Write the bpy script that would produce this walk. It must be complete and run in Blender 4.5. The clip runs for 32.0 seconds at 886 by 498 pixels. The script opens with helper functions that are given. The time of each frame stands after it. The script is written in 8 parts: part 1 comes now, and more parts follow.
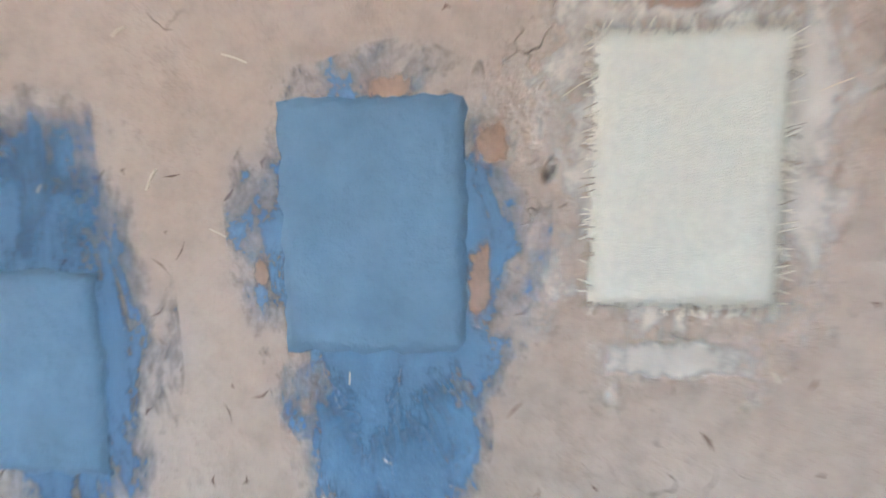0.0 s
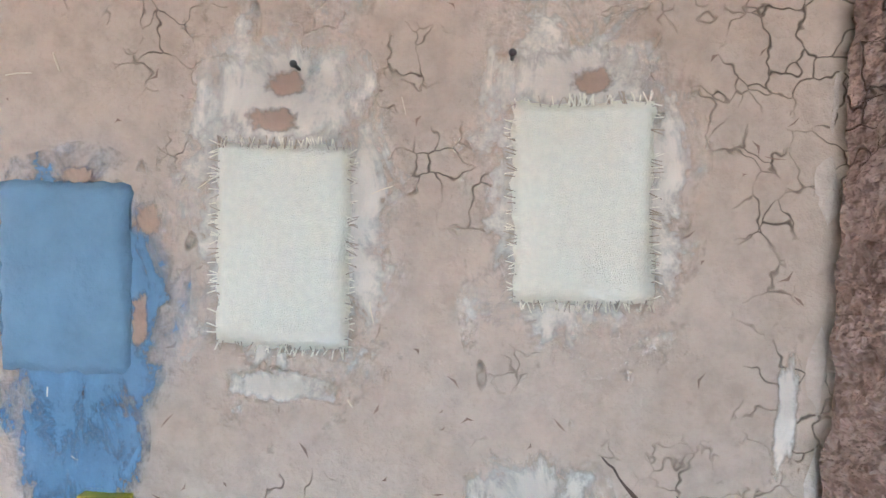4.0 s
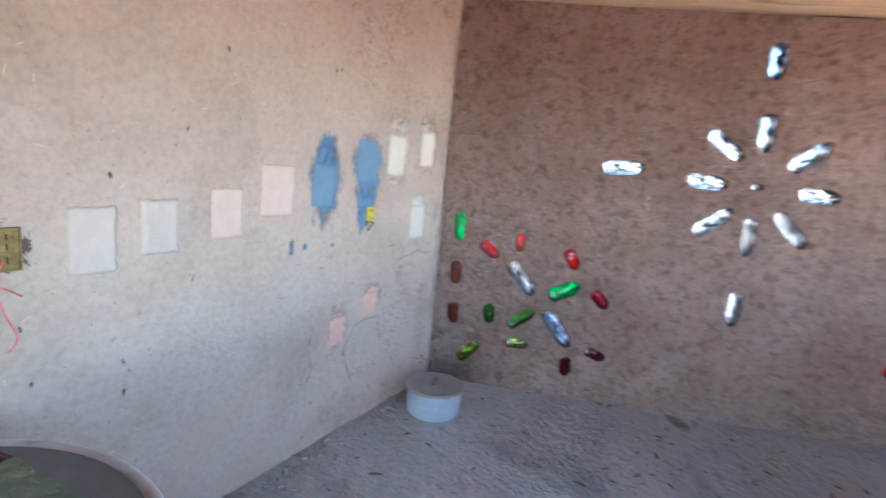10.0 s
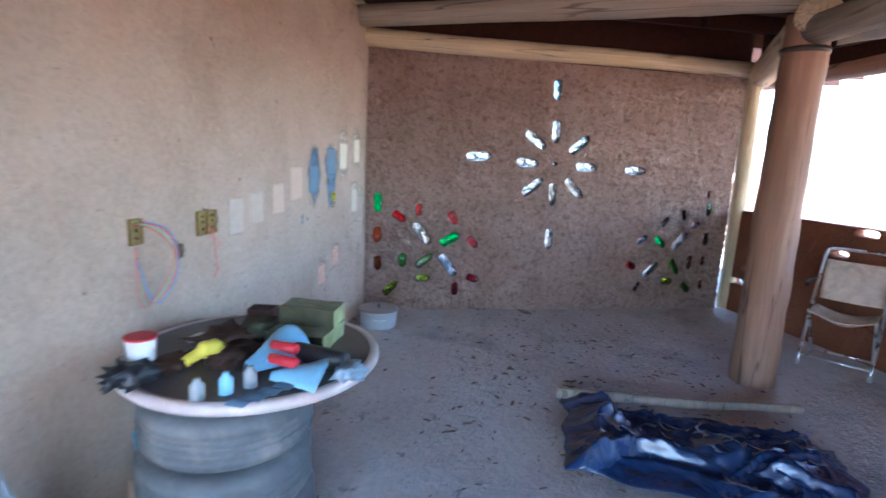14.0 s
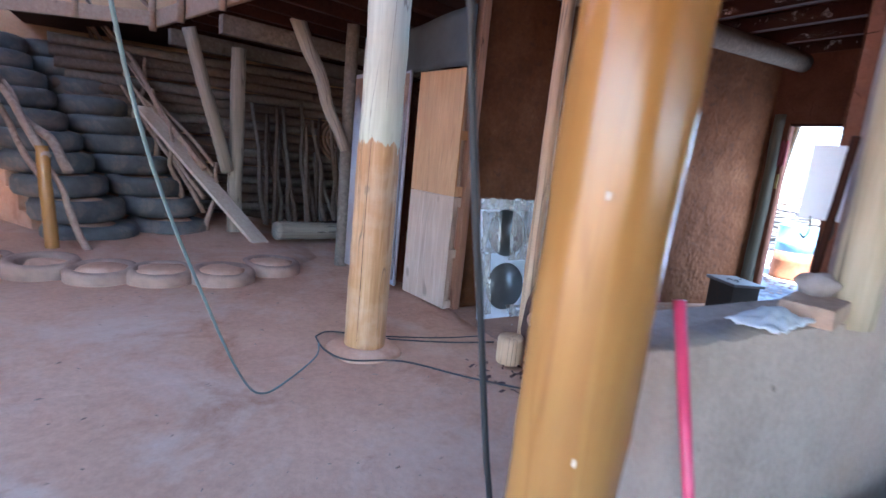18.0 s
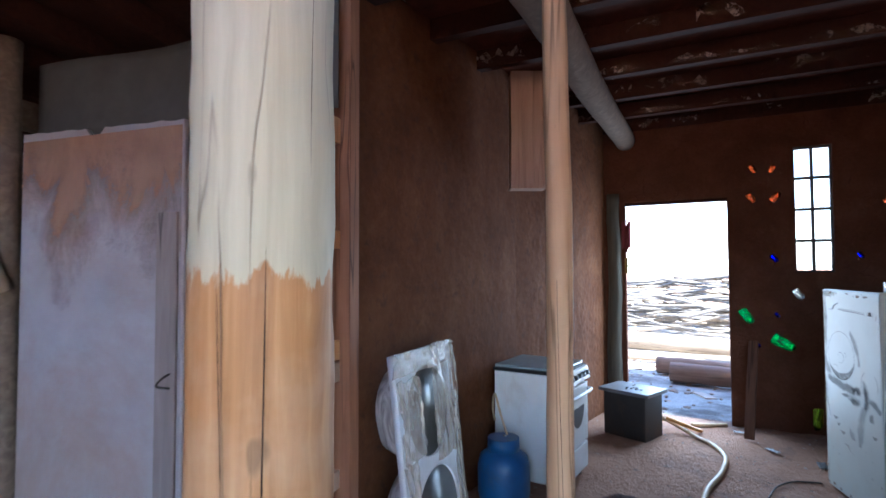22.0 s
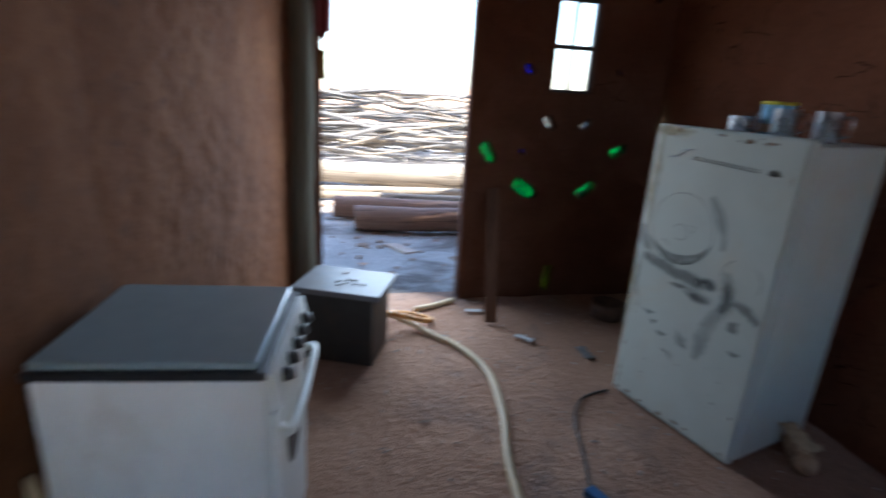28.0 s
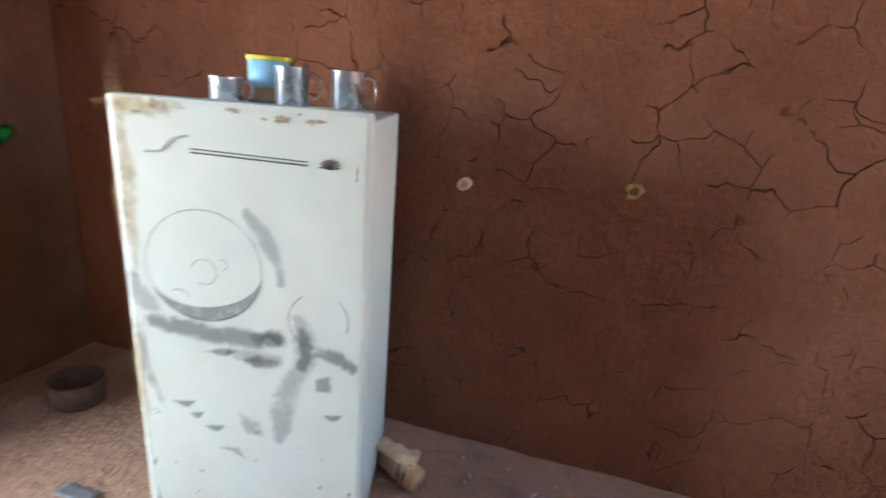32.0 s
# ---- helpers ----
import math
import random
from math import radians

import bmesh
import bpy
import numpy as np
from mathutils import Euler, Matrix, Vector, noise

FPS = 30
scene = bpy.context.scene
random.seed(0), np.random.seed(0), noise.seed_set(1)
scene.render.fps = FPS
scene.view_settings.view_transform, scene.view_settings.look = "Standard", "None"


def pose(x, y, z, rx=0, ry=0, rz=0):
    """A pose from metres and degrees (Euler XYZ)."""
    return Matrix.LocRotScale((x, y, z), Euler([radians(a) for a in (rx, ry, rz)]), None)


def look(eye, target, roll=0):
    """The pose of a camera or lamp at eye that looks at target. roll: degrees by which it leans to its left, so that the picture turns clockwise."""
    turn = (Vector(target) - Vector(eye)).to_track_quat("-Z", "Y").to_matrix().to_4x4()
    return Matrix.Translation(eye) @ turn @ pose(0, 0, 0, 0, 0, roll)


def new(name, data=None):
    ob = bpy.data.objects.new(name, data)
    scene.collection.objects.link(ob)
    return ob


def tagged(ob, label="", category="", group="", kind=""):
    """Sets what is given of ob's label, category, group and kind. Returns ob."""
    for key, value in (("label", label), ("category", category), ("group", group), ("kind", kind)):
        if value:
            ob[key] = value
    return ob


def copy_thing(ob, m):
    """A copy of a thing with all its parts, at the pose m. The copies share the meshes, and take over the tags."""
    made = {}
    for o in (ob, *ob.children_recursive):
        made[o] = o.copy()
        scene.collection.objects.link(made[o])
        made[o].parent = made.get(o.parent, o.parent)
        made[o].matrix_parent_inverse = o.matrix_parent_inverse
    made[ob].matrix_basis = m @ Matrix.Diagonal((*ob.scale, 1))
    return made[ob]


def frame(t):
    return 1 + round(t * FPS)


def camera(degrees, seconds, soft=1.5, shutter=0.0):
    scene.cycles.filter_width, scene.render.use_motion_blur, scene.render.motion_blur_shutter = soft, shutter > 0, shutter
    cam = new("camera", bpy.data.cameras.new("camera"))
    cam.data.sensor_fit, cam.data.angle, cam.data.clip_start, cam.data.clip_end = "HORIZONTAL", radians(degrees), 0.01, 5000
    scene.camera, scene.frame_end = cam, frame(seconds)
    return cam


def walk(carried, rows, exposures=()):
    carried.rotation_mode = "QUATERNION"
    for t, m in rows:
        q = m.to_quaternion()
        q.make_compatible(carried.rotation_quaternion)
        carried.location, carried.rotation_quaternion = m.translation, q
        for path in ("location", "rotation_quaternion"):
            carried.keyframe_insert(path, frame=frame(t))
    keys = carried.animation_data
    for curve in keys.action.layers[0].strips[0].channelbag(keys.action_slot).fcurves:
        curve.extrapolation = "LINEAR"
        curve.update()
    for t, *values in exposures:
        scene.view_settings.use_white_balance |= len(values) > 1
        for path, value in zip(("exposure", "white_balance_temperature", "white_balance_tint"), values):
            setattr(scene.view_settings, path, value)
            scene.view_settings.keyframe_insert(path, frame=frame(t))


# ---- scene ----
LENS = 81.00
ROWS = [
    (0.0, 0.000, 0.000, 1.473, 5.44, -6.49, 1.44),
    (0.5, 0.048, -0.165, 1.494, 4.98, -7.08, -1.36),
    (1.0, 0.101, -0.285, 1.520, 2.92, -7.47, -1.24),
    (1.5, 0.191, -0.279, 1.532, 2.46, -8.28, -0.62),
    (2.0, 0.333, -0.195, 1.540, 3.24, -8.89, -0.21),
    (2.5, 0.395, -0.115, 1.534, 6.84, -7.92, 0.12),
    (4.5, 0.325, -0.107, 1.508, 4.55, -2.94, -1.62),
    (5.0, 0.193, -0.280, 1.499, 3.52, -4.65, -2.72),
    (5.5, 0.001, -0.510, 1.489, -0.73, -6.54, -2.40),
    (6.0, -0.177, -0.743, 1.471, -0.15, -9.20, -4.78),
    (6.5, -0.398, -0.878, 1.460, -0.89, -12.13, -5.96),
    (7.0, -0.642, -0.940, 1.454, -11.93, -11.64, -2.36),
    (7.5, -0.859, -1.002, 1.455, -18.95, -11.87, -1.13),
    (8.0, -1.107, -1.105, 1.467, -28.26, -11.79, -1.95),
    (8.5, -1.364, -1.149, 1.480, -37.81, -11.09, -3.99),
    (9.0, -1.638, -1.202, 1.487, -46.42, -11.26, -3.66),
    (9.5, -1.952, -1.261, 1.496, -49.39, -11.00, -4.17),
    (10.0, -2.218, -1.265, 1.505, -59.56, -10.20, -5.49),
    (10.5, -2.459, -1.220, 1.508, -69.75, -9.78, -4.22),
    (11.0, -2.631, -1.224, 1.510, -74.50, -9.37, -2.92),
    (11.5, -2.854, -1.234, 1.507, -75.51, -9.48, -2.83),
    (12.0, -3.079, -1.206, 1.518, -75.46, -9.31, -2.87),
    (12.5, -3.296, -1.131, 1.512, -80.08, -9.28, -2.27),
    (13.0, -3.504, -1.115, 1.515, -87.66, -9.79, -2.12),
    (13.5, -3.731, -1.173, 1.530, -84.52, -10.11, -2.78),
    (15.5, -4.643, -1.303, 1.539, -59.31, -9.39, -0.37),
    (16.0, -4.833, -1.273, 1.540, -51.81, -9.59, -0.68),
    (16.5, -5.045, -1.162, 1.538, -37.59, -9.80, -0.69),
    (17.0, -5.264, -0.957, 1.521, -29.49, -9.90, -1.38),
    (17.5, -5.384, -0.680, 1.499, -28.15, -9.89, -4.41),
    (18.0, -5.479, -0.316, 1.476, -29.27, -10.41, -5.63),
    (18.5, -5.556, 0.047, 1.465, -39.69, -10.40, -5.57),
    (19.0, -5.611, 0.402, 1.467, -46.15, -10.52, -4.39),
    (19.5, -5.701, 0.764, 1.478, -50.42, -10.41, -3.85),
    (20.0, -5.727, 1.135, 1.496, -52.05, -9.98, -1.37),
    (20.5, -5.602, 1.489, 1.509, -53.05, -6.52, 0.02),
    (21.0, -5.396, 1.822, 1.515, -57.29, -0.34, 0.05),
    (21.5, -5.141, 2.100, 1.518, -61.31, 1.67, -0.17),
    (22.0, -4.866, 2.320, 1.523, -63.27, 2.08, 0.21),
    (22.5, -4.634, 2.490, 1.528, -64.33, 4.51, 0.79),
    (23.0, -4.359, 2.568, 1.527, -65.70, 4.86, 1.00),
    (23.5, -4.050, 2.597, 1.526, -65.08, 4.42, -0.41),
    (24.0, -3.810, 2.693, 1.523, -64.50, 3.57, -1.10),
    (24.5, -3.538, 2.818, 1.510, -64.32, -3.17, -2.79),
    (25.0, -3.292, 2.904, 1.492, -63.96, -13.50, -2.66),
    (25.5, -3.119, 2.959, 1.471, -63.07, -17.96, -2.79),
    (27.5, -2.668, 3.048, 1.458, -84.46, -17.48, 0.26),
    (28.0, -2.497, 3.042, 1.461, -102.31, -17.41, -3.55),
    (28.5, -2.262, 3.033, 1.471, -118.37, -15.93, -2.24),
    (29.0, -2.055, 2.956, 1.477, -125.91, -15.35, -0.29),
    (29.5, -1.910, 2.879, 1.480, -130.24, -13.53, -0.84),
    (30.0, -1.803, 2.893, 1.483, -140.22, -12.45, -2.80),
    (30.5, -1.708, 2.935, 1.476, -148.54, -12.88, -2.75),
    (31.0, -1.637, 2.918, 1.467, -152.99, -15.77, -3.47),
    (31.5, -1.590, 2.790, 1.451, -156.59, -17.52, -3.72),
    (32.0, -1.546, 2.594, 1.439, -162.88, -17.41, -4.32),
]
cam = camera(LENS, 32.0, shutter=0.6)
walk(cam, [(t, pose(x, y, z, 90 + pitch, roll, yaw)) for t, x, y, z, yaw, pitch, roll in ROWS],
     exposures=[(0.0, 4.15, 5250, 10), (1.0, 4.2, 5250, 10), (2.0, 4.2, 5200, 10), (5.0, 4.25, 5150, 10), (7.0, 4.5, 5100, 10), (9.0, 4.45, 5100, 10), (10.0, 4.45, 5100, 10), (11.0, 4.05, 4950, 10), (12.0, 4.0, 5000, 10), (13.0, 4.05, 5000, 10), (16.0, 4.1, 4900, 10), (17.0, 3.85, 5000, 10), (18.0, 3.60, 4900, 10), (19.0, 3.65, 4900, 10), (20.0, 3.75, 5100, 10), (21.0, 3.35, 5350, 10), (22.0, 3.25, 5300, 10), (24.0, 2.75, 5150, 10), (25.0, 3.00, 4950, 10), (25.5, 3.00, 5200, 10), (28.0, 2.60, 5850, 10), (29.5, 3.15, 6200, 10), (30.0, 3.90, 6500, 10), (31.0, 4.60, 6600, 10), (32.0, 5.0, 6550, 10)])

# ---- world and sun ----
SUN_EL, SUN_AZ = 55.0, 215.0        # elevation; azimuth of the sun, clockwise from +y
world = bpy.data.worlds.new("world")
scene.world = world
world.use_nodes = True
wn = world.node_tree
sky = wn.nodes.new("ShaderNodeTexSky")
sky.sky_type = "NISHITA"
sky.sun_disc = False
sky.sun_elevation = radians(SUN_EL)
sky.sun_rotation = radians(SUN_AZ)
sky.air_density, sky.dust_density = 1.0, 1.0
wn.links.new(sky.outputs[0], wn.nodes["Background"].inputs[0])
wn.nodes["Background"].inputs[1].default_value = 0.15
sun = new("sun", bpy.data.lights.new("sun", "SUN"))
sun.data.energy, sun.data.angle, sun.data.color = 3.6, radians(0.5), (1.0, 0.93, 0.82)
sun_way = Vector((math.sin(radians(SUN_AZ)) * math.cos(radians(SUN_EL)), math.cos(radians(SUN_AZ)) * math.cos(radians(SUN_EL)), math.sin(radians(SUN_EL))))
sun.matrix_world = look(sun_way * 30, (0, 0, 0))
# added lamp that boosts the sky light of the kitchen door, aimed at the north wall
door_fill = new("door_daylight", bpy.data.lights.new("door_daylight", "AREA"))
door_fill.data.shape, door_fill.data.size, door_fill.data.size_y = "RECTANGLE", 0.8, 1.8
door_fill.data.energy, door_fill.data.color = 6.5, (0.78, 0.90, 1.0)
door_fill.matrix_world = look((1.04, 2.56, 1.06), (-0.75, 3.50, 0.90))


# ---- materials ----
def nodes_of(name):
    m = bpy.data.materials.new(name)
    m.use_nodes = True
    nt = m.node_tree
    return m, nt, nt.nodes["Principled BSDF"], nt.nodes, nt.links


def ramp(nt, fac, stops):
    r = nt.nodes.new("ShaderNodeValToRGB")
    els = r.color_ramp.elements
    while len(els) < len(stops):
        els.new(0.5)
    for e, (p, c) in zip(els, stops):
        e.position = p
        e.color = (*c, 1) if len(c) == 3 else c
    nt.links.new(fac, r.inputs[0])
    return r.outputs[0]


def noise_tex(nt, co, scale, detail=6.0, rough=0.6, dist=0.0):
    n = nt.nodes.new("ShaderNodeTexNoise")
    n.inputs["Scale"].default_value, n.inputs["Detail"].default_value = scale, detail
    n.inputs["Roughness"].default_value, n.inputs["Distortion"].default_value = rough, dist
    nt.links.new(co, n.inputs["Vector"])
    return n.outputs[0]


def mapped(nt, co, scale):
    m = nt.nodes.new("ShaderNodeMapping")
    m.inputs["Scale"].default_value = scale
    nt.links.new(co, m.inputs["Vector"])
    return m.outputs[0]


def mixed(nt, fac, a, b, kind="MIX"):
    m = nt.nodes.new("ShaderNodeMix")
    m.data_type, m.blend_type = "RGBA", kind
    for sock, v in ((m.inputs[0], fac), (m.inputs[6], a), (m.inputs[7], b)):
        if isinstance(v, (int, float)):
            sock.default_value = v
        elif isinstance(v, tuple):
            sock.default_value = (*v, 1)
        else:
            nt.links.new(v, sock)
    return m.outputs[2]


def calc(nt, op, a, b=None):
    m = nt.nodes.new("ShaderNodeMath")
    m.operation = op
    for i, v in enumerate((a, b)):
        if v is None:
            continue
        if isinstance(v, (int, float)):
            m.inputs[i].default_value = v
        else:
            nt.links.new(v, m.inputs[i])
    return m.outputs[0]


def bump_to(nt, bsdf, height, strength, distance=0.01):
    b = nt.nodes.new("ShaderNodeBump")
    b.inputs["Strength"].default_value, b.inputs["Distance"].default_value = strength, distance
    nt.links.new(height, b.inputs["Height"])
    nt.links.new(b.outputs[0], bsdf.inputs["Normal"])


def earth(name, dark, mid, light, scale=3.0, grain=60.0, crack=0.0, crack_scale=5.0, bump=0.5, rough=0.95, chips=0.0, lumps=0.0, crack_width=0.022, gate_from=0.45, breaks=0.0, towards_x=0.0, wobble=0.16, calm_z=None, spec=0.2, warp_at=1.3):
    """Mud, plaster or beaten earth: clouds, grain, and where wanted cracks and small straw-like pits."""
    m, nt, bsdf, N, L = nodes_of(name)
    co = N.new("ShaderNodeTexCoord").outputs["Object"]
    clouds = noise_tex(nt, co, scale, 8, 0.62, 0.3)
    col = ramp(nt, clouds, [(0.3, dark), (0.5, mid), (0.72, light)])
    fine = noise_tex(nt, co, grain, 5, 0.7)
    col = mixed(nt, 0.35, col, ramp(nt, fine, [(0.3, tuple(c * 0.55 for c in mid)), (0.55, mid), (0.75, light)]))
    h = calc(nt, "ADD", calc(nt, "MULTIPLY", fine, 0.4), calc(nt, "MULTIPLY", noise_tex(nt, co, grain * 0.2, 6, 0.65), 1.0))
    if lumps:
        h = calc(nt, "ADD", h, calc(nt, "MULTIPLY", noise_tex(nt, mapped(nt, co, (1.0, 1.0, 0.85)), grain * 0.7, 4, 0.65), lumps))
        h = calc(nt, "ADD", h, calc(nt, "MULTIPLY", noise_tex(nt, co, grain * 1.9, 3, 0.6), lumps * 0.45))
    if crack:
        warp = N.new("ShaderNodeTexNoise")
        warp.inputs["Scale"].default_value, warp.inputs["Detail"].default_value = crack_scale * warp_at, 2.0
        L.new(co, warp.inputs["Vector"])
        wob = mixed(nt, wobble, co, warp.outputs[1])
        v = N.new("ShaderNodeTexVoronoi")
        v.feature = "DISTANCE_TO_EDGE"
        v.inputs["Scale"].default_value = crack_scale
        L.new(wob, v.inputs["Vector"])
        line = ramp(nt, v.outputs[0], [(0.0, (1, 1, 1)), (crack_width * 0.4, (0.8, 0.8, 0.8)), (crack_width, (0, 0, 0))])
        where = noise_tex(nt, co, crack_scale * 0.4, 3)
        if towards_x:
            sep = N.new("ShaderNodeSeparateXYZ")
            L.new(co, sep.inputs[0])
            where = calc(nt, "ADD", where, calc(nt, "MULTIPLY", sep.outputs[0], towards_x))
            if calm_z:
                off = calc(nt, "ABSOLUTE", calc(nt, "SUBTRACT", sep.outputs[2], calm_z))
                where = calc(nt, "ADD", where, calc(nt, "MULTIPLY", calc(nt, "SUBTRACT", calc(nt, "MINIMUM", off, 0.6), 0.3), 0.45))
        gate = ramp(nt, where, [(gate_from, (0, 0, 0)), (gate_from + 0.14, (1, 1, 1))])
        if breaks:
            gate = calc(nt, "MULTIPLY", gate, ramp(nt, noise_tex(nt, co, breaks, 3), [(0.48, (0, 0, 0)), (0.56, (1, 1, 1))]))
        line = calc(nt, "MULTIPLY", calc(nt, "MULTIPLY", line, gate), crack)
        col = mixed(nt, line, col, tuple(c * 0.3 for c in dark))
        h = calc(nt, "SUBTRACT", h, calc(nt, "MULTIPLY", line, 2.0))
    if chips:
        v = N.new("ShaderNodeTexVoronoi")
        v.inputs["Scale"].default_value = 26.0
        L.new(mapped(nt, mixed(nt, 0.2, co, N.new("ShaderNodeTexNoise").outputs[1]), (1.0, 1.0, 0.45)), v.inputs["Vector"])
        pit = ramp(nt, v.outputs[0], [(0.0, (1, 1, 1)), (0.10, (1, 1, 1)), (0.14, (0, 0, 0))])
        gate = ramp(nt, noise_tex(nt, co, 9.0, 4), [(0.55, (0, 0, 0)), (0.66, (1, 1, 1))])
        pit = calc(nt, "MULTIPLY", calc(nt, "MULTIPLY", pit, gate), chips)
        col = mixed(nt, pit, col, tuple(c * 0.3 for c in dark))
        h = calc(nt, "SUBTRACT", h, calc(nt, "MULTIPLY", pit, 1.2))
    L.new(col, bsdf.inputs["Base Color"])
    bsdf.inputs["Roughness"].default_value = rough
    bsdf.inputs["Specular IOR Level"].default_value = spec
    bump_to(nt, bsdf, h, bump, 0.02)
    return m


def stained(m, colour, scale, low, high):
    """Adds broad stains of a colour to a material; on wall_e they paint in the shading of its relief."""
    nt = m.node_tree
    bsdf = nt.nodes["Principled BSDF"]
    src = bsdf.inputs["Base Color"].links[0].from_socket
    co = nt.nodes.new("ShaderNodeTexCoord").outputs["Object"]
    f = ramp(nt, noise_tex(nt, co, scale, 9, 0.7, 0.4), [(low, (0, 0, 0)), (high, (1, 1, 1))])
    nt.links.new(mixed(nt, calc(nt, "MULTIPLY", f, 0.75), src, colour), bsdf.inputs["Base Color"])


def wood(name, dark, light, grain=(14.0, 14.0, 1.2), rough=0.75, bump=0.3, knots=True, checks=0.8):
    """Wood with its grain along the object's own z."""
    m, nt, bsdf, N, L = nodes_of(name)
    co = N.new("ShaderNodeTexCoord").outputs["Object"]
    rnd = N.new("ShaderNodeObjectInfo").outputs["Random"]
    g = noise_tex(nt, mapped(nt, co, grain), 2.0, 8, 0.6, 0.6)
    col = ramp(nt, g, [(0.3, dark), (0.55, tuple((a + b) / 2 for a, b in zip(dark, light))), (0.72, light)])
    col = mixed(nt, calc(nt, "MULTIPLY", ramp(nt, noise_tex(nt, co, 2.2, 5), [(0.35, (0, 0, 0)), (0.7, (1, 1, 1))]), 0.5), col, tuple(c * 0.6 for c in light))
    if knots:
        k = ramp(nt, noise_tex(nt, mapped(nt, co, (5, 5, 2.5)), 1.0, 1), [(0.70, (0, 0, 0)), (0.76, (1, 1, 1))])
        col = mixed(nt, calc(nt, "MULTIPLY", k, 0.7), col, tuple(c * 0.45 for c in dark))
    col = mixed(nt, calc(nt, "MULTIPLY", rnd, 0.25), col, tuple(c * 0.7 for c in light))
    if grain[2] < 2:
        k = noise_tex(nt, mapped(nt, co, (11, 11, 0.45)), 1.0, 2, 0.5, 0.3)
        check = ramp(nt, calc(nt, "ABSOLUTE", calc(nt, "SUBTRACT", k, 0.47)), [(0.0, (1, 1, 1)), (0.008, (0.8, 0.8, 0.8)), (0.018, (0, 0, 0))])
        check = calc(nt, "MULTIPLY", check, ramp(nt, noise_tex(nt, mapped(nt, co, (4, 4, 0.9)), 1.0, 2), [(0.40, (0, 0, 0)), (0.50, (1, 1, 1))]))
        col = mixed(nt, calc(nt, "MULTIPLY", check, checks), col, tuple(c * 0.25 for c in dark))
    L.new(col, bsdf.inputs["Base Color"])
    bsdf.inputs["Roughness"].default_value = rough
    bsdf.inputs["Specular IOR Level"].default_value = 0.5 if rough < 0.8 else 0.2
    bump_to(nt, bsdf, g, bump, 0.004)
    return m


def plain(name, color, rough=0.6, metal=0.0, vary=0.15, scale=8.0, bump=0.05, spec=0.5, dirt=None):
    m, nt, bsdf, N, L = nodes_of(name)
    co = N.new("ShaderNodeTexCoord").outputs["Object"]
    n = noise_tex(nt, co, scale, 7, 0.65)
    col = ramp(nt, n, [(0.3, tuple(max(0, c * (1 - vary)) for c in color)), (0.7, tuple(min(1, c * (1 + vary)) for c in color))])
    if dirt:
        d = ramp(nt, noise_tex(nt, co, scale * 0.4, 8, 0.7, 0.5), [(0.5, (0, 0, 0)), (0.72, (1, 1, 1))])
        col = mixed(nt, calc(nt, "MULTIPLY", d, 0.7), col, dirt)
    L.new(col, bsdf.inputs["Base Color"])
    L.new(calc(nt, "ADD", calc(nt, "MULTIPLY", n, 0.2), rough - 0.1), bsdf.inputs["Roughness"])
    bsdf.inputs["Metallic"].default_value = metal
    bsdf.inputs["Specular IOR Level"].default_value = spec
    if bump:
        bump_to(nt, bsdf, noise_tex(nt, co, scale * 6, 4), bump, 0.01)
    return m


def glass(name, color, rough=0.05):
    """Moulded bottle glass with ribs and ripples along the bottle's x; dark and bright glints are painted into its
    colour.
    """
    m, nt, bsdf, N, L = nodes_of(name)
    co = N.new("ShaderNodeTexCoord").outputs["Object"]
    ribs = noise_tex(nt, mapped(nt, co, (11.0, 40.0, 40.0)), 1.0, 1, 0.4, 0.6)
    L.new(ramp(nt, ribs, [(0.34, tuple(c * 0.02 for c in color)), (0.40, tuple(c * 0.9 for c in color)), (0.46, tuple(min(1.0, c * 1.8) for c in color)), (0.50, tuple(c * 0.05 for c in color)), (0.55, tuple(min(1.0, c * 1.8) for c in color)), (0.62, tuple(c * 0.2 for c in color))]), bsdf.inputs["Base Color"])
    bsdf.inputs["Transmission Weight"].default_value = 1.0
    bsdf.inputs["Roughness"].default_value = rough
    bsdf.inputs["IOR"].default_value = 1.45
    bump_to(nt, bsdf, ribs, 1.0, 0.012)
    return m


def brushed(name, color, streak=(26.0, 26.0, 9.0), cover=0.5, rough=0.95, soft=0.05, film=1.0):
    """Thin brushed paint or plaster: it breaks up towards its rim and lets the wall show through."""
    m, nt, bsdf, N, L = nodes_of(name)
    co = N.new("ShaderNodeTexCoord").outputs["Object"]
    rim = N.new("ShaderNodeAttribute")
    rim.attribute_name = "rim"
    n = noise_tex(nt, mapped(nt, co, streak), 1.0, 7, 0.7, 0.5)
    n2 = noise_tex(nt, co, 90.0, 4, 0.7)
    f = calc(nt, "ADD", calc(nt, "ADD", rim.outputs["Fac"], calc(nt, "MULTIPLY", calc(nt, "SUBTRACT", n, 0.5), 2.6)), calc(nt, "MULTIPLY", calc(nt, "SUBTRACT", n2, 0.5), 0.7))
    L.new(ramp(nt, f, [(max(0.0, cover - soft), (0, 0, 0)), (cover + soft, (film, film, film))]), bsdf.inputs["Alpha"])
    L.new(ramp(nt, n, [(0.3, tuple(c * 0.72 for c in color)), (0.7, tuple(min(1, c * 1.25) for c in color))]), bsdf.inputs["Base Color"])
    bsdf.inputs["Roughness"].default_value = rough
    bump_to(nt, bsdf, n2, 0.2, 0.005)
    return m


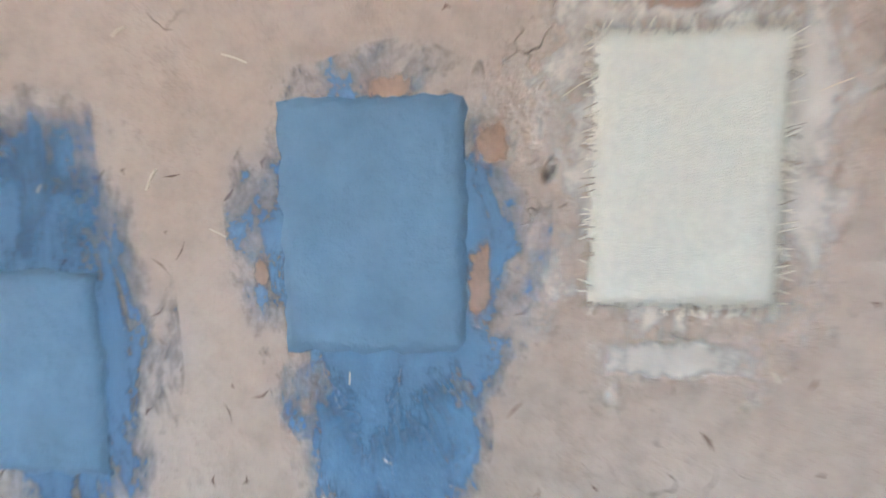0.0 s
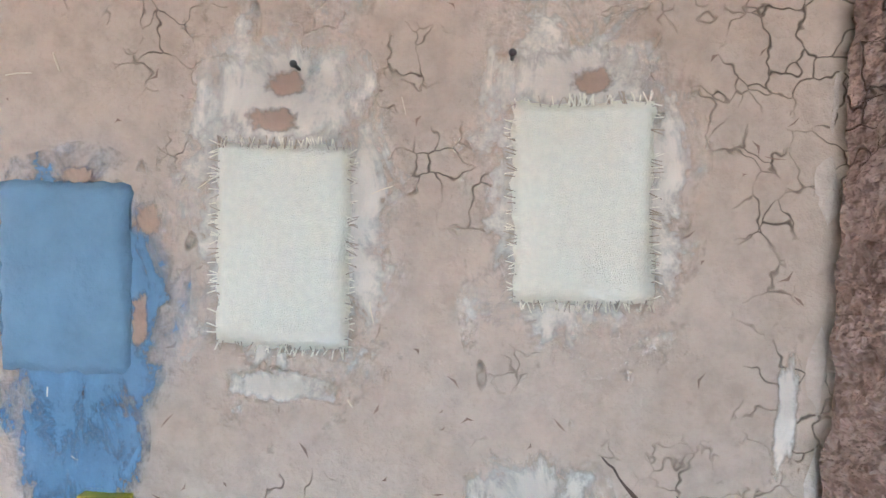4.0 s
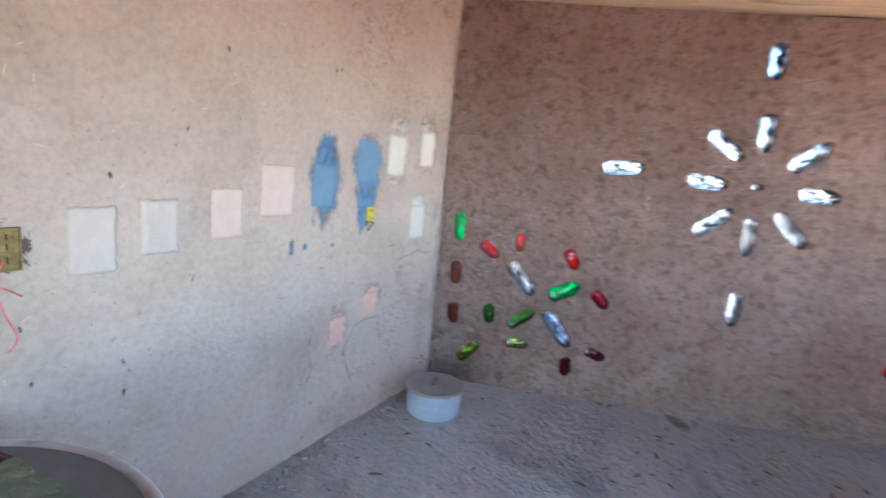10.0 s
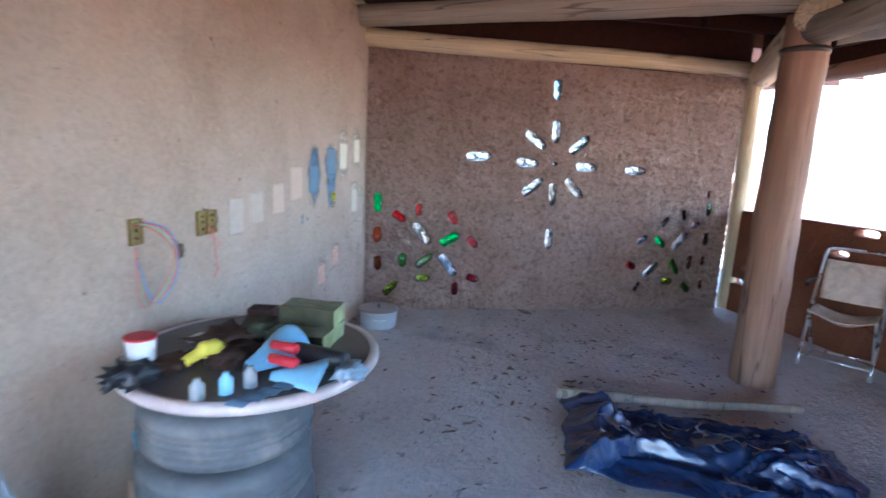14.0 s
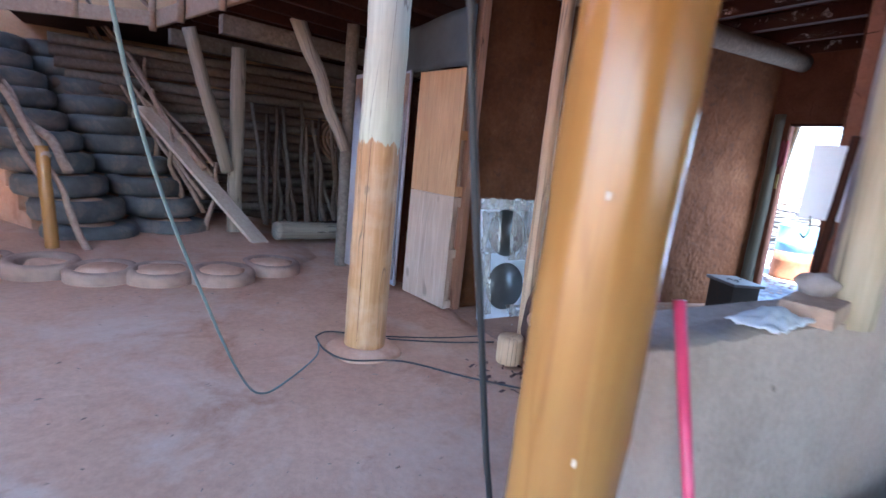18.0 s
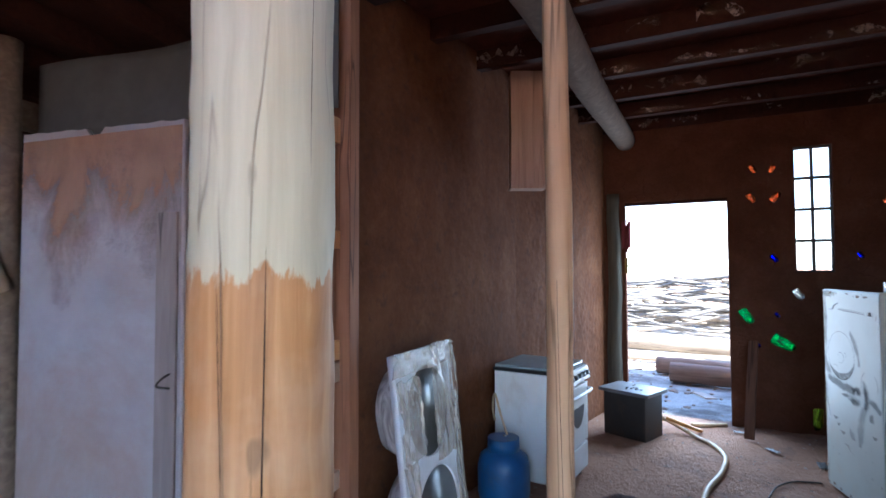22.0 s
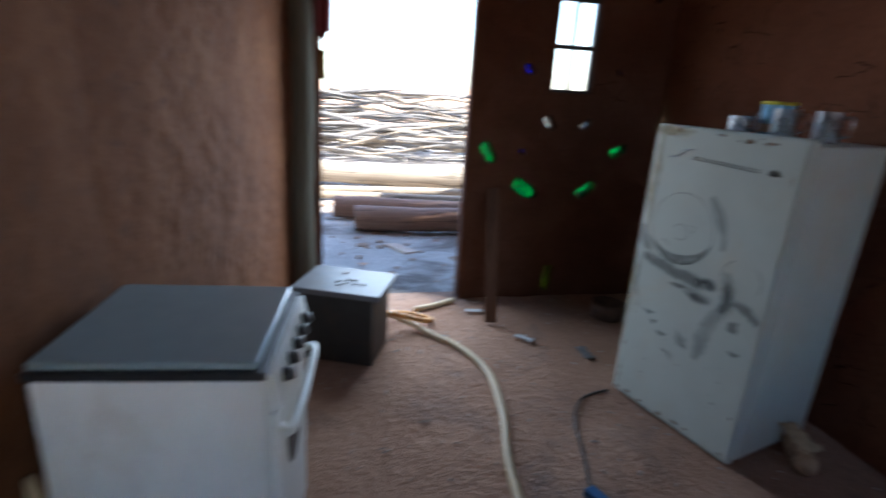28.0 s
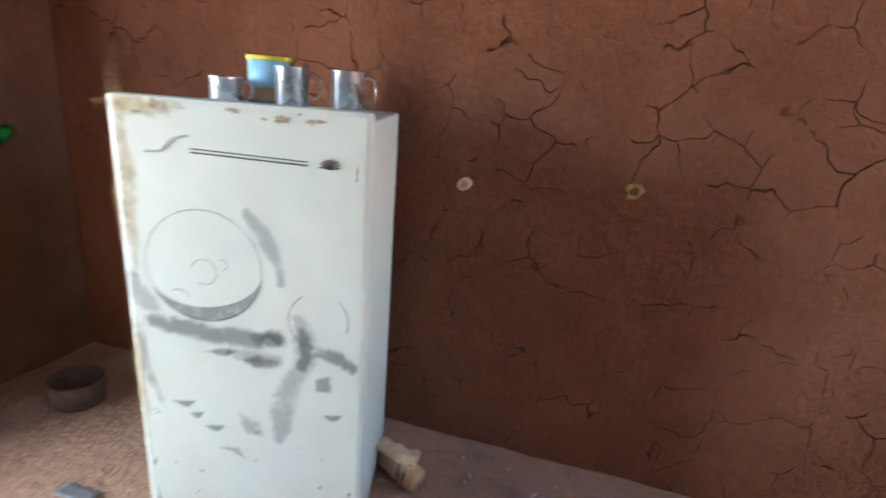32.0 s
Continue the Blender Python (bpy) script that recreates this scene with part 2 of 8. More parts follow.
def painted_log(name, split, bare, paint):
    """A peeled log painted white down to a ragged line, with long drying checks."""
    m, nt, bsdf, N, L = nodes_of(name)
    co = N.new("ShaderNodeTexCoord").outputs["Object"]
    g = noise_tex(nt, mapped(nt, co, (13, 13, 0.7)), 2.0, 8, 0.6, 0.6)
    low = ramp(nt, g, [(0.3, bare[0]), (0.55, bare[1]), (0.75, bare[2])])
    cloud = noise_tex(nt, co, 3.0, 5)
    low = mixed(nt, calc(nt, "MULTIPLY", ramp(nt, cloud, [(0.45, (0, 0, 0)), (0.68, (1, 1, 1))]), 0.6), low, (0.60, 0.45, 0.30))
    high = ramp(nt, g, [(0.3, paint[0]), (0.7, paint[1])])
    sep = N.new("ShaderNodeSeparateXYZ")
    L.new(co, sep.inputs[0])
    edge = calc(nt, "ADD", calc(nt, "MULTIPLY", calc(nt, "SUBTRACT", noise_tex(nt, mapped(nt, co, (16, 16, 5)), 1.0, 6, 0.62), 0.5), 0.30), split)
    side = ramp(nt, calc(nt, "ADD", calc(nt, "MULTIPLY", calc(nt, "SUBTRACT", sep.outputs[2], edge), 60.0), 0.5), [(0.0, (0, 0, 0)), (1.0, (1, 1, 1))])
    col = mixed(nt, side, low, high)
    k = noise_tex(nt, mapped(nt, co, (7, 7, 0.45)), 1.0, 2, 0.5, 0.3)
    check = ramp(nt, calc(nt, "ABSOLUTE", calc(nt, "SUBTRACT", k, 0.47)), [(0.0, (1, 1, 1)), (0.004, (0.7, 0.7, 0.7)), (0.009, (0, 0, 0))])
    check = calc(nt, "MULTIPLY", check, ramp(nt, noise_tex(nt, mapped(nt, co, (4, 4, 0.9)), 1.0, 2), [(0.44, (0, 0, 0)), (0.54, (1, 1, 1))]))
    knot = ramp(nt, noise_tex(nt, mapped(nt, co, (14, 14, 6)), 1.0, 1), [(0.74, (0, 0, 0)), (0.80, (1, 1, 1))])
    col = mixed(nt, calc(nt, "MULTIPLY", calc(nt, "MAXIMUM", check, calc(nt, "MULTIPLY", knot, 0.6)), 0.85), col, (0.14, 0.09, 0.05))
    L.new(col, bsdf.inputs["Base Color"])
    bsdf.inputs["Roughness"].default_value = 0.55
    bump_to(nt, bsdf, calc(nt, "SUBTRACT", calc(nt, "ADD", g, calc(nt, "MULTIPLY", side, 0.4)), calc(nt, "MULTIPLY", check, 3.0)), 0.4, 0.004)
    return m


def thin_film(name, color, cover, rough=0.14):
    """Crinkled see-through plastic film with glossy folds."""
    m, nt, bsdf, N, L = nodes_of(name)
    co = N.new("ShaderNodeTexCoord").outputs["Object"]
    n = noise_tex(nt, mapped(nt, co, (16, 16, 5)), 1.0, 5, 0.65, 0.8)
    L.new(ramp(nt, n, [(0.35, (cover * 0.55,) * 3), (0.5, (cover,) * 3), (0.66, (min(1.0, cover * 1.7),) * 3)]), bsdf.inputs["Alpha"])
    L.new(ramp(nt, n, [(0.3, tuple(c * 0.8 for c in color)), (0.7, color)]), bsdf.inputs["Base Color"])
    bsdf.inputs["Roughness"].default_value = rough
    bsdf.inputs["Specular IOR Level"].default_value = 0.8
    bump_to(nt, bsdf, noise_tex(nt, mapped(nt, co, (14, 14, 6)), 1.0, 3, 0.6, 1.2), 0.7, 0.012)
    return m


MAT = {}
MAT["wall_n"] = earth("mud_plaster_tan", (0.39, 0.290, 0.213), (0.505, 0.391, 0.300), (0.583, 0.469, 0.373), 1.6, 40, crack=1.0, crack_scale=25.0, bump=0.5, chips=1.0, wobble=0.06, warp_at=1.0, crack_width=0.030, gate_from=0.49, breaks=6.0, towards_x=0.26, calm_z=1.38)
MAT["wall_e"] = earth("mud_plaster_brown", (0.241, 0.157, 0.118), (0.336, 0.228, 0.179), (0.442, 0.323, 0.263), 2.2, 26, crack=0.8, crack_scale=24.0, bump=1.0, lumps=3.6, wobble=0.06, warp_at=1.0, crack_width=0.030, gate_from=0.40, breaks=5.0)
MAT["wall_k"] = earth("mud_plaster_red", (0.132, 0.046, 0.0235), (0.190, 0.072, 0.037), (0.255, 0.110, 0.061), 2.0, 36, crack=1.0, crack_scale=6.6, bump=0.9, crack_width=0.015, gate_from=0.34, breaks=4.2, wobble=0.14, warp_at=1.0, lumps=0.5)
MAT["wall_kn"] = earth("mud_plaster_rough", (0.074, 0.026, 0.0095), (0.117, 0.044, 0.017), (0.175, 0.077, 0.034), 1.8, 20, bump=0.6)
MAT["floor"] = earth("beaten_earth_grey", (0.38, 0.338, 0.31), (0.54, 0.488, 0.452), (0.68, 0.625, 0.585), 1.1, 26, bump=0.8, lumps=1.2, rough=0.62, spec=0.6)
MAT["floor_k"] = earth("beaten_earth_brown", (0.25, 0.135, 0.086), (0.36, 0.21, 0.138), (0.46, 0.29, 0.20), 1.3, 26, bump=0.8, lumps=1.2)
MAT["ground"] = earth("red_earth", (0.43, 0.235, 0.138), (0.58, 0.335, 0.21), (0.70, 0.44, 0.29), 0.7, 22, bump=0.3, lumps=0.3)
MAT["yard_dust"] = earth("pale_dusty_yard", (0.32, 0.28, 0.24), (0.46, 0.42, 0.375), (0.58, 0.54, 0.49), 0.9, 20, bump=0.8, lumps=1.0)
MAT["cob"] = earth("cob_dark", (0.06, 0.034, 0.029), (0.105, 0.062, 0.05), (0.16, 0.098, 0.08), 4.0, 25, crack=0.8, crack_scale=9.0, bump=1.0, lumps=1.5)
MAT["log_pale"] = wood("log_pale", (0.42, 0.31, 0.17), (0.68, 0.55, 0.35), (16, 16, 0.8))
MAT["log_grey"] = wood("log_grey", (0.22, 0.17, 0.12), (0.42, 0.35, 0.26), (16, 16, 0.8))
MAT["log_orange"] = wood("log_varnished", (0.34, 0.15, 0.034), (0.44, 0.225, 0.06), (6, 6, 0.4), rough=0.24, checks=0.2)
MAT["log_brown"] = wood("log_brown", (0.20, 0.10, 0.06), (0.36, 0.21, 0.13), (16, 16, 0.8))
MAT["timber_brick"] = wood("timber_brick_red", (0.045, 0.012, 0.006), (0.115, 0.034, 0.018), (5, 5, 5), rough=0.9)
MAT["drip"] = brushed("pale_mortar_smear", (0.36, 0.27, 0.23), (9, 9, 9), cover=0.45, soft=0.3, film=0.75)
MAT["slab_brown"] = wood("slab_brown", (0.085, 0.055, 0.038), (0.20, 0.14, 0.10), (10, 10, 10), rough=0.9)
MAT["slab_grey"] = wood("slab_grey", (0.11, 0.085, 0.065), (0.26, 0.205, 0.16), (10, 10, 10), rough=0.9)
MAT["board_brown"] = wood("board_brown", (0.085, 0.038, 0.021), (0.165, 0.078, 0.044), (12, 12, 1.2), rough=0.85)
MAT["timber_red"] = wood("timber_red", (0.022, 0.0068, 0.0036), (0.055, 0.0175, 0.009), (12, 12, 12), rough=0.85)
MAT["timber"] = wood("timber_raw", (0.28, 0.17, 0.10), (0.46, 0.31, 0.20), (12, 12, 12))
MAT["branch"] = wood("branch_bark", (0.24, 0.15, 0.10), (0.48, 0.34, 0.24), (9, 9, 9), rough=0.9)
MAT["ply_orange"] = wood("plywood_orange", (0.56, 0.29, 0.115), (0.76, 0.46, 0.225), (9, 9, 1.0), rough=0.6, checks=0.22)
MAT["ply_dull"] = wood("board_dull", (0.33, 0.19, 0.125), (0.50, 0.32, 0.23), (9, 9, 1.0), rough=0.75, checks=0.22)
# wall_k made darker: the backlit east wall's shade is in the colour
MAT["wall_ke"] = earth("mud_plaster_red_shaded", (0.066, 0.023, 0.012), (0.103, 0.038, 0.020), (0.150, 0.063, 0.036), 2.4, 36, crack=0.6, crack_scale=6.0, bump=0.9, crack_width=0.010, gate_from=0.55, wobble=0.115)
MAT["ply_pale"] = wood("plywood_pale", (0.52, 0.36, 0.25), (0.72, 0.56, 0.42), (9, 9, 1.0), rough=0.6, checks=0.22)
MAT["door_white"] = plain("whitewashed_board", (0.36, 0.36, 0.40), 0.6, vary=0.12, scale=3.0, bump=0.2, dirt=(0.36, 0.31, 0.29))
MAT["enamel"] = plain("white_enamel", (0.78, 0.80, 0.76), 0.35, vary=0.06, scale=4.0, bump=0.03, dirt=(0.55, 0.48, 0.38))
MAT["fridge"] = plain("old_cream_enamel", (0.52, 0.56, 0.495), 0.4, vary=0.06, scale=4.0, bump=0.03, dirt=(0.56, 0.48, 0.34))
MAT["ink"] = brushed("dark_grey_paint", (0.13, 0.135, 0.135), (34, 34, 30), 0.20, soft=0.48, film=0.50)
MAT["ink_soft"] = brushed("grey_paint", (0.27, 0.28, 0.28), (26, 26, 20), 0.26, soft=0.48, film=0.36)
MAT["yellow_stain"] = brushed("yellowed_stain", (0.50, 0.36, 0.15), (14, 14, 9), 0.55, soft=0.45, film=0.45)
MAT["black"] = plain("black_plastic", (0.02, 0.02, 0.022), 0.45)
MAT["iron"] = plain("dark_iron", (0.05, 0.045, 0.04), 0.5, 0.6, dirt=(0.12, 0.06, 0.03))
MAT["steel"] = plain("stainless_steel", (0.62, 0.63, 0.64), 0.28, 1.0, vary=0.08)
MAT["alu"] = plain("dented_aluminium", (0.66, 0.69, 0.72), 0.28, 0.9, vary=0.12, scale=20, bump=0.3, dirt=(0.3, 0.26, 0.22))
MAT["rubber"] = plain("dusty_rubber", (0.12, 0.125, 0.125), 0.7, vary=0.3, scale=5, bump=0.3, dirt=(0.36, 0.31, 0.26))
MAT["rubber_buried"] = plain("earth_caked_rubber", (0.36, 0.235, 0.165), 0.95, vary=0.25, scale=6, bump=0.4, dirt=(0.22, 0.17, 0.14))
MAT["rubber_dusty"] = plain("earth_covered_rubber", (0.10, 0.098, 0.09), 0.9, vary=0.3, scale=5, bump=0.4, dirt=(0.33, 0.215, 0.15))
# the sky's blue sheen is put into the black sheet's base colour
MAT["tarp"] = plain("blue_sheen_black_sheet", (0.012, 0.03, 0.085), 0.26, vary=0.3, scale=5, bump=0.25, spec=0.9)
MAT["film"] = thin_film("plastic_film", (0.82, 0.84, 0.84), 0.8, 0.2)
MAT["olive_cloth"] = plain("olive_cloth", (0.27, 0.27, 0.18), 0.95, vary=0.14, scale=7, bump=0.12)
MAT["purple_cloth"] = plain("purple_cloth", (0.10, 0.065, 0.13), 0.95, vary=0.25, scale=25, bump=0.3)
MAT["canvas"] = plain("stained_canvas", (0.55, 0.45, 0.36), 0.95, vary=0.2, scale=12, bump=0.2, dirt=(0.2, 0.16, 0.13))
MAT["canvas_pale"] = plain("pale_canvas", (0.62, 0.54, 0.42), 0.9, vary=0.08, scale=6, bump=0.1)
MAT["cream"] = plain("cream_burlap_paint", (0.80, 0.74, 0.60), 0.95, vary=0.06, scale=120, bump=0.5)
MAT["offwhite"] = plain("offwhite_paint", (0.68, 0.60, 0.50), 0.95, vary=0.06, scale=60, bump=0.3)
MAT["blue"] = plain("blue_lime_paint", (0.165, 0.252, 0.335), 0.9, vary=0.15, scale=16, bump=0.3)
MAT["blue_deep"] = brushed("blue_paint_streaks", (0.125, 0.21, 0.315), cover=0.44, soft=0.34, film=0.88)
MAT["blue_wash"] = brushed("blue_paint_wash", (0.14, 0.235, 0.345), (22.0, 22.0, 12.0), cover=0.18, soft=0.40, film=0.9)
MAT["pinkish"] = plain("pinkish_paint", (0.63, 0.48, 0.375), 0.95, vary=0.06, scale=20, bump=0.2)
MAT["salmon"] = plain("salmon_paint", (0.66, 0.40, 0.29), 0.95, vary=0.12, scale=30, bump=0.2)
MAT["greyish"] = plain("grey_lime_paint", (0.56, 0.47, 0.385), 0.95, vary=0.06, scale=20, bump=0.2)
MAT["yellow"] = plain("yellow_plastic", (0.70, 0.60, 0.06), 0.5)
MAT["foam"] = plain("lit_floral_foam", (0.44, 0.47, 0.22), 0.95, vary=0.2, scale=14, bump=0.6)
MAT["foam_top"] = plain("half_lit_foam", (0.19, 0.19, 0.11), 0.95, vary=0.4, scale=10, bump=0.6)
MAT["bark_brown"] = plain("crumbling_bark", (0.085, 0.045, 0.03), 0.95, vary=0.5, scale=22, bump=0.8)
MAT["foil_blue"] = plain("crumpled_foil", (0.38, 0.48, 0.56), 0.3, 0.5, vary=0.3, scale=30, bump=0.6)
MAT["foam_dark"] = plain("mossy_shaded_foam", (0.065, 0.065, 0.035), 0.95, vary=0.4, scale=10, bump=0.6)
MAT["skyblue"] = plain("light_blue_plastic", (0.30, 0.58, 0.78), 0.45)
MAT["gas_blue"] = plain("blue_steel_paint", (0.02, 0.10, 0.25), 0.4, dirt=(0.10, 0.08, 0.07))
MAT["red"] = plain("red_plastic", (0.58, 0.03, 0.05), 0.4)
MAT["pink_red"] = plain("pink_red_plastic", (0.66, 0.06, 0.14), 0.35)
MAT["orange"] = plain("orange_print", (0.75, 0.22, 0.05), 0.5)
MAT["white_plastic"] = plain("white_plastic", (0.80, 0.80, 0.78), 0.45, vary=0.06, bump=0.1)
MAT["grey_pipe"] = plain("grey_pipe", (0.34, 0.36, 0.36), 0.5)
MAT["brick"] = plain("raw_clay_brick", (0.50, 0.33, 0.22), 0.95, vary=0.2, scale=20, bump=0.4)
MAT["jamb"] = wood("timber_jamb", (0.24, 0.105, 0.055), (0.40, 0.20, 0.11), (12, 12, 1.0))
MAT["stile_grey"] = wood("stile_grey", (0.20, 0.17, 0.16), (0.34, 0.30, 0.29), (12, 12, 1.0))
MAT["stone"] = plain("dusty_stone", (0.42, 0.34, 0.28), 0.95, vary=0.2, scale=12, bump=0.4)
MAT["hose"] = plain("yellowed_hose", (0.58, 0.44, 0.26), 0.5)
MAT["hose_orange"] = plain("orange_hose", (0.62, 0.28, 0.06), 0.5)
MAT["cable"] = plain("black_cable", (0.03, 0.028, 0.025), 0.6)
MAT["rope"] = plain("faded_green_hose", (0.17, 0.21, 0.185), 0.6)
MAT["grey_sheet"] = plain("dark_grey_sheet", (0.09, 0.095, 0.095), 0.8, vary=0.2, scale=4)
MAT["white_sheet"] = plain("pale_tempered_glass", (0.26, 0.335, 0.35), 0.2, vary=0.05, bump=0.0, spec=1.0)
MAT["leaf"] = plain("dry_leaf", (0.16, 0.10, 0.06), 0.9, vary=0.4)
MAT["wire_red"] = plain("red_wire", (0.70, 0.12, 0.12), 0.5)
MAT["wire_green"] = plain("green_wire", (0.10, 0.55, 0.30), 0.5)
MAT["wire_blue"] = plain("blue_wire", (0.10, 0.30, 0.65), 0.5)
MAT["halo"] = brushed("thin_pale_plaster", (0.66, 0.58, 0.48), (18, 18, 12), cover=0.42, soft=0.3, film=0.8)
MAT["halo_brown"] = brushed("brown_bare_patch", (0.36, 0.24, 0.17), (20, 20, 14), soft=0.2, film=0.8)
MAT["blue_thin"] = brushed("faint_blue_smear", (0.22, 0.30, 0.38), (20, 20, 8), soft=0.3, film=0.5)
MAT["halo_salmon"] = brushed("thin_salmon_wash", (0.63, 0.42, 0.32), (18, 18, 12), soft=0.22)
MAT["rag_edge"] = brushed("broken_plaster_edge", (0.12, 0.075, 0.05), (40, 40, 30))
MAT["log_two_tone"] = painted_log("log_half_painted", 1.515, ((0.36, 0.175, 0.062), (0.50, 0.27, 0.11), (0.63, 0.39, 0.19)), ((0.50, 0.48, 0.335), (0.65, 0.63, 0.475)))
MAT["dark_hole"] = plain("dark_cavity", (0.08, 0.05, 0.035), 1.0)
MAT["verge"] = earth("dry_warm_ground", (0.20, 0.11, 0.055), (0.29, 0.17, 0.085), (0.38, 0.24, 0.13), 0.8, 20, bump=0.6, lumps=1.0)
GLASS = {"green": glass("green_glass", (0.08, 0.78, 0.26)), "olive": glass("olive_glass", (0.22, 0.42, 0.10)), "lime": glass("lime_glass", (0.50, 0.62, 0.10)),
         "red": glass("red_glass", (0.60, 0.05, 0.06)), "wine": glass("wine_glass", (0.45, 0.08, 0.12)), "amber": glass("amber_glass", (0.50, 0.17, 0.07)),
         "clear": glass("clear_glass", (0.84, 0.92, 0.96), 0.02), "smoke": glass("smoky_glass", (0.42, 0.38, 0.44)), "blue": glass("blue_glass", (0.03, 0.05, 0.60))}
MAT["branch_pale"] = wood("sun_bleached_branch", (0.12, 0.11, 0.10), (0.32, 0.30, 0.27), (9, 9, 9), rough=0.9)
MAT["rust_soft"] = brushed("rust_stain", (0.30, 0.16, 0.08), (60, 60, 60), 0.5, soft=0.35, film=0.7)
MAT["sack_white"] = plain("woven_plastic", (0.70, 0.69, 0.66), 0.6, vary=0.1, scale=9, bump=0.5, dirt=(0.46, 0.38, 0.31))
MAT["bowl"] = plain("brushed_bowl", (0.20, 0.20, 0.19), 0.35, 0.7, vary=0.1)
MAT["film_clear"] = thin_film("clear_film", (0.80, 0.76, 0.68), 0.32, 0.22)
MAT["lid_tile"] = plain("dusty_grey_lid", (0.13, 0.132, 0.135), 0.5, vary=0.15, scale=6, dirt=(0.24, 0.20, 0.17))
MAT["yellow_dull"] = plain("dull_yellow", (0.30, 0.22, 0.06), 0.7)
MAT["wine_cloth"] = plain("dark_red_cloth", (0.16, 0.03, 0.035), 0.95)
MAT["log_dark"] = wood("log_mossy", (0.05, 0.045, 0.03), (0.12, 0.105, 0.07), (16, 16, 0.8))
MAT["wall_upper"] = earth("mud_plaster_orange", (0.55, 0.30, 0.15), (0.66, 0.39, 0.21), (0.74, 0.48, 0.29), 1.2, 30, bump=0.3)
MAT["rust"] = plain("rusty_steel", (0.36, 0.14, 0.06), 0.8, 0.2, vary=0.3, scale=9, bump=0.2)
MAT["undercoat"] = brushed("orange_undercoat", (0.46, 0.30, 0.20), (30, 30, 20), cover=0.45, soft=0.3, film=0.75)
MAT["straw_pale"] = plain("pale_straw", (0.66, 0.56, 0.40), 0.8)
MAT["pit_brown"] = plain("pit_brown", (0.22, 0.14, 0.10), 1.0, vary=0.4, scale=30)
MAT["panel_white"] = plain("film_covered_panel", (0.66, 0.71, 0.76), 0.18, vary=0.10, scale=5.0, bump=0.12)
MAT["brown_wash"] = brushed("brown_top_wash", (0.34, 0.20, 0.12), (3, 3, 1.6), 0.5, soft=0.48, film=0.75)
MAT["pot_alu"] = plain("scoured_aluminium", (0.78, 0.86, 0.92), 0.38, 0.8, vary=0.06, scale=6, bump=0.04)
MAT["pot_lid"] = plain("dull_dusty_lid", (0.40, 0.36, 0.33), 0.5, 0.3, vary=0.15, scale=9, bump=0.06)
MAT["grey_disc"] = plain("stained_spool_board", (0.15, 0.14, 0.135), 0.45, 0.0, vary=0.35, scale=5, bump=0.15, dirt=(0.16, 0.09, 0.055))
MAT["rim"] = plain("worn_pale_rim", (0.60, 0.50, 0.46), 0.3, vary=0.2, scale=9)
stained(MAT["floor"], (0.12, 0.12, 0.13), 0.9, 0.53, 0.70)
stained(MAT["lid_tile"], (0.13, 0.11, 0.095), 6.0, 0.40, 0.60)
stained(MAT["yard_dust"], (0.11, 0.085, 0.07), 1.3, 0.47, 0.60)
stained(MAT["floor_k"], (0.12, 0.10, 0.095), 1.6, 0.52, 0.70)
stained(MAT["floor"], (0.06, 0.055, 0.055), 9.0, 0.60, 0.70)
stained(MAT["ground"], (0.64, 0.46, 0.34), 0.8, 0.48, 0.66)
stained(MAT["ground"], (0.36, 0.165, 0.085), 1.7, 0.56, 0.70)
stained(MAT["door_white"], (0.28, 0.17, 0.11), 0.8, 0.44, 0.70)
stained(MAT["wall_n"], (0.52, 0.36, 0.25), 0.8, 0.50, 0.75)

# dark and pale mottling that paints in the shading of the wall's relief
stained(MAT["wall_e"], (0.16, 0.095, 0.07), 17.0, 0.50, 0.62)
stained(MAT["wall_e"], (0.40, 0.29, 0.235), 26.0, 0.60, 0.72)
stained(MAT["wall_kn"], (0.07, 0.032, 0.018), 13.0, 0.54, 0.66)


# ---- building helpers ----
def mesh_ob(name, bm, material, smooth=False, fix=True):
    me = bpy.data.meshes.new(name)
    if fix:
        bmesh.ops.recalc_face_normals(bm, faces=bm.faces)
    bm.to_mesh(me)
    bm.free()
    if smooth:
        for p in me.polygons:
            p.use_smooth = True
    for m in material if isinstance(material, (list, tuple)) else [material]:
        me.materials.append(MAT[m] if isinstance(m, str) else m)
    return new(name, me)


def part(name, bm, material, parent, label="", smooth=False, at=None):
    ob = mesh_ob(name, bm, material, smooth)
    ob.parent = parent
    if at is not None:
        ob.matrix_basis = at
    return tagged(ob, label)


def thing(name, label, category, m, group=""):
    ob = new(name)
    ob.empty_display_size = 0.1
    ob.matrix_basis = m
    return tagged(ob, label, category, group)


def solo(name, bm, material, label, category, m=None, smooth=False, group="", kind=""):
    ob = mesh_ob(name, bm, material, smooth)
    if m is not None:
        ob.matrix_basis = m
    return tagged(ob, label, category, group, kind)


def structure(name, bm, material, label, smooth=False):
    return tagged(mesh_ob(name, bm, material, smooth), label, "", "", "structure")


def B():
    return bmesh.new()


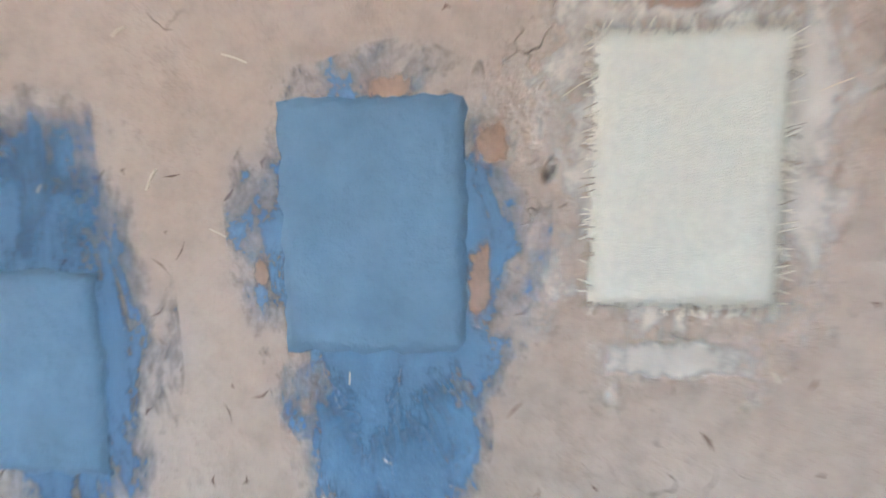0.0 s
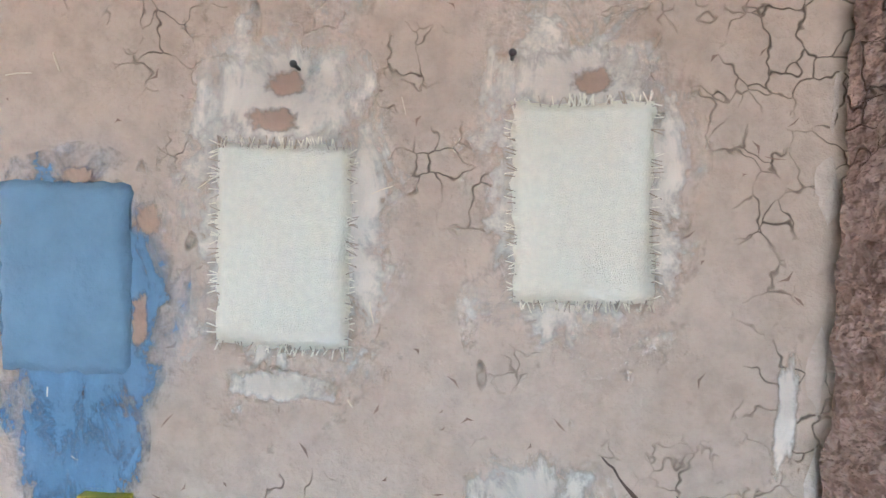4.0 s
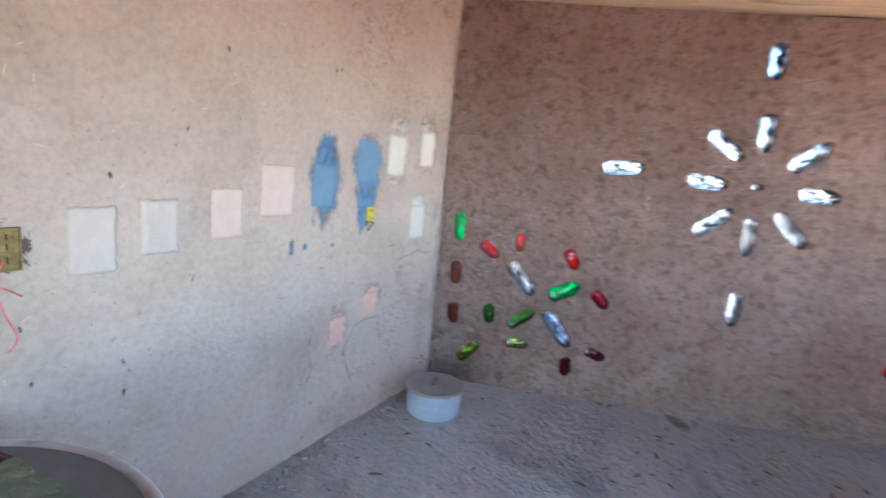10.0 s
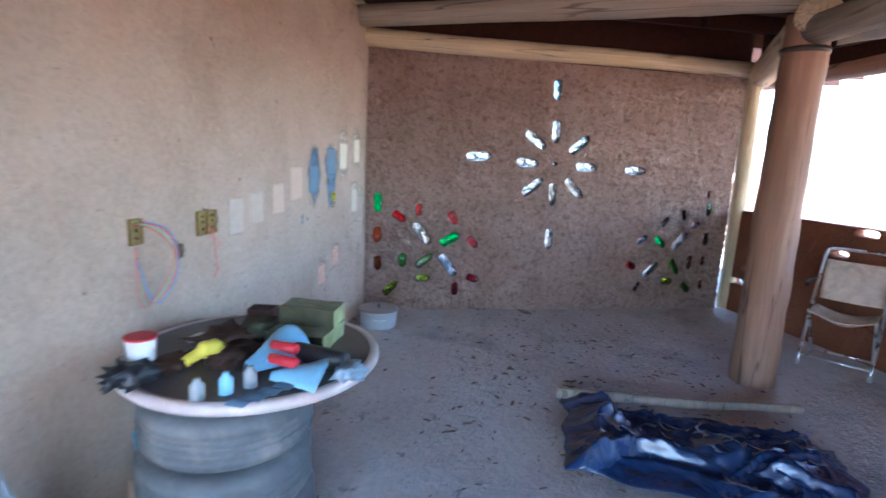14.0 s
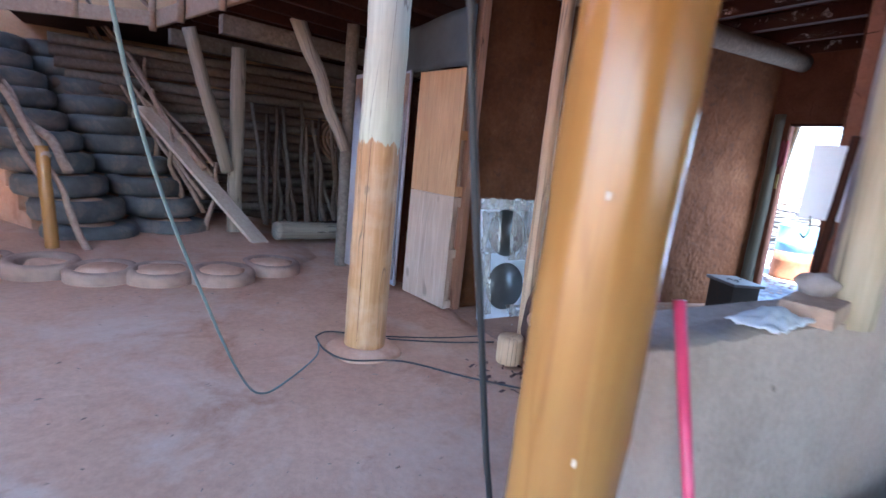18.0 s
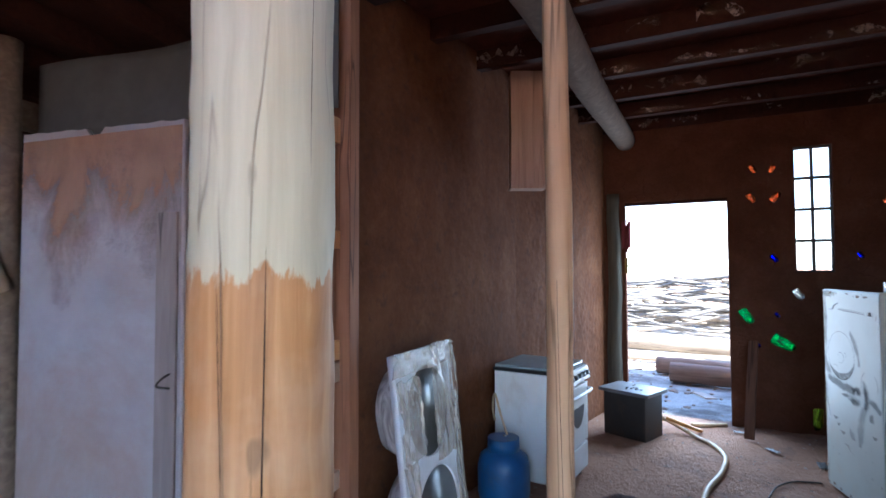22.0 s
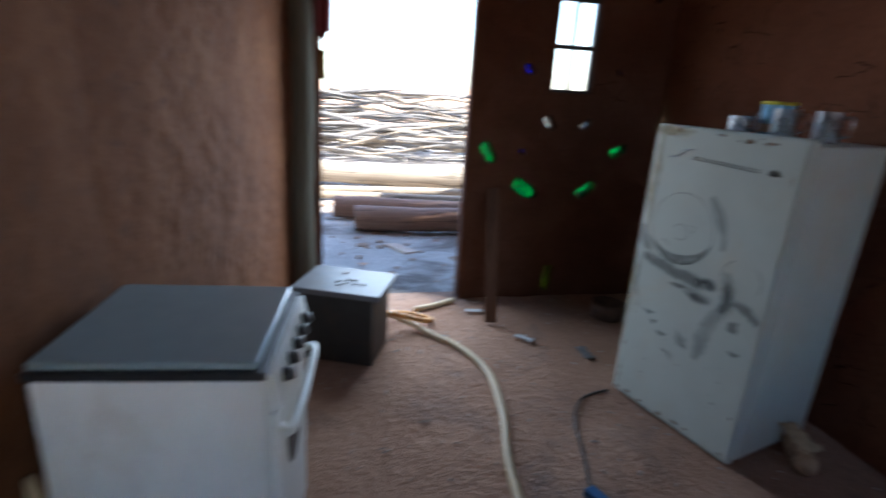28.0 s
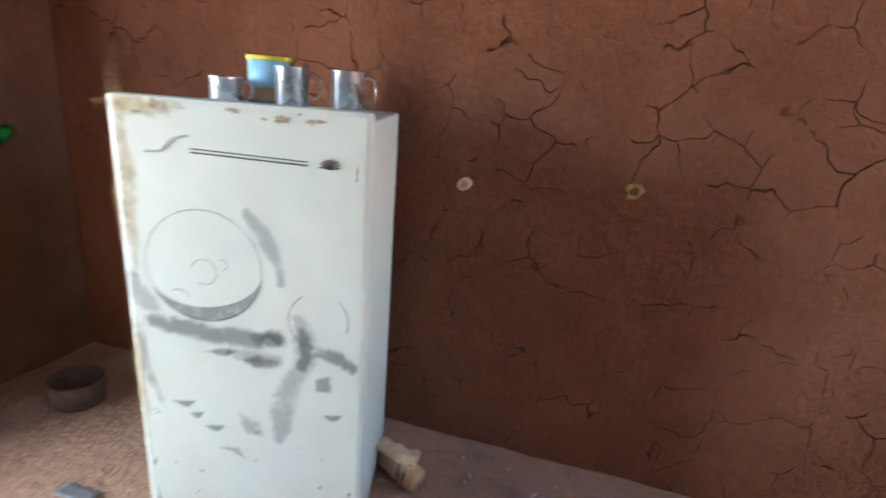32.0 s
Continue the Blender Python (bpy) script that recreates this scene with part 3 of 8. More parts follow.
def box(bm, x0, x1, y0, y1, z0, z1, m=None, bevel=0.0):
    vs = [bm.verts.new((x, y, z)) for x in (x0, x1) for y in (y0, y1) for z in (z0, z1)]
    fs = [bm.faces.new([vs[i] for i in q]) for q in ((0, 1, 3, 2), (4, 6, 7, 5), (0, 4, 5, 1), (2, 3, 7, 6), (0, 2, 6, 4), (1, 5, 7, 3))]
    if bevel:
        es = {e for f in fs for e in f.edges}
        r = bmesh.ops.bevel(bm, geom=list(es), offset=bevel, segments=2, affect="EDGES", profile=0.6)
        vs = list({v for f in r["faces"] for v in f.verts})
    if m is not None:
        bmesh.ops.transform(bm, matrix=m, verts=vs)
    return bm


def prism(bm, poly, z0, z1):
    """An upright block over a plan outline."""
    lo = [bm.verts.new((x, y, z0)) for x, y in poly]
    hi = [bm.verts.new((x, y, z1)) for x, y in poly]
    n = len(poly)
    bm.faces.new(lo[::-1])
    bm.faces.new(hi)
    for i in range(n):
        bm.faces.new((lo[i], lo[(i + 1) % n], hi[(i + 1) % n], hi[i]))
    return bm


def ring_frames(pts):
    pts = [Vector(p) for p in pts]
    out, up = [], None
    for i, p in enumerate(pts):
        d = (pts[min(i + 1, len(pts) - 1)] - pts[max(i - 1, 0)]).normalized()
        if up is None:
            up = d.orthogonal().normalized()
        up = (up - d * up.dot(d)).normalized()
        out.append((p, up, d.cross(up).normalized()))
    return out


def tube(bm, pts, r, seg=8, cap=True, rough=0.0, seed=0.0, flat=1.0):
    """A tube along points; r a number or one a point; rough: unevenness."""
    n = len(pts)
    rs = [r] * n if isinstance(r, (int, float)) else list(r)
    rings = []
    for i, (p, a, b) in enumerate(ring_frames(pts)):
        ring = []
        for k in range(seg):
            w = 2 * math.pi * k / seg
            o = (a * math.cos(w) + b * math.sin(w) * flat)
            rr = rs[i]
            if rough:
                rr *= 1 + rough * noise.noise(Vector((math.cos(w) * 1.3 + seed, math.sin(w) * 1.3, i * 0.6 + seed * 3)))
            ring.append(bm.verts.new(p + o * rr))
        rings.append(ring)
    for i in range(n - 1):
        for k in range(seg):
            bm.faces.new((rings[i][k], rings[i][(k + 1) % seg], rings[i + 1][(k + 1) % seg], rings[i + 1][k]))
    if cap:
        bm.faces.new(rings[0][::-1])
        bm.faces.new(rings[-1])
    return bm


def line(p, q, n=8, sway=0.0, seed=0.0):
    p, q = Vector(p), Vector(q)
    out = []
    for i in range(n + 1):
        f = i / n
        w = sway * math.sin(math.pi * f)
        out.append(p.lerp(q, f) + Vector((noise.noise(Vector((f * 2.3 + seed, 1, 7))), noise.noise(Vector((f * 2.3 + seed, 5, 2))), noise.noise(Vector((f * 2.3, 9, seed))))) * w)
    return out


def smooth_path(pts, n=6):
    """A rounded path through points."""
    pts = [Vector(p) for p in pts]
    out = []
    for i in range(len(pts) - 1):
        p0, p1, p2, p3 = pts[max(i - 1, 0)], pts[i], pts[i + 1], pts[min(i + 2, len(pts) - 1)]
        for k in range(n):
            t = k / n
            out.append(0.5 * ((2 * p1) + (p2 - p0) * t + (2 * p0 - 5 * p1 + 4 * p2 - p3) * t * t + (3 * p1 - p0 - 3 * p2 + p3) * t * t * t))
    out.append(pts[-1])
    return out


def lathe(bm, profile, seg=32, m=None):
    """Turns a profile of (radius, height) round z."""
    rings = []
    for r, z in profile:
        rings.append([bm.verts.new((r * math.cos(2 * math.pi * k / seg), r * math.sin(2 * math.pi * k / seg), z)) for k in range(seg)])
    for a, b in zip(rings, rings[1:]):
        for k in range(seg):
            bm.faces.new((a[k], a[(k + 1) % seg], b[(k + 1) % seg], b[k]))
    if profile[0][0] > 1e-5:
        bm.faces.new(rings[0][::-1])
    if profile[-1][0] > 1e-5:
        bm.faces.new(rings[-1])
    bmesh.ops.remove_doubles(bm, verts=bm.verts, dist=1e-5)
    if m is not None:
        bmesh.ops.transform(bm, matrix=m, verts=bm.verts)
    return bm


def sheet(bm, nx, ny, fn, thick=0.0):
    """A curved sheet: fn(u, v) gives a place; thick makes it solid."""
    g = [[bm.verts.new(fn(i / nx, j / ny)) for j in range(ny + 1)] for i in range(nx + 1)]
    fs = [bm.faces.new((g[i][j], g[i + 1][j], g[i + 1][j + 1], g[i][j + 1])) for i in range(nx) for j in range(ny)]
    if thick:
        bmesh.ops.recalc_face_normals(bm, faces=fs)
        bmesh.ops.solidify(bm, geom=fs, thickness=thick)
    return bm


def crumple(bm, amount, scale, seed=0.0):
    for v in bm.verts:
        v.co += Vector((noise.noise(v.co * scale + Vector((seed, 0, 0))), noise.noise(v.co * scale + Vector((0, seed + 7, 0))), noise.noise(v.co * scale + Vector((0, 0, seed + 13))))) * amount
    return bm


def blob(bm, loc, size, sub=2, amount=0.2, scale=3.0, seed=0.0, m=None):
    r = bmesh.ops.create_icosphere(bm, subdivisions=sub, radius=1.0)
    for v in r["verts"]:
        d = 1 + amount * noise.noise(v.co * scale + Vector((seed, seed, 0)))
        v.co = Vector((v.co.x * size[0] * d, v.co.y * size[1] * d, v.co.z * size[2] * d))
        if m is not None:
            v.co = m @ v.co
        v.co += Vector(loc)
    return bm


def log_object(name, p, q, r0, r1, material, label, category, seed=0.0, sway=0.01, seg=20, n=24, rough=0.08, group=""):
    """A round log from p to q, with its own z along its length."""
    p, q = Vector(p), Vector(q)
    bm = B()
    length = (q - p).length
    pts = line((0, 0, 0), (0, 0, length), n, sway, seed)
    tube(bm, pts, [r0 + (r1 - r0) * i / n for i in range(n + 1)], seg, True, rough, seed)
    m = Matrix.Translation(p) @ (q - p).to_track_quat("Z", "Y").to_matrix().to_4x4()
    return solo(name, bm, material, label, category, m, True, group)


def upright_panel(bm, outline, holes, thick):
    """A panel in local x (along), z (up), y from 0 to thick, with holes through it: made as a filled curve."""
    cu = bpy.data.curves.new("outline", "CURVE")
    cu.dimensions, cu.fill_mode, cu.extrude = "2D", "BOTH", thick / 2
    for poly in [outline] + holes:
        sp = cu.splines.new("POLY")
        sp.points.add(len(poly) - 1)
        for pt, (a, b) in zip(sp.points, poly):
            pt.co = (a, b, 0, 1)
        sp.use_cyclic_u = True
    tmp = new("outline", cu)
    bpy.context.view_layer.update()
    me = bpy.data.meshes.new_from_object(tmp.evaluated_get(bpy.context.evaluated_depsgraph_get()))
    bpy.data.objects.remove(tmp)
    bpy.data.curves.remove(cu)
    bm.from_mesh(me)
    bpy.data.meshes.remove(me)
    bmesh.ops.transform(bm, matrix=Matrix.Translation((0, thick / 2, 0)) @ pose(0, 0, 0, 90, 0, 0), verts=bm.verts)
    bmesh.ops.remove_doubles(bm, verts=bm.verts, dist=1e-5)
    return bm


def capsule_outline(cx, cz, length, r, ang, n=7, grow=0.0):
    a = radians(ang)
    d = Vector((math.cos(a), math.sin(a)))
    e = Vector((-d.y, d.x))
    half, rr = max(length / 2 - r, 0.0), r + grow
    out = []
    for s in (1, -1):
        for k in range(n):
            w = -math.pi / 2 + math.pi * k / (n - 1)
            o = d * s * half + (d * s * math.cos(w) + e * s * math.sin(w)) * rr
            out.append((cx + o.x, cz + o.y))
    return out


def bottle_profile(length, r):
    h = length / 2
    return [(0.0, -h), (r * 0.75, -h + 0.002), (r * 0.97, -h + r * 0.25), (r, -h + r * 0.6), (r * 0.95, -h * 0.2), (r * 0.98, 0.0), (r * 0.94, h * 0.2), (r, h * 0.38), (r * 0.9, h * 0.55), (r * 0.62, h * 0.8), (r * 0.42, h * 0.94), (0.0, h)]


def bottle_mesh(length, r):
    """A hollow bottle along x, round its middle, with a shoulder and a neck."""
    bm = B()
    w = 0.0035
    prof = bottle_profile(length, r)
    lathe(bm, prof, 18)
    bm2 = B()
    lathe(bm2, [(max(a - w, 0.0), z * (1 - 2 * w / length)) for a, z in prof], 18)
    bmesh.ops.reverse_faces(bm2, faces=bm2.faces)
    me = bpy.data.meshes.new("inner")
    bm2.to_mesh(me)
    bm2.free()
    bm.from_mesh(me)
    bpy.data.meshes.remove(me)
    bmesh.ops.transform(bm, matrix=pose(0, 0, 0, 0, 90, 0), verts=bm.verts)
    return bm


MAT["halo_bead"] = earth("pale_plaster", (0.38, 0.29, 0.22), (0.50, 0.40, 0.32), (0.64, 0.55, 0.46), 9.0, 60, bump=0.6)

# ---- plan ----
CORNER = Vector((0.722, 0.42))            # north-east corner of the main room
EAST_WAY = Vector((0.3593, -0.9332))      # along the bottle wall
EAST_LEN = 3.88
SOUTH_AT = Vector((2.15, -3.30))          # south-east corner
SOUTH_WAY = Vector((-0.9165, -0.40))      # along the low south wall
KIT_E = 0.87                              # inner face of the kitchen's east wall

# ---- ground and floors ----
bm = B()
n = 46
sheet(bm, n, n, lambda u, v: Vector((-1.0 + 600 * (2 * u - 1) ** 5, 3.0 + 600 * (2 * v - 1) ** 5, -0.03 + 0.02 * noise.noise(Vector((u * 40, v * 40, 0))))))
structure("ground", bm, "ground", "red-brown bare earth ground with dust and footprints", True)
# unseen sheet, its colour chosen for the warm light it throws back inside
bm = B()
sheet(bm, 60, 60, lambda u, v: Vector((-45 + 90 * u, -62 + 55.0 * v, 0.01 + 0.02 * noise.noise(Vector((u * 90, v * 60, 0))))))
structure("ground_verge", bm, "verge", "dry warm-brown bare ground beyond the low wall, unseen, coloured for warm bounce", True)
bm = B()
sheet(bm, 90, 70, lambda u, v: Vector((-6.6 + 8.9 * u, -5.4 + 6.1 * v, 0.0 + 0.010 * noise.noise(Vector((u * 30, v * 22, 2))) + 0.006 * noise.noise(Vector((u * 90, v * 66, 5))))))
structure("floor_1", bm, "floor", "grey-brown beaten earth floor, lumpy and dusty", True)
bm = B()
sheet(bm, 50, 40, lambda u, v: Vector((-2.95 + 3.95 * u, 0.66 + 3.2 * v, 0.002 + 0.012 * noise.noise(Vector((u * 16, v * 13, 4))) + 0.006 * noise.noise(Vector((u * 60, v * 50, 5))))))
structure("floor_2", bm, "floor_k", "brown beaten earth kitchen floor with dust", True)

# ---- north wall of the main room, which is also the kitchen's south wall ----
bm = B()
low_top = [(-4.50 + 0.06 * k, 1.07 + 0.02 * noise.noise(Vector((k * 0.7, 0, 3)))) for k in range(18)]
upright_panel(bm, [(-4.50, -0.05), (0.74, -0.05), (0.74, 2.72), (-3.42, 2.72), (-3.42, 1.08)] + low_top[::-1], [], 0.13)
bmesh.ops.transform(bm, matrix=Matrix.Translation((0, 0.42, 0)), verts=bm.verts)
structure("wall_north", bm, ["wall_n"], "tan mud-plastered wall with fine cracks, low parapet at one end")
bm = B()
sheet(bm, 60, 12, lambda u, v: Vector((-4.42 + 1.22 * u, 0.551 + 0.14 * min(1, v * 2.2) if v < 0.5 else 0.691 + 0.02 * v, (1.062 + 0.018 * noise.noise(Vector((u * 22, v * 5, 3)))) if v < 0.5 else 1.06 - 2.2 * (v - 0.5))))
structure("parapet_ledge", bm, "wall_n", "crumbling top ledge behind the low parapet", True)
bm = B()
prism(bm, [(-3.15, 0.552), (0.86, 0.552), (0.86, 0.72), (-3.15, 0.72)], -0.05, 3.08)
structure("wall_kitchen_south", bm, "wall_k", "red mud-plastered wall crossed by deep drying cracks")
# ---- east wall with bottles ----
LEFT_FLOWER = [("green", 0.12, 1.06, 0.20, -88), ("amber", 0.12, 0.75, 0.17, -88), ("amber", 0.13, 0.47, 0.16, -86), ("red", 0.33, 0.93, 0.16, -36), ("red", 0.52, 1.00, 0.13, -87), ("red", 0.86, 0.93, 0.16, -59),
               ("clear", 0.56, 0.76, 0.28, -50), ("green", 0.84, 0.72, 0.22, 28), ("wine", 1.07, 0.69, 0.16, -46), ("olive", 0.37, 0.50, 0.15, -86), ("olive", 0.59, 0.50, 0.22, 38), ("clear", 0.83, 0.45, 0.30, -52),
               ("wine", 1.09, 0.32, 0.15, -21), ("lime", 0.58, 0.32, 0.16, 0), ("lime", 0.26, 0.22, 0.19, 45), ("wine", 0.91, 0.21, 0.15, -86)]
STAR = [("clear", 1.84, 2.21, 0.22, -88), ("clear", 1.86, 1.81, 0.24, -87), ("clear", 1.66, 1.72, 0.28, -35), ("clear", 2.12, 1.70, 0.28, 40), ("clear", 1.59, 1.50, 0.25, -2), ("clear", 2.21, 1.48, 0.25, -2),
        ("clear", 1.66, 1.27, 0.28, 38), ("clear", 1.87, 1.19, 0.25, -88), ("clear", 2.10, 1.26, 0.29, -44), ("clear", 1.87, 1.50, 0.08, 2), ("clear", 1.09, 1.54, 0.27, 5), ("clear", 2.75, 1.47, 0.26, 1), ("clear", 1.87, 0.74, 0.24, -89)]
RIGHT_FLOWER = [("amber", 3.63, 1.25, 0.10, -90), ("olive", 3.65, 1.09, 0.16, -84), ("wine", 3.37, 1.02, 0.13, -76), ("wine", 3.16, 0.95, 0.14, 51), ("smoke", 3.52, 0.92, 0.14, 16), ("smoke", 3.66, 0.77, 0.16, -87),
                ("smoke", 2.92, 0.75, 0.15, 35), ("green", 3.13, 0.73, 0.18, -41), ("clear", 3.36, 0.75, 0.26, 48), ("red", 2.82, 0.47, 0.15, -31), ("clear", 3.05, 0.43, 0.24, 43), ("olive", 3.33, 0.46, 0.22, -56),
                ("amber", 3.50, 0.51, 0.17, -87), ("amber", 3.66, 0.53, 0.12, -88), ("lime", 3.26, 0.30, 0.16, -1), ("wine", 2.91, 0.24, 0.13, 62), ("olive", 3.49, 0.23, 0.16, -43), ("amber", 3.67, 0.26, 0.12, -86)]
KITCHEN_BOTTLES = [("amber", 1.91, 2.18, 0.11, -59), ("amber", 1.71, 2.18, 0.12, 48), ("amber", 1.89, 2.46, 0.10, -61), ("amber", 1.73, 2.45, 0.09, 58), ("amber", 0.87, 2.11, 0.11, 41), ("blue", 1.73, 1.60, 0.09, -52), ("blue", 1.08, 1.62, 0.07, -53),
                   ("clear", 1.548, 1.265, 0.12, -53), ("clear", 1.28, 1.27, 0.10, 51), ("green", 1.965, 1.05, 0.17, -57), ("green", 1.675, 0.81, 0.22, -28), ("green", 1.21, 0.82, 0.17, 40), ("green", 1.00, 1.10, 0.14, 33),
                   ("blue", 1.88, 0.78, 0.07, -61), ("blue", 1.72, 1.07, 0.06, -52), ("lime", 1.43, 0.14, 0.22, -93)]
E_THICK = 0.15
GLASS_WORD = {"green": "bright green", "olive": "dark olive green", "lime": "yellow-green", "red": "ruby red", "wine": "dark wine-red", "amber": "brown amber", "clear": "clear", "smoke": "dark smoky", "blue": "deep blue"}


def bottle_radius(glass_name, length):
    return 0.055 if glass_name == "green" and length > 0.2 else (min(0.052, length * 0.3) if glass_name == "clear" else min(0.045, length * 0.29))


def set_bottles(rows, m, group):
    for glass_name, s, z, length, ang in rows:
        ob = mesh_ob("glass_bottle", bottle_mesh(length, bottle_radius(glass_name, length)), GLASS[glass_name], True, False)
        ob.matrix_basis = m @ pose(s, 0.042, z) @ pose(0, 0, 0, 0, -ang, 0)
        tagged(ob, GLASS_WORD[glass_name] + " glass bottle set sideways through the mud wall", "bottle", group)


def bottle_holes(rows):
    """The bottles' own outlines, a hair smaller, so that the mud closes round the glass."""
    out = []
    for g, s, z, length, ang in rows:
        a = radians(ang)
        side = [(x, r * 0.94) for r, x in bottle_profile(length, bottle_radius(g, length))[1:-1]]
        poly = side + [(x, -r) for x, r in side[::-1]]
        out.append([(s + (x * math.cos(a) - y * math.sin(a)) * 0.97, z + (x * math.sin(a) + y * math.cos(a)) * 0.97) for x, y in poly])
    return out


EAST_M = Matrix.Translation((CORNER.x, CORNER.y, 0)) @ pose(0, 0, 0, 0, 0, math.degrees(math.atan2(EAST_WAY.y, EAST_WAY.x)))
bm = B()
upright_panel(bm, [(-0.02, -0.05), (EAST_LEN, -0.05), (EAST_LEN, 2.46), (-0.02, 2.46)], bottle_holes(LEFT_FLOWER + STAR + RIGHT_FLOWER), E_THICK)
ob = structure("wall_east", bm, "wall_e", "rough brown mud wall set with coloured glass bottles")
ob.matrix_basis = EAST_M


def rough_skin(name, material, label, s0, s1, z0, z1, step, amp, bottles, m, heel=0.0, ridge=0.7, stretch=(17, 10), ease=0.0):
    """A hand-trowelled mud skin over a wall's face, left open where bottles sit."""
    ns, nz = int((s1 - s0) / step), int((z1 - z0) / step)
    ss, zz = np.meshgrid(np.linspace(s0, s1, ns + 1), np.linspace(z0, z1, nz + 1), indexing="ij")
    gap = np.full(ss.shape, 9.0)
    for g, s, z, length, ang in bottles:
        r = bottle_radius(g, length)
        a = radians(ang)
        along = (ss - s) * math.cos(a) + (zz - z) * math.sin(a)
        over = -(ss - s) * math.sin(a) + (zz - z) * math.cos(a)
        gap = np.minimum(gap, np.hypot(np.maximum(np.abs(along) - (length / 2 - r), 0), over) - r)
    lift = np.empty(ss.shape)
    for i in range(ns + 1):
        for k in range(nz + 1):
            p = Vector((ss[i, k] * stretch[0], zz[i, k] * stretch[1], 3.0))
            lift[i, k] = 0.45 * noise.noise(p) + ridge * (0.4 - abs(noise.noise(p * 1.7))) + 0.45 * noise.noise(p * 4.1) + 0.6 * noise.noise(p * 0.23)
    if ease:
        lift = lift * np.clip((ss - s0) / ease, 0.3, 1.0)
    lift = 0.006 + amp * lift + heel * np.exp(-((ss - s0) / 0.13) ** 2)
    lift = np.where(gap < 0.03, np.minimum(lift, 0.008 * np.clip(gap / 0.012, -1, 1)), np.maximum(lift, 0.001))
    verts = np.stack([ss, -lift, zz], -1).reshape(-1, 3).tolist()
    keep = gap[:-1, :-1] + gap[1:, :-1] + gap[:-1, 1:] + gap[1:, 1:] > -0.012
    ii, kk = np.nonzero(keep)
    base = ii * (nz + 1) + kk
    faces = np.stack([base, base + nz + 1, base + nz + 2, base + 1], -1).tolist()
    me = bpy.data.meshes.new(name)
    me.from_pydata(verts, [], faces)
    me.polygons.foreach_set("use_smooth", [True] * len(faces))
    me.materials.append(MAT[material])
    ob = tagged(new(name, me), label, "", "", "structure")
    ob.matrix_basis = m
    return ob


bm = B()
box(bm, -0.02, EAST_LEN + 0.1, 0.10, 0.148, 2.463, 2.968)
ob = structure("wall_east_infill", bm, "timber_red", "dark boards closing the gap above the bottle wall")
ob.matrix_basis = EAST_M
rough_skin("wall_east_plaster", "wall_e", "rough hand-trowelled brown mud coat", 0.0, EAST_LEN, 0.0, 2.46, 0.010, 0.019, LEFT_FLOWER + STAR + RIGHT_FLOWER, EAST_M, 0.030)
set_bottles(LEFT_FLOWER, EAST_M, "bottle flower beside the pot")
set_bottles(STAR, EAST_M, "bottle star high in the wall")
set_bottles(RIGHT_FLOWER, EAST_M, "bottle flower beside the corner post")

# ---- low south wall with slots and the wide opening over it ----
SOUTH_M = Matrix.Translation((SOUTH_AT.x, SOUTH_AT.y, 0)) @ pose(0, 0, 0, 0, 0, math.degrees(math.atan2(SOUTH_WAY.y, SOUTH_WAY.x)))
SLOTS = [(0.25, 0.50, 0.18), (0.13, 0.34, 0.20), (1.20, 0.85, 0.20), (1.70, 0.63, 0.19), (1.82, 0.525, 0.24), (1.40, 1.06, 0.24), (1.83, 1.07, 0.2)]
bm = B()
upright_panel(bm, [(-0.05, -0.05), (9.9, -0.05), (9.9, 2.97), (5.4, 2.97), (5.4, 1.10), (-0.05, 1.10)], [capsule_outline(s, z, w, 0.035, 0) for s, z, w in SLOTS], 0.14)
ob = structure("wall_south", bm, "wall_k", "low red-brown mud wall with narrow see-through slots")
ob.matrix_basis = SOUTH_M

bm = B()
for k in range(3):
    box(bm, -0.05, 5.4, 0.05, 0.075, 2.47 + 0.165 * k, 2.63 + 0.165 * k)
ob = structure("wall_south_infill", bm, "timber_red", "dark boards between the header beam and the roof")
ob.matrix_basis = SOUTH_M

# ---- kitchen walls ----
bm = B()
DOOR_Y0, DOOR_Y1, DOOR_TOP = 2.11, 3.06, 2.20
KE_M = Matrix.Translation((KIT_E, 3.46, 0)) @ pose(0, 0, 0, 0, 0, -90)
def ky(y):
    return 3.46 - y
kitchen_rows = [(g, ky(y), z, l, a) for g, y, z, l, a in KITCHEN_BOTTLES]
upright_panel(bm, [(-0.3, -0.05), (ky(DOOR_Y1), -0.05), (ky(DOOR_Y1), DOOR_TOP), (ky(DOOR_Y0), DOOR_TOP), (ky(DOOR_Y0), -0.05), (ky(0.70), -0.05), (ky(0.70), 3.08), (-0.3, 3.08)],
              bottle_holes(kitchen_rows) + [[(ky(1.565), 1.47), (ky(1.265), 1.47), (ky(1.265), 2.64), (ky(1.565), 2.64)]], 0.11)
ob = structure("wall_kitchen_east", bm, "wall_ke", "red mud wall coloured as in shade, with a doorway, a barred window and bottles")
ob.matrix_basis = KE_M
set_bottles(kitchen_rows, KE_M, "bottle face in the kitchen wall")
bm = B()
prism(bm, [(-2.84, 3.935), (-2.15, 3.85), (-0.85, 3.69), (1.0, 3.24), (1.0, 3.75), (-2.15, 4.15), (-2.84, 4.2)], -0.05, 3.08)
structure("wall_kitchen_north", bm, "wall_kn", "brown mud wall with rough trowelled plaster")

KN_M = Matrix.Translation((-2.15, 3.85, 0)) @ pose(0, 0, 0, 0, 0, math.degrees(math.atan2(-0.39, 3.15)))
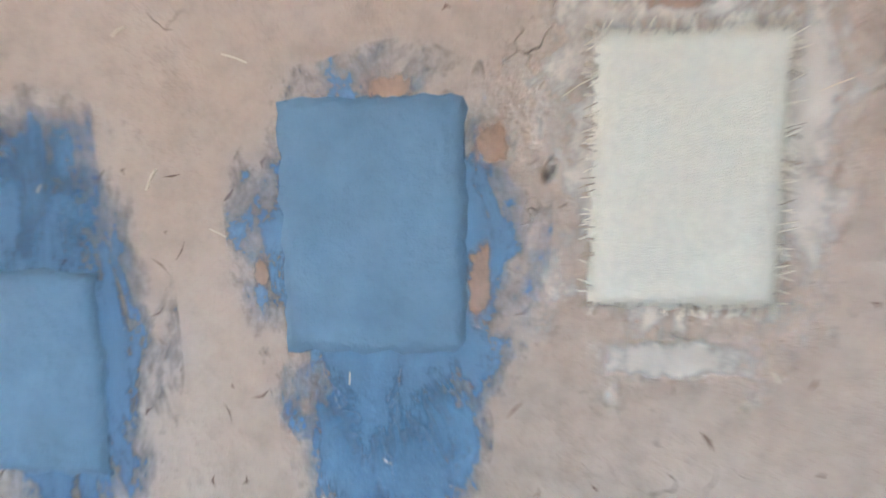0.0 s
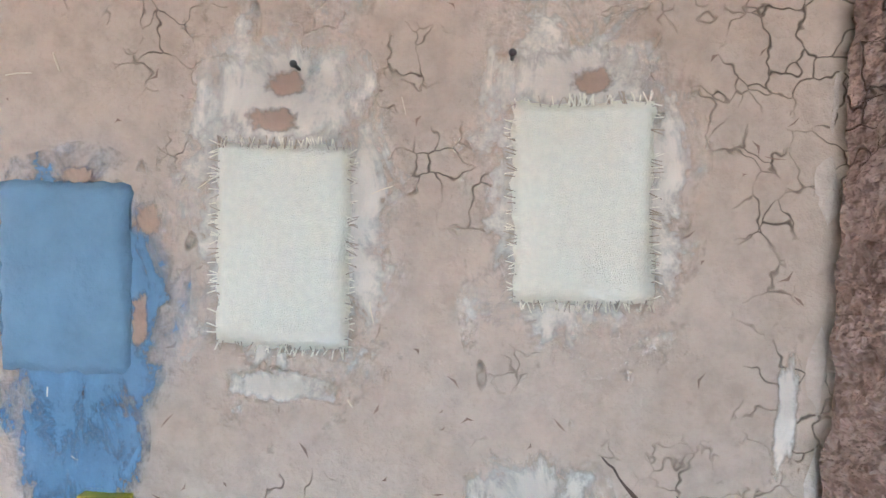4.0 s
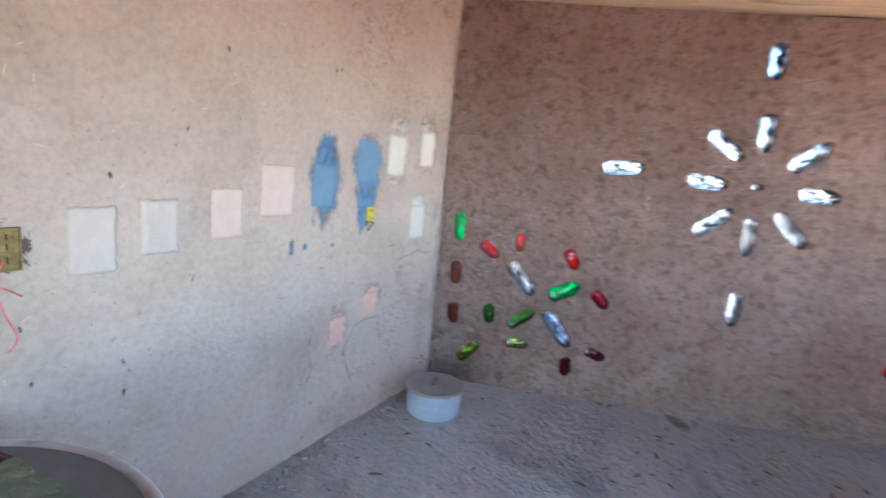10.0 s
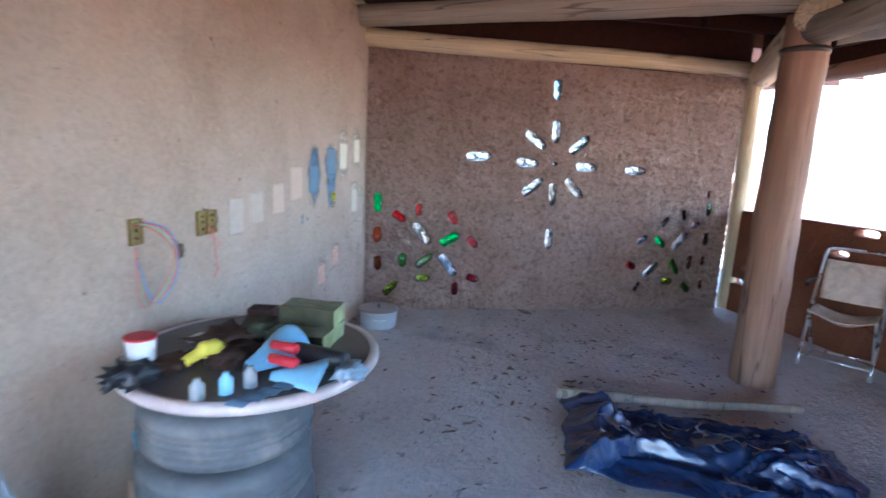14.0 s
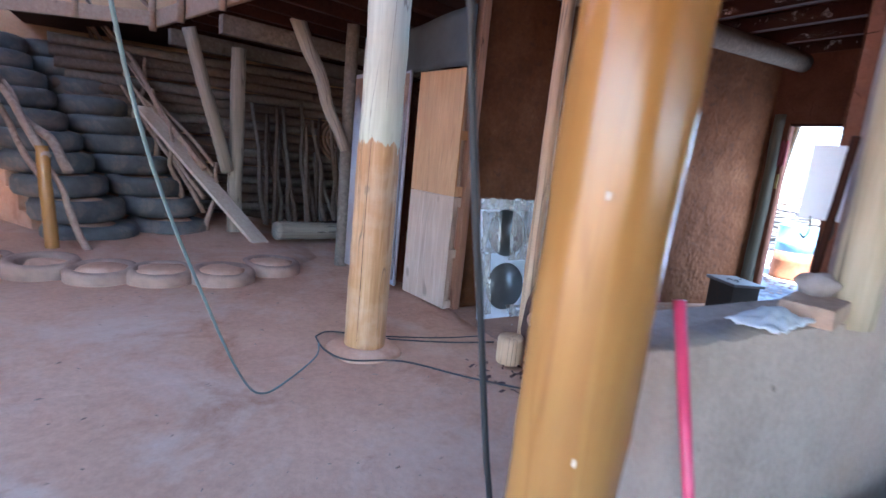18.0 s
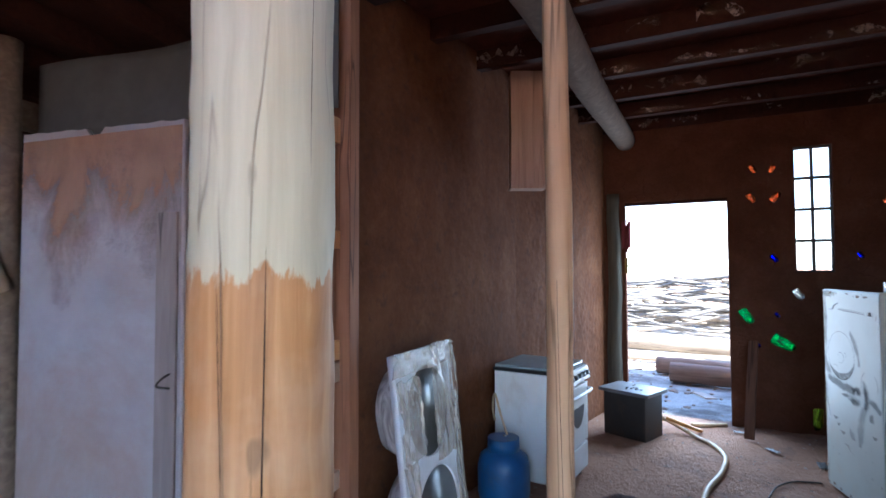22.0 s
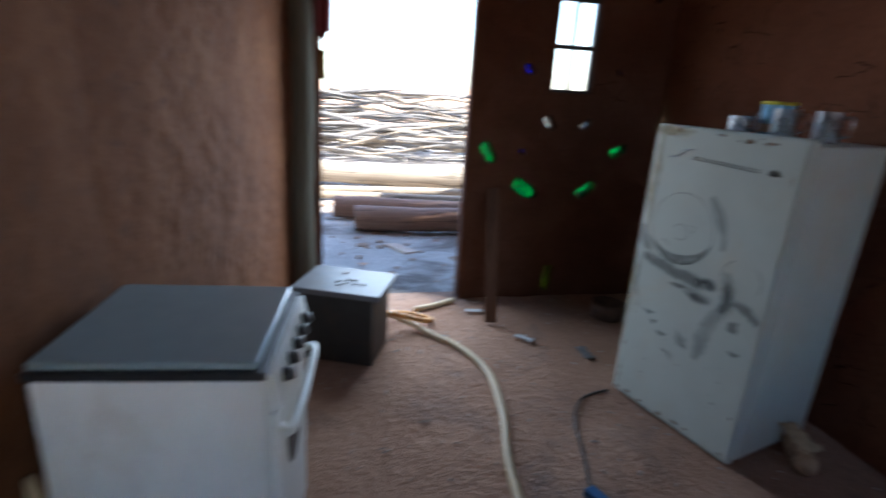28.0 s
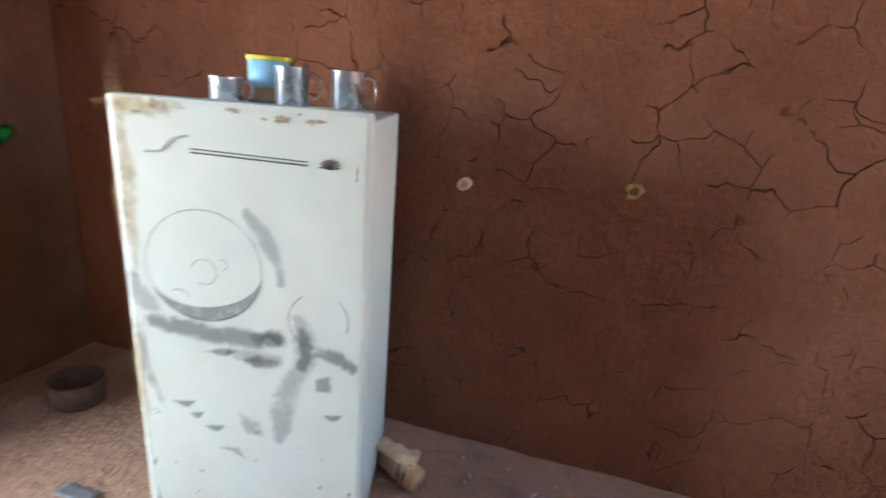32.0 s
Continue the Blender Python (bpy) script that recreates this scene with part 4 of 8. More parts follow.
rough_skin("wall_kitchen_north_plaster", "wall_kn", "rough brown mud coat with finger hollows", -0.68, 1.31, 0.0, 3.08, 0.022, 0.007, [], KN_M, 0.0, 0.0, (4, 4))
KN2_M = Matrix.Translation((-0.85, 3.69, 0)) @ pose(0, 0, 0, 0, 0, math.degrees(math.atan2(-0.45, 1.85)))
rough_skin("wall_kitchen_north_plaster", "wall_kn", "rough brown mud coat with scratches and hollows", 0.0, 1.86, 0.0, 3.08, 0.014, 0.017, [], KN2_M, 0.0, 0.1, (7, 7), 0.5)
rough_skin("wall_kitchen_south_plaster", "wall_k", "uneven red mud coat crossed by drying cracks", -0.86, 3.15, 0.0, 3.08, 0.03, 0.006, [], Matrix.Translation((0, 0.722, 0)) @ pose(0, 0, 0, 0, 0, 180))

# pale plaster bead down the corner of the main room
bm = B()
tube(bm, line((0.684, 0.424, 0.0), (0.684, 0.424, 2.46), 90, 0.02, 3.0), [0.012 * (1.0 + 0.9 * noise.noise(Vector((k * 0.31, 4, 1)))) for k in range(91)], 8, True, 0.5, 3.0)
structure("corner_bead", bm, "halo_bead", "pale crumbling plaster bead in the corner", True)
# ---- ceilings ----
bm = B()
for i in range(38):
    x = -6.9 + i * 0.26
    if i == 11:
        # a short gap, added to drop a sunbeam on the cob wall's log
        box(bm, x, x + 0.245, -5.6, 0.16, 2.97, 3.0)
        box(bm, x, x + 0.245, 0.34, 0.7, 2.97, 3.0)
    else:
        box(bm, x, x + 0.245, -5.6, 0.7, 2.97, 3.0)
for i in range(16):
    s = -6.45 + i * 0.62
    a, b = Vector((s, 0.6)), Vector((s + 2.2, -5.4))
    d = (b - a).normalized()
    m = Matrix.Translation((a.x, a.y, 0)) @ pose(0, 0, 0, 0, 0, math.degrees(math.atan2(d.y, d.x)))
    box(bm, 0, (b - a).length, -0.03, 0.03, 2.82, 2.965, m)
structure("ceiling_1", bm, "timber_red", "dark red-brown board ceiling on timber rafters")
bm = B()
for i in range(16):
    box(bm, -3.5 + i * 0.30, -3.5 + i * 0.30 + 0.27, 0.5, 4.3, 3.09, 3.12)
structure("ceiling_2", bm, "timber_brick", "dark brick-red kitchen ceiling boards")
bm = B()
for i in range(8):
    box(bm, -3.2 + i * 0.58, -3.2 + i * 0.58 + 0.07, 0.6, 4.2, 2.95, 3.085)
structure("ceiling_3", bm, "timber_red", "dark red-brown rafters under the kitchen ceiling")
random.seed(77)
bm = B()
rim = bm.verts.layers.float.new("rim")
for i in range(8):
    x, y = -3.2 + i * 0.58, 0.7
    while y < 4.0:
        n = random.randint(5, 14)
        rows = []
        for k in range(n + 1):
            h = (0.012 + 0.05 * random.random()) * min(1, k, n - k)
            rows.append([bm.verts.new((x - 0.004, y + 0.05 * k, 2.97 + 0.09 * (i % 2) * random.random() + d)) for d in (-0.004, h)])
            for v in rows[-1]:
                v[rim] = 0.4
        for a, b in zip(rows, rows[1:]):
            bm.faces.new((a[0], a[1], b[1], b[0]))
        y += 0.05 * n + random.uniform(0.1, 0.7)
    for k in range(7):
        y, w, l = random.uniform(0.8, 4.0), random.uniform(0.008, 0.03), random.uniform(0.08, 0.3)
        x0 = x + 0.1 + random.uniform(0.0, 0.2)
        q = [bm.verts.new(c) for c in ((x0, y, 3.086), (x0 + l, y + w * 0.4, 3.086), (x0 + l, y + w, 3.086), (x0, y + w * 0.7, 3.086))]
        for v in q:
            v[rim] = 0.4
        bm.faces.new(q)
structure("ceiling_smears", bm, "drip", "pale mortar smears along the ceiling boards and rafters")
bm = B()
box(bm, -3.45, 2.2, 0.45, 4.3, 3.13, 3.2)
prism(bm, [(-7.0, 0.13), (-7.0, -9.0), (4.4, -9.0), (2.75, -3.4), (1.3, 0.13)], 3.01, 3.09)
# unseen west overhang, added to shade the ground outside
box(bm, -10.5, -7.0, -9.0, 0.82, 3.01, 3.09)
box(bm, -7.0, -4.04, 0.13, 0.82, 3.01, 3.09)
box(bm, -4.04, -3.85, 0.31, 0.82, 3.01, 3.09)
box(bm, -3.85, 1.15, 0.13, 0.45, 3.01, 3.09)
box(bm, -3.85, -3.45, 0.45, 0.82, 3.01, 3.09)
structure("roof_1", bm, "timber_red", "flat roof deck over the room and kitchen, with an added unseen overhang")

# unseen wall and low header, added to darken the tops of the walls
bm = B()
box(bm, -6.98, -6.88, -4.2, 0.70, 2.05, 2.97)
box(bm, -6.98, -6.88, -6.9, -4.2, -0.05, 2.97)
structure("wall_west", bm, "wall_k", "plain mud wall with a wide way out, unseen and added to limit light")

# ---- posts and beams ----
MAT["log_bare"] = wood("log_peeled", (0.45, 0.26, 0.13), (0.68, 0.46, 0.27), (12, 12, 0.6), rough=0.6)
log_object("log_post", (-4.05, 3.16, 0.0), (-4.05, 3.16, 3.4), 0.153, 0.14, "log_two_tone", "thick log post, white paint ending raggedly above bare orange wood", "post", 2.0, 0.02, 40, 40, 0.06)
bm = B()
lathe(bm, [(0.29, -0.03), (0.25, 0.0), (0.20, 0.014), (0.15, 0.022)], 32)
crumple(bm, 0.012, 5)
solo("post_footing", bm, "ground", "round earth-covered footing at the foot of a log post", "footing", pose(-4.05, 3.16, 0), True)
log_object("varnished_log_post", (-4.625, 0.51, -0.1), (-4.60, 0.43, 3.3), 0.135, 0.128, "log_orange", "yellow-orange varnished log post at the end of the parapet", "post", 5.0, 0.01, 32)
log_object("opening_post", (-3.455, 0.445, 1.05), (-3.475, 0.445, 2.95), 0.072, 0.065, "log_pale", "pale peeled log post standing on the parapet", "post", 1.0, 0.02)
log_object("round_post", (0.02, -2.84, -0.1), (0.05, -2.86, 2.55), 0.155, 0.135, "log_brown", "round brown wooden post in the middle of the room", "post", 3.0, 0.02, 28)
bm = B()
lathe(bm, [(0.142, 0), (0.146, 0.0), (0.146, 0.035), (0.142, 0.035)], 28)
solo("post_band", bm, "iron", "black iron band round the top of the post", "band", pose(0.045, -2.857, 2.305), True)
log_object("corner_post", (2.19, -3.33, -0.1), (2.13, -3.28, 2.5), 0.085, 0.075, "log_pale", "pale greenish log post at the corner of the room", "post", 8.0)
log_object("header_beam", (2.25, -3.42, 2.46), (-4.5, -6.3, 2.46), 0.10, 0.10, "log_brown", "dark log beam over the wide opening", "beam", 18.0, 0.02)
log_object("window_post", (0.25, -4.13, 0.0), (0.28, -4.12, 2.9), 0.09, 0.085, "log_grey", "grey log post beside the wide opening", "post", 9.0)
log_object("wall_beam", (0.62, 0.68, 2.545), (2.25, -3.55, 2.545), 0.085, 0.08, "log_pale", "pale peeled log beam lying along the bottle wall", "beam", 11.0, 0.02)
log_object("wall_beam", (-3.5, 0.55, 2.80), (0.85, 0.52, 2.78), 0.085, 0.08, "log_pale", "pale peeled log beam lying along the plastered wall", "beam", 12.0, 0.02)
log_object("cross_beam", (0.55, 0.50, 2.68), (0.03, -2.9, 2.66), 0.09, 0.09, "log_grey", "greyish log beam running from the wall to the round post", "beam", 13.0, 0.02)
log_object("cross_beam", (2.2, -3.36, 2.50), (-0.12, -2.84, 2.52), 0.13, 0.125, "log_pale", "thick pale log beam from the corner to the round post", "beam", 14.0, 0.02)
log_object("cross_beam", (0.0, -2.86, 2.44), (-4.6, -3.6, 2.40), 0.10, 0.09, "log_grey", "log beam running on from the round post", "beam", 15.0, 0.02)
log_object("kitchen_beam", (-3.6, 3.02, 2.83), (0.85, 3.04, 2.85), 0.12, 0.10, "slab_brown", "dark heavy log beam under the kitchen ceiling", "beam", 16.0, 0.03)
log_object("thin_pole", (-2.80, 2.83, 0.0), (-2.76, 2.86, 2.80), 0.056, 0.05, "log_bare", "slender peeled pole with a long crack, standing by the cob wall", "post", 17.0, 0.03)
bm = B()
tube(bm, [(0, 0, 0), (0, 0, 0.02), (0, 0, 0.18), (0, 0, 0.2)], [0.095, 0.1, 0.1, 0.092], 24, True, 0.06, 3)
solo("wood_stub", bm, "log_bare", "short sawn log stub standing on the floor", "log", pose(-3.13, 2.57, 0), True)

bm = B()
sheet(bm, 24, 8, lambda u, v: Vector((-0.12 - 1.9 * u, -2.97 - 0.31 * u, (2.40 - 0.02 * u) * (1 - v) + v * (2.33 - 0.36 * u + 0.04 * math.sin(u * 5)))), 0.004)
solo("hung_canvas", bm, "canvas_pale", "pale canvas strip slung under the log beam", "canvas", None, True)

def log_crack(ob, p, q, r, angle, f0, f1, width, seed, name="drying_crack", material="crack_dark", label="dark drying crack"):
    """A long drying crack down a log's face: a thin dark sliver that follows its surface."""
    p, q = Vector(p), Vector(q)
    bm = B()
    inv = ob.matrix_basis.inverted()
    prev = None
    for k in range(41):
        f = f0 + (f1 - f0) * k / 40
        c = p.lerp(q, f)
        rows = []
        for side in (-1, 1):
            w = width * (0.4 + 0.9 * abs(noise.noise(Vector((k * 0.3, seed, 2))))) * min(1.0, 0.15 + 0.2 * min(k, 40 - k))
            a = radians(angle) + 0.14 * noise.noise(Vector((f * 3, seed, 5))) + side * w / r
            rows.append(bm.verts.new(inv @ (c + Vector((math.cos(a), math.sin(a), 0)) * r)))
        if prev:
            bm.faces.new((prev[0], prev[1], rows[1], rows[0]))
        prev = rows
    part(name, bm, material, ob, label)


MAT["crack_dark"] = plain("dark_crack", (0.035, 0.022, 0.015), 1.0)
for ob in [o for o in scene.objects if o.name.startswith(("log_post", "thin_pole", "varnished_log_post"))]:
    if ob.name.startswith("varnished"):
        for angle, z, long, width in ((-116, 0.55, 0.045, 0.010), (-112, 0.31, 0.03, 0.009), (-128, 0.86, 0.02, 0.006), (-140, 1.42, 0.018, 0.006)):
            log_crack(ob, (-4.625, 0.51, -0.1), (-4.60, 0.43, 3.3), 0.1405, angle, (z + 0.1) / 3.4, (z + 0.1 + long) / 3.4, width, z, "chipped_spot", "canvas_pale", "pale spot where the varnish has chipped")
    elif ob.name.startswith("log_post"):
        log_crack(ob, (-4.05, 3.16, 0.0), (-4.05, 3.16, 3.4), 0.161, -134, 0.02, 0.46, 0.0028, 1.0)
        log_crack(ob, (-4.05, 3.16, 0.0), (-4.05, 3.16, 3.4), 0.161, -98, 0.50, 0.95, 0.0016, 2.0)
        log_crack(ob, (-4.05, 3.16, 0.0), (-4.05, 3.16, 3.4), 0.161, -160, 0.30, 0.44, 0.0016, 3.0)
    else:
        log_crack(ob, (-2.80, 2.83, 0.0), (-2.76, 2.86, 2.80), 0.0595, 190, 0.05, 0.75, 0.0018, 4.0)
        log_crack(ob, (-2.80, 2.83, 0.0), (-2.76, 2.86, 2.80), 0.0595, 235, 0.15, 0.55, 0.0012, 5.0)

# ---- cob wall with log ends ----
COB = thing("cordwood_wall", "low unfinished cob wall with round log ends set in it", "wall", pose(-2.95, 1.6, 0))
bm = B()
def cob_at(u, v):
    w = 2 * math.pi * v
    y = 2.72 - 2.02 * u
    top = 0.53 + 0.06 * noise.noise(Vector((u * 6, 1, 0))) + 0.10 * math.exp(-((u - 0.04) / 0.08) ** 2)
    k = Vector((math.cos(w), math.sin(w)))
    e = 0.55
    x = math.copysign(abs(k.x) ** e, k.x) * 0.16
    z = top / 2 + math.copysign(abs(k.y) ** e, k.y) * top / 2
    p = Vector((-2.74 - 0.16 * u + x, y, z - 0.02))
    return p - Vector((-2.95, 1.6, 0))
sheet(bm, 70, 40, cob_at)
bmesh.ops.remove_doubles(bm, verts=bm.verts, dist=1e-4)
bmesh.ops.holes_fill(bm, edges=[e for e in bm.edges if e.is_boundary], sides=200)
for v in bm.verts:
    q = v.co * 5
    v.co += Vector((noise.noise(q), noise.noise(q + Vector((9, 0, 0))), 0.6 * noise.noise(q + Vector((0, 9, 0))))) * 0.045 + Vector((noise.noise(q * 3.7), 0, noise.noise(q * 4.1))) * 0.018
part("cob", bm, "cob", COB, smooth=True)
for i, (y, z, r) in enumerate([(2.60, 0.30, 0.06), (1.62, 0.50, 0.11), (1.45, 0.26, 0.06), (1.22, 0.30, 0.075), (1.0, 0.42, 0.10), (0.92, 0.16, 0.07), (2.0, 0.38, 0.05), (1.75, 0.22, 0.05)]):
    u = (2.72 - y) / 2.02
    x = -2.74 - 0.16 * u
    bm = B()
    tube(bm, [(x - 0.185 + 2.95, y - 1.6, z), (x - 0.175 + 2.95, y - 1.6, z), (x + 0.2 + 2.95, y - 1.6, z)], [r * 0.95, r, r], 20, True, 0.06, i)
    # the second end takes paler wood, its sunlit look put into the colour
    part("log_end", bm, "log_bare" if i == 1 else "ply_dull", COB, "sawn log end" if i == 0 else "", True)

# ---- paint and tile samples on the plastered wall ----
def sample(name, x0, x1, z0, z1, material, label, tilt=0.0, proud=0.008, ragged=0.006, fringe=False):
    bm = B()
    w, h = x1 - x0, z1 - z0
    nx, nz = 14, 18
    def at(u, v):
        x, z = (u - 0.5) * w, (v - 0.5) * h
        e = 0.0
        if u in (0.0, 1.0):
            x += ragged * noise.noise(Vector((z * 60, u * 9, x0)))
        if v in (0.0, 1.0):
            z += ragged * noise.noise(Vector((x * 60, v * 9, x0)))
        edge = min(u, 1 - u, v, 1 - v)
        return Vector((x, -proud * min(1, edge * 12 + 0.35) - 0.0012 * noise.noise(Vector((x * 30, z * 30, 0))), z))
    sheet(bm, nx, nz, at)
    es = [e for e in bm.edges if e.is_boundary]
    ext = bmesh.ops.extrude_edge_only(bm, edges=es)
    for v in [g for g in ext["geom"] if isinstance(g, bmesh.types.BMVert)]:
        v.co.y = 0.004
    ob = solo(name, bm, material, label, "sample", pose((x0 + x1) / 2, 0.42, (z0 + z1) / 2, 0, tilt, 0), True, "colour samples on the plastered wall")
    if fringe:
        random.seed(int(x0 * 1000) + 7)
        for mname, count, reach, y in (("rag_thread", 90, 0.010, -0.004), (material, 110, 0.009, -0.006)):
            bm = B()
            for k in range(count):
                side, f = random.randrange(4), random.uniform(-0.5, 0.5)
                px, pz = ((f * w, h / 2), (f * w, -h / 2), (-w / 2, f * h), (w / 2, f * h))[side]
                dx, dz = ((0, 1), (0, -1), (-1, 0), (1, 0))[side]
                l, bend = random.uniform(0.4, 1.0) * reach, random.uniform(-0.006, 0.006)
                tube(bm, [(px - dx * 0.004, y, pz - dz * 0.004), (px + dx * l + dz * bend, y - 0.001, pz + dz * l + dx * bend)], 0.0007, 4)
            tagged(part("fringe", bm, mname, ob, "frayed threads"), kind="stuff")
    return ob


def smear(name, cx, cz, w, h, material, label, seed, proud=0.003, spike=0.16, taper=0.0):
    """A thin patch brushed on the wall: whole in the middle, broken up towards its rim."""
    bm = B()
    rim = bm.verts.layers.float.new("rim")
    n, rows = 64, (0.0, 0.35, 0.6, 0.8, 1.0, 1.18)
    mid = bm.verts.new((0, -proud, 0))
    mid[rim] = 1.0
    last = None
    for q in rows[1:]:
        ring = []
        for k in range(n):
            a = 2 * math.pi * k / n
            c, s = math.cos(a), math.sin(a)
            x, z = math.copysign(abs(c) ** 0.7, c), math.copysign(abs(s) ** 0.7, s)
            f = q * (1 + spike * noise.noise(Vector((c * 2.2, s * 2.2, seed))))
            v = bm.verts.new((x * f * w / 2 * (1 - taper * max(0.0, -z)), -proud, z * f * h / 2))
            v[rim] = max(0.0, 1.0 - 0.85 * q ** 2)
            ring.append(v)
        for k in range(n):
            bm.faces.new((mid, ring[k], ring[(k + 1) % n]) if last is None else (last[k], ring[k], ring[(k + 1) % n], last[(k + 1) % n]))
        last = ring
    return solo(name, bm, material, label, "paint", pose(cx, 0.42, cz), False)


MAT["rag_thread"] = plain("dirty_thread", (0.30, 0.23, 0.16), 0.95)
smear("paint_smear", -0.395, 1.315, 0.21, 0.42, "blue_deep", "blue paint brushed in ragged streaks on the wall", 1.0, taper=0.45)
smear("paint_smear", -0.090, 1.402, 0.222, 0.315, "blue_wash", "blue paint brushed broadly round a colour sample", 6.0, spike=0.1, taper=0.25)
smear("paint_patch", -0.08, 1.556, 0.05, 0.022, "undercoat", "orange undercoat showing beside the blue paint", 41.0, 0.0042)
smear("paint_patch", -0.012, 1.40, 0.022, 0.07, "undercoat", "orange undercoat showing beside the blue paint", 42.0, 0.0042)
smear("paint_patch", 0.0, 1.51, 0.035, 0.04, "undercoat", "orange undercoat showing beside the blue paint", 44.0, 0.0042)
smear("paint_patch", -0.195, 1.41, 0.014, 0.03, "undercoat", "orange undercoat showing beside the blue paint", 43.0, 0.0042)
smear("paint_drip", -0.125, 1.12, 0.02, 0.13, "blue_deep", "thin run of blue paint below a colour sample", 3.0, 0.0025)
smear("paint_smear", -0.40, 1.475, 0.12, 0.17, "blue_deep", "blue brush strokes above a colour sample", 31.0, 0.0025)
smear("paint_smear", -0.095, 1.245, 0.155, 0.16, "blue_wash", "thin blue brush strokes below a colour sample", 32.0, 0.0022, spike=0.1, taper=0.2)
smear("paint_smear", -0.11, 1.15, 0.10, 0.13, "blue_deep", "blue streaks running down the wall", 33.0, 0.0024, taper=0.5)
smear("paint_dab", -0.593, 1.045, 0.03, 0.075, "blue_deep", "small dab of blue paint on the wall", 2.0, 0.0025, 0.4)
smear("paint_dab", -0.512, 1.04, 0.03, 0.03, "blue_deep", "small dab of blue paint on the wall", 4.0, 0.0025, 0.4)
smear("plaster_patch", 0.15, 1.52, 0.24, 0.40, "halo", "thin halo of pale plaster round a sample", 8.0, 0.002, 0.1)
smear("plaster_patch", 0.45, 1.55, 0.22, 0.36, "halo", "thin halo of pale plaster round a sample", 9.0, 0.002, 0.1)
smear("plaster_patch", 0.15, 1.335, 0.13, 0.035, "halo", "whitish smudge of plaster below a sample", 10.0, 0.0025, 0.2)
smear("plaster_patch", 0.15, 1.64, 0.17, 0.11, "halo", "pale plaster arch above a sample", 16.0, 0.0026, 0.1)
smear("plaster_patch", 0.152, 1.652, 0.055, 0.03, "halo_brown", "brown bare patch in the pale plaster", 17.0, 0.0034, 0.2)
smear("plaster_patch", 0.14, 1.615, 0.07, 0.03, "halo_brown", "brown bare patch in the pale plaster", 18.0, 0.0034, 0.2)
smear("plaster_patch", 0.45, 1.655, 0.14, 0.07, "halo", "pale plaster smudge above a sample", 19.0, 0.0026, 0.1)
smear("plaster_patch", 0.46, 1.652, 0.05, 0.03, "halo_brown", "brown bare patch in the pale plaster", 24.0, 0.0034, 0.2)
smear("plaster_patch", 0.655, 1.33, 0.022, 0.12, "halo", "whitish plaster smear down the corner", 28.0, 0.003, 0.3)
smear("plaster_patch", 0.62, 1.15, 0.025, 0.16, "blue_thin", "faint blue smear beside the corner", 29.0, 0.003, 0.3)
smear("paint_dab", -0.33, 1.03, 0.03, 0.02, "blue_deep", "small dab of blue paint on the wall", 30.0, 0.0025, 0.4)
smear("plaster_patch", 0.41, 1.215, 0.15, 0.12, "halo", "whitish plaster arch above a sample", 12.0, 0.0025, 0.1)
smear("plaster_patch", 0.01, 0.70, 0.16, 0.20, "halo_salmon", "salmon wash of paint round a small sample", 14.0, 0.002, 0.25)
smear("plaster_patch", -0.25, 0.59, 0.15, 0.22, "halo_salmon", "salmon wash of paint round a small sample", 15.0, 0.002, 0.25)
sample("cream_sample", 0.076, 0.220, 1.376, 1.588, "cream", "cream burlap-textured colour sample with frayed edges", 1.0, fringe=True)
sample("cream_sample", 0.386, 0.522, 1.432, 1.630, "cream", "cream burlap-textured colour sample with frayed edges", -1.5, fringe=True)
sample("white_sample", 0.340, 0.475, 1.000, 1.200, "offwhite", "off-white colour sample panel")
sample("blue_sample", -0.176, -0.021, 1.338, 1.549, "blue", "blue painted colour sample panel", 0.5)
sample("blue_sample", -0.482, -0.348, 1.222, 1.411, "blue", "blue painted colour sample panel", 1.5)
sample("pink_sample", -0.765, -0.595, 1.189, 1.404, "pinkish", "pale pinkish colour sample panel")
sample("pink_sample", -0.992, -0.857, 1.117, 1.307, "pinkish", "pale pinkish colour sample panel", -1.0)
sample("grey_sample", -1.252, -1.125, 1.085, 1.272, "greyish", "pale grey colour sample panel", -1.0, 0.014)
sample("grey_sample", -1.470, -1.330, 1.045, 1.255, "greyish", "pale beige-grey colour sample panel", 0.0, 0.012)
sample("salmon_sample", -0.062, 0.060, 0.605, 0.735, "salmon", "small salmon colour sample panel", -3.0)
sample("salmon_sample", -0.325, -0.205, 0.500, 0.650, "salmon", "small salmon colour sample panel", -3.0)

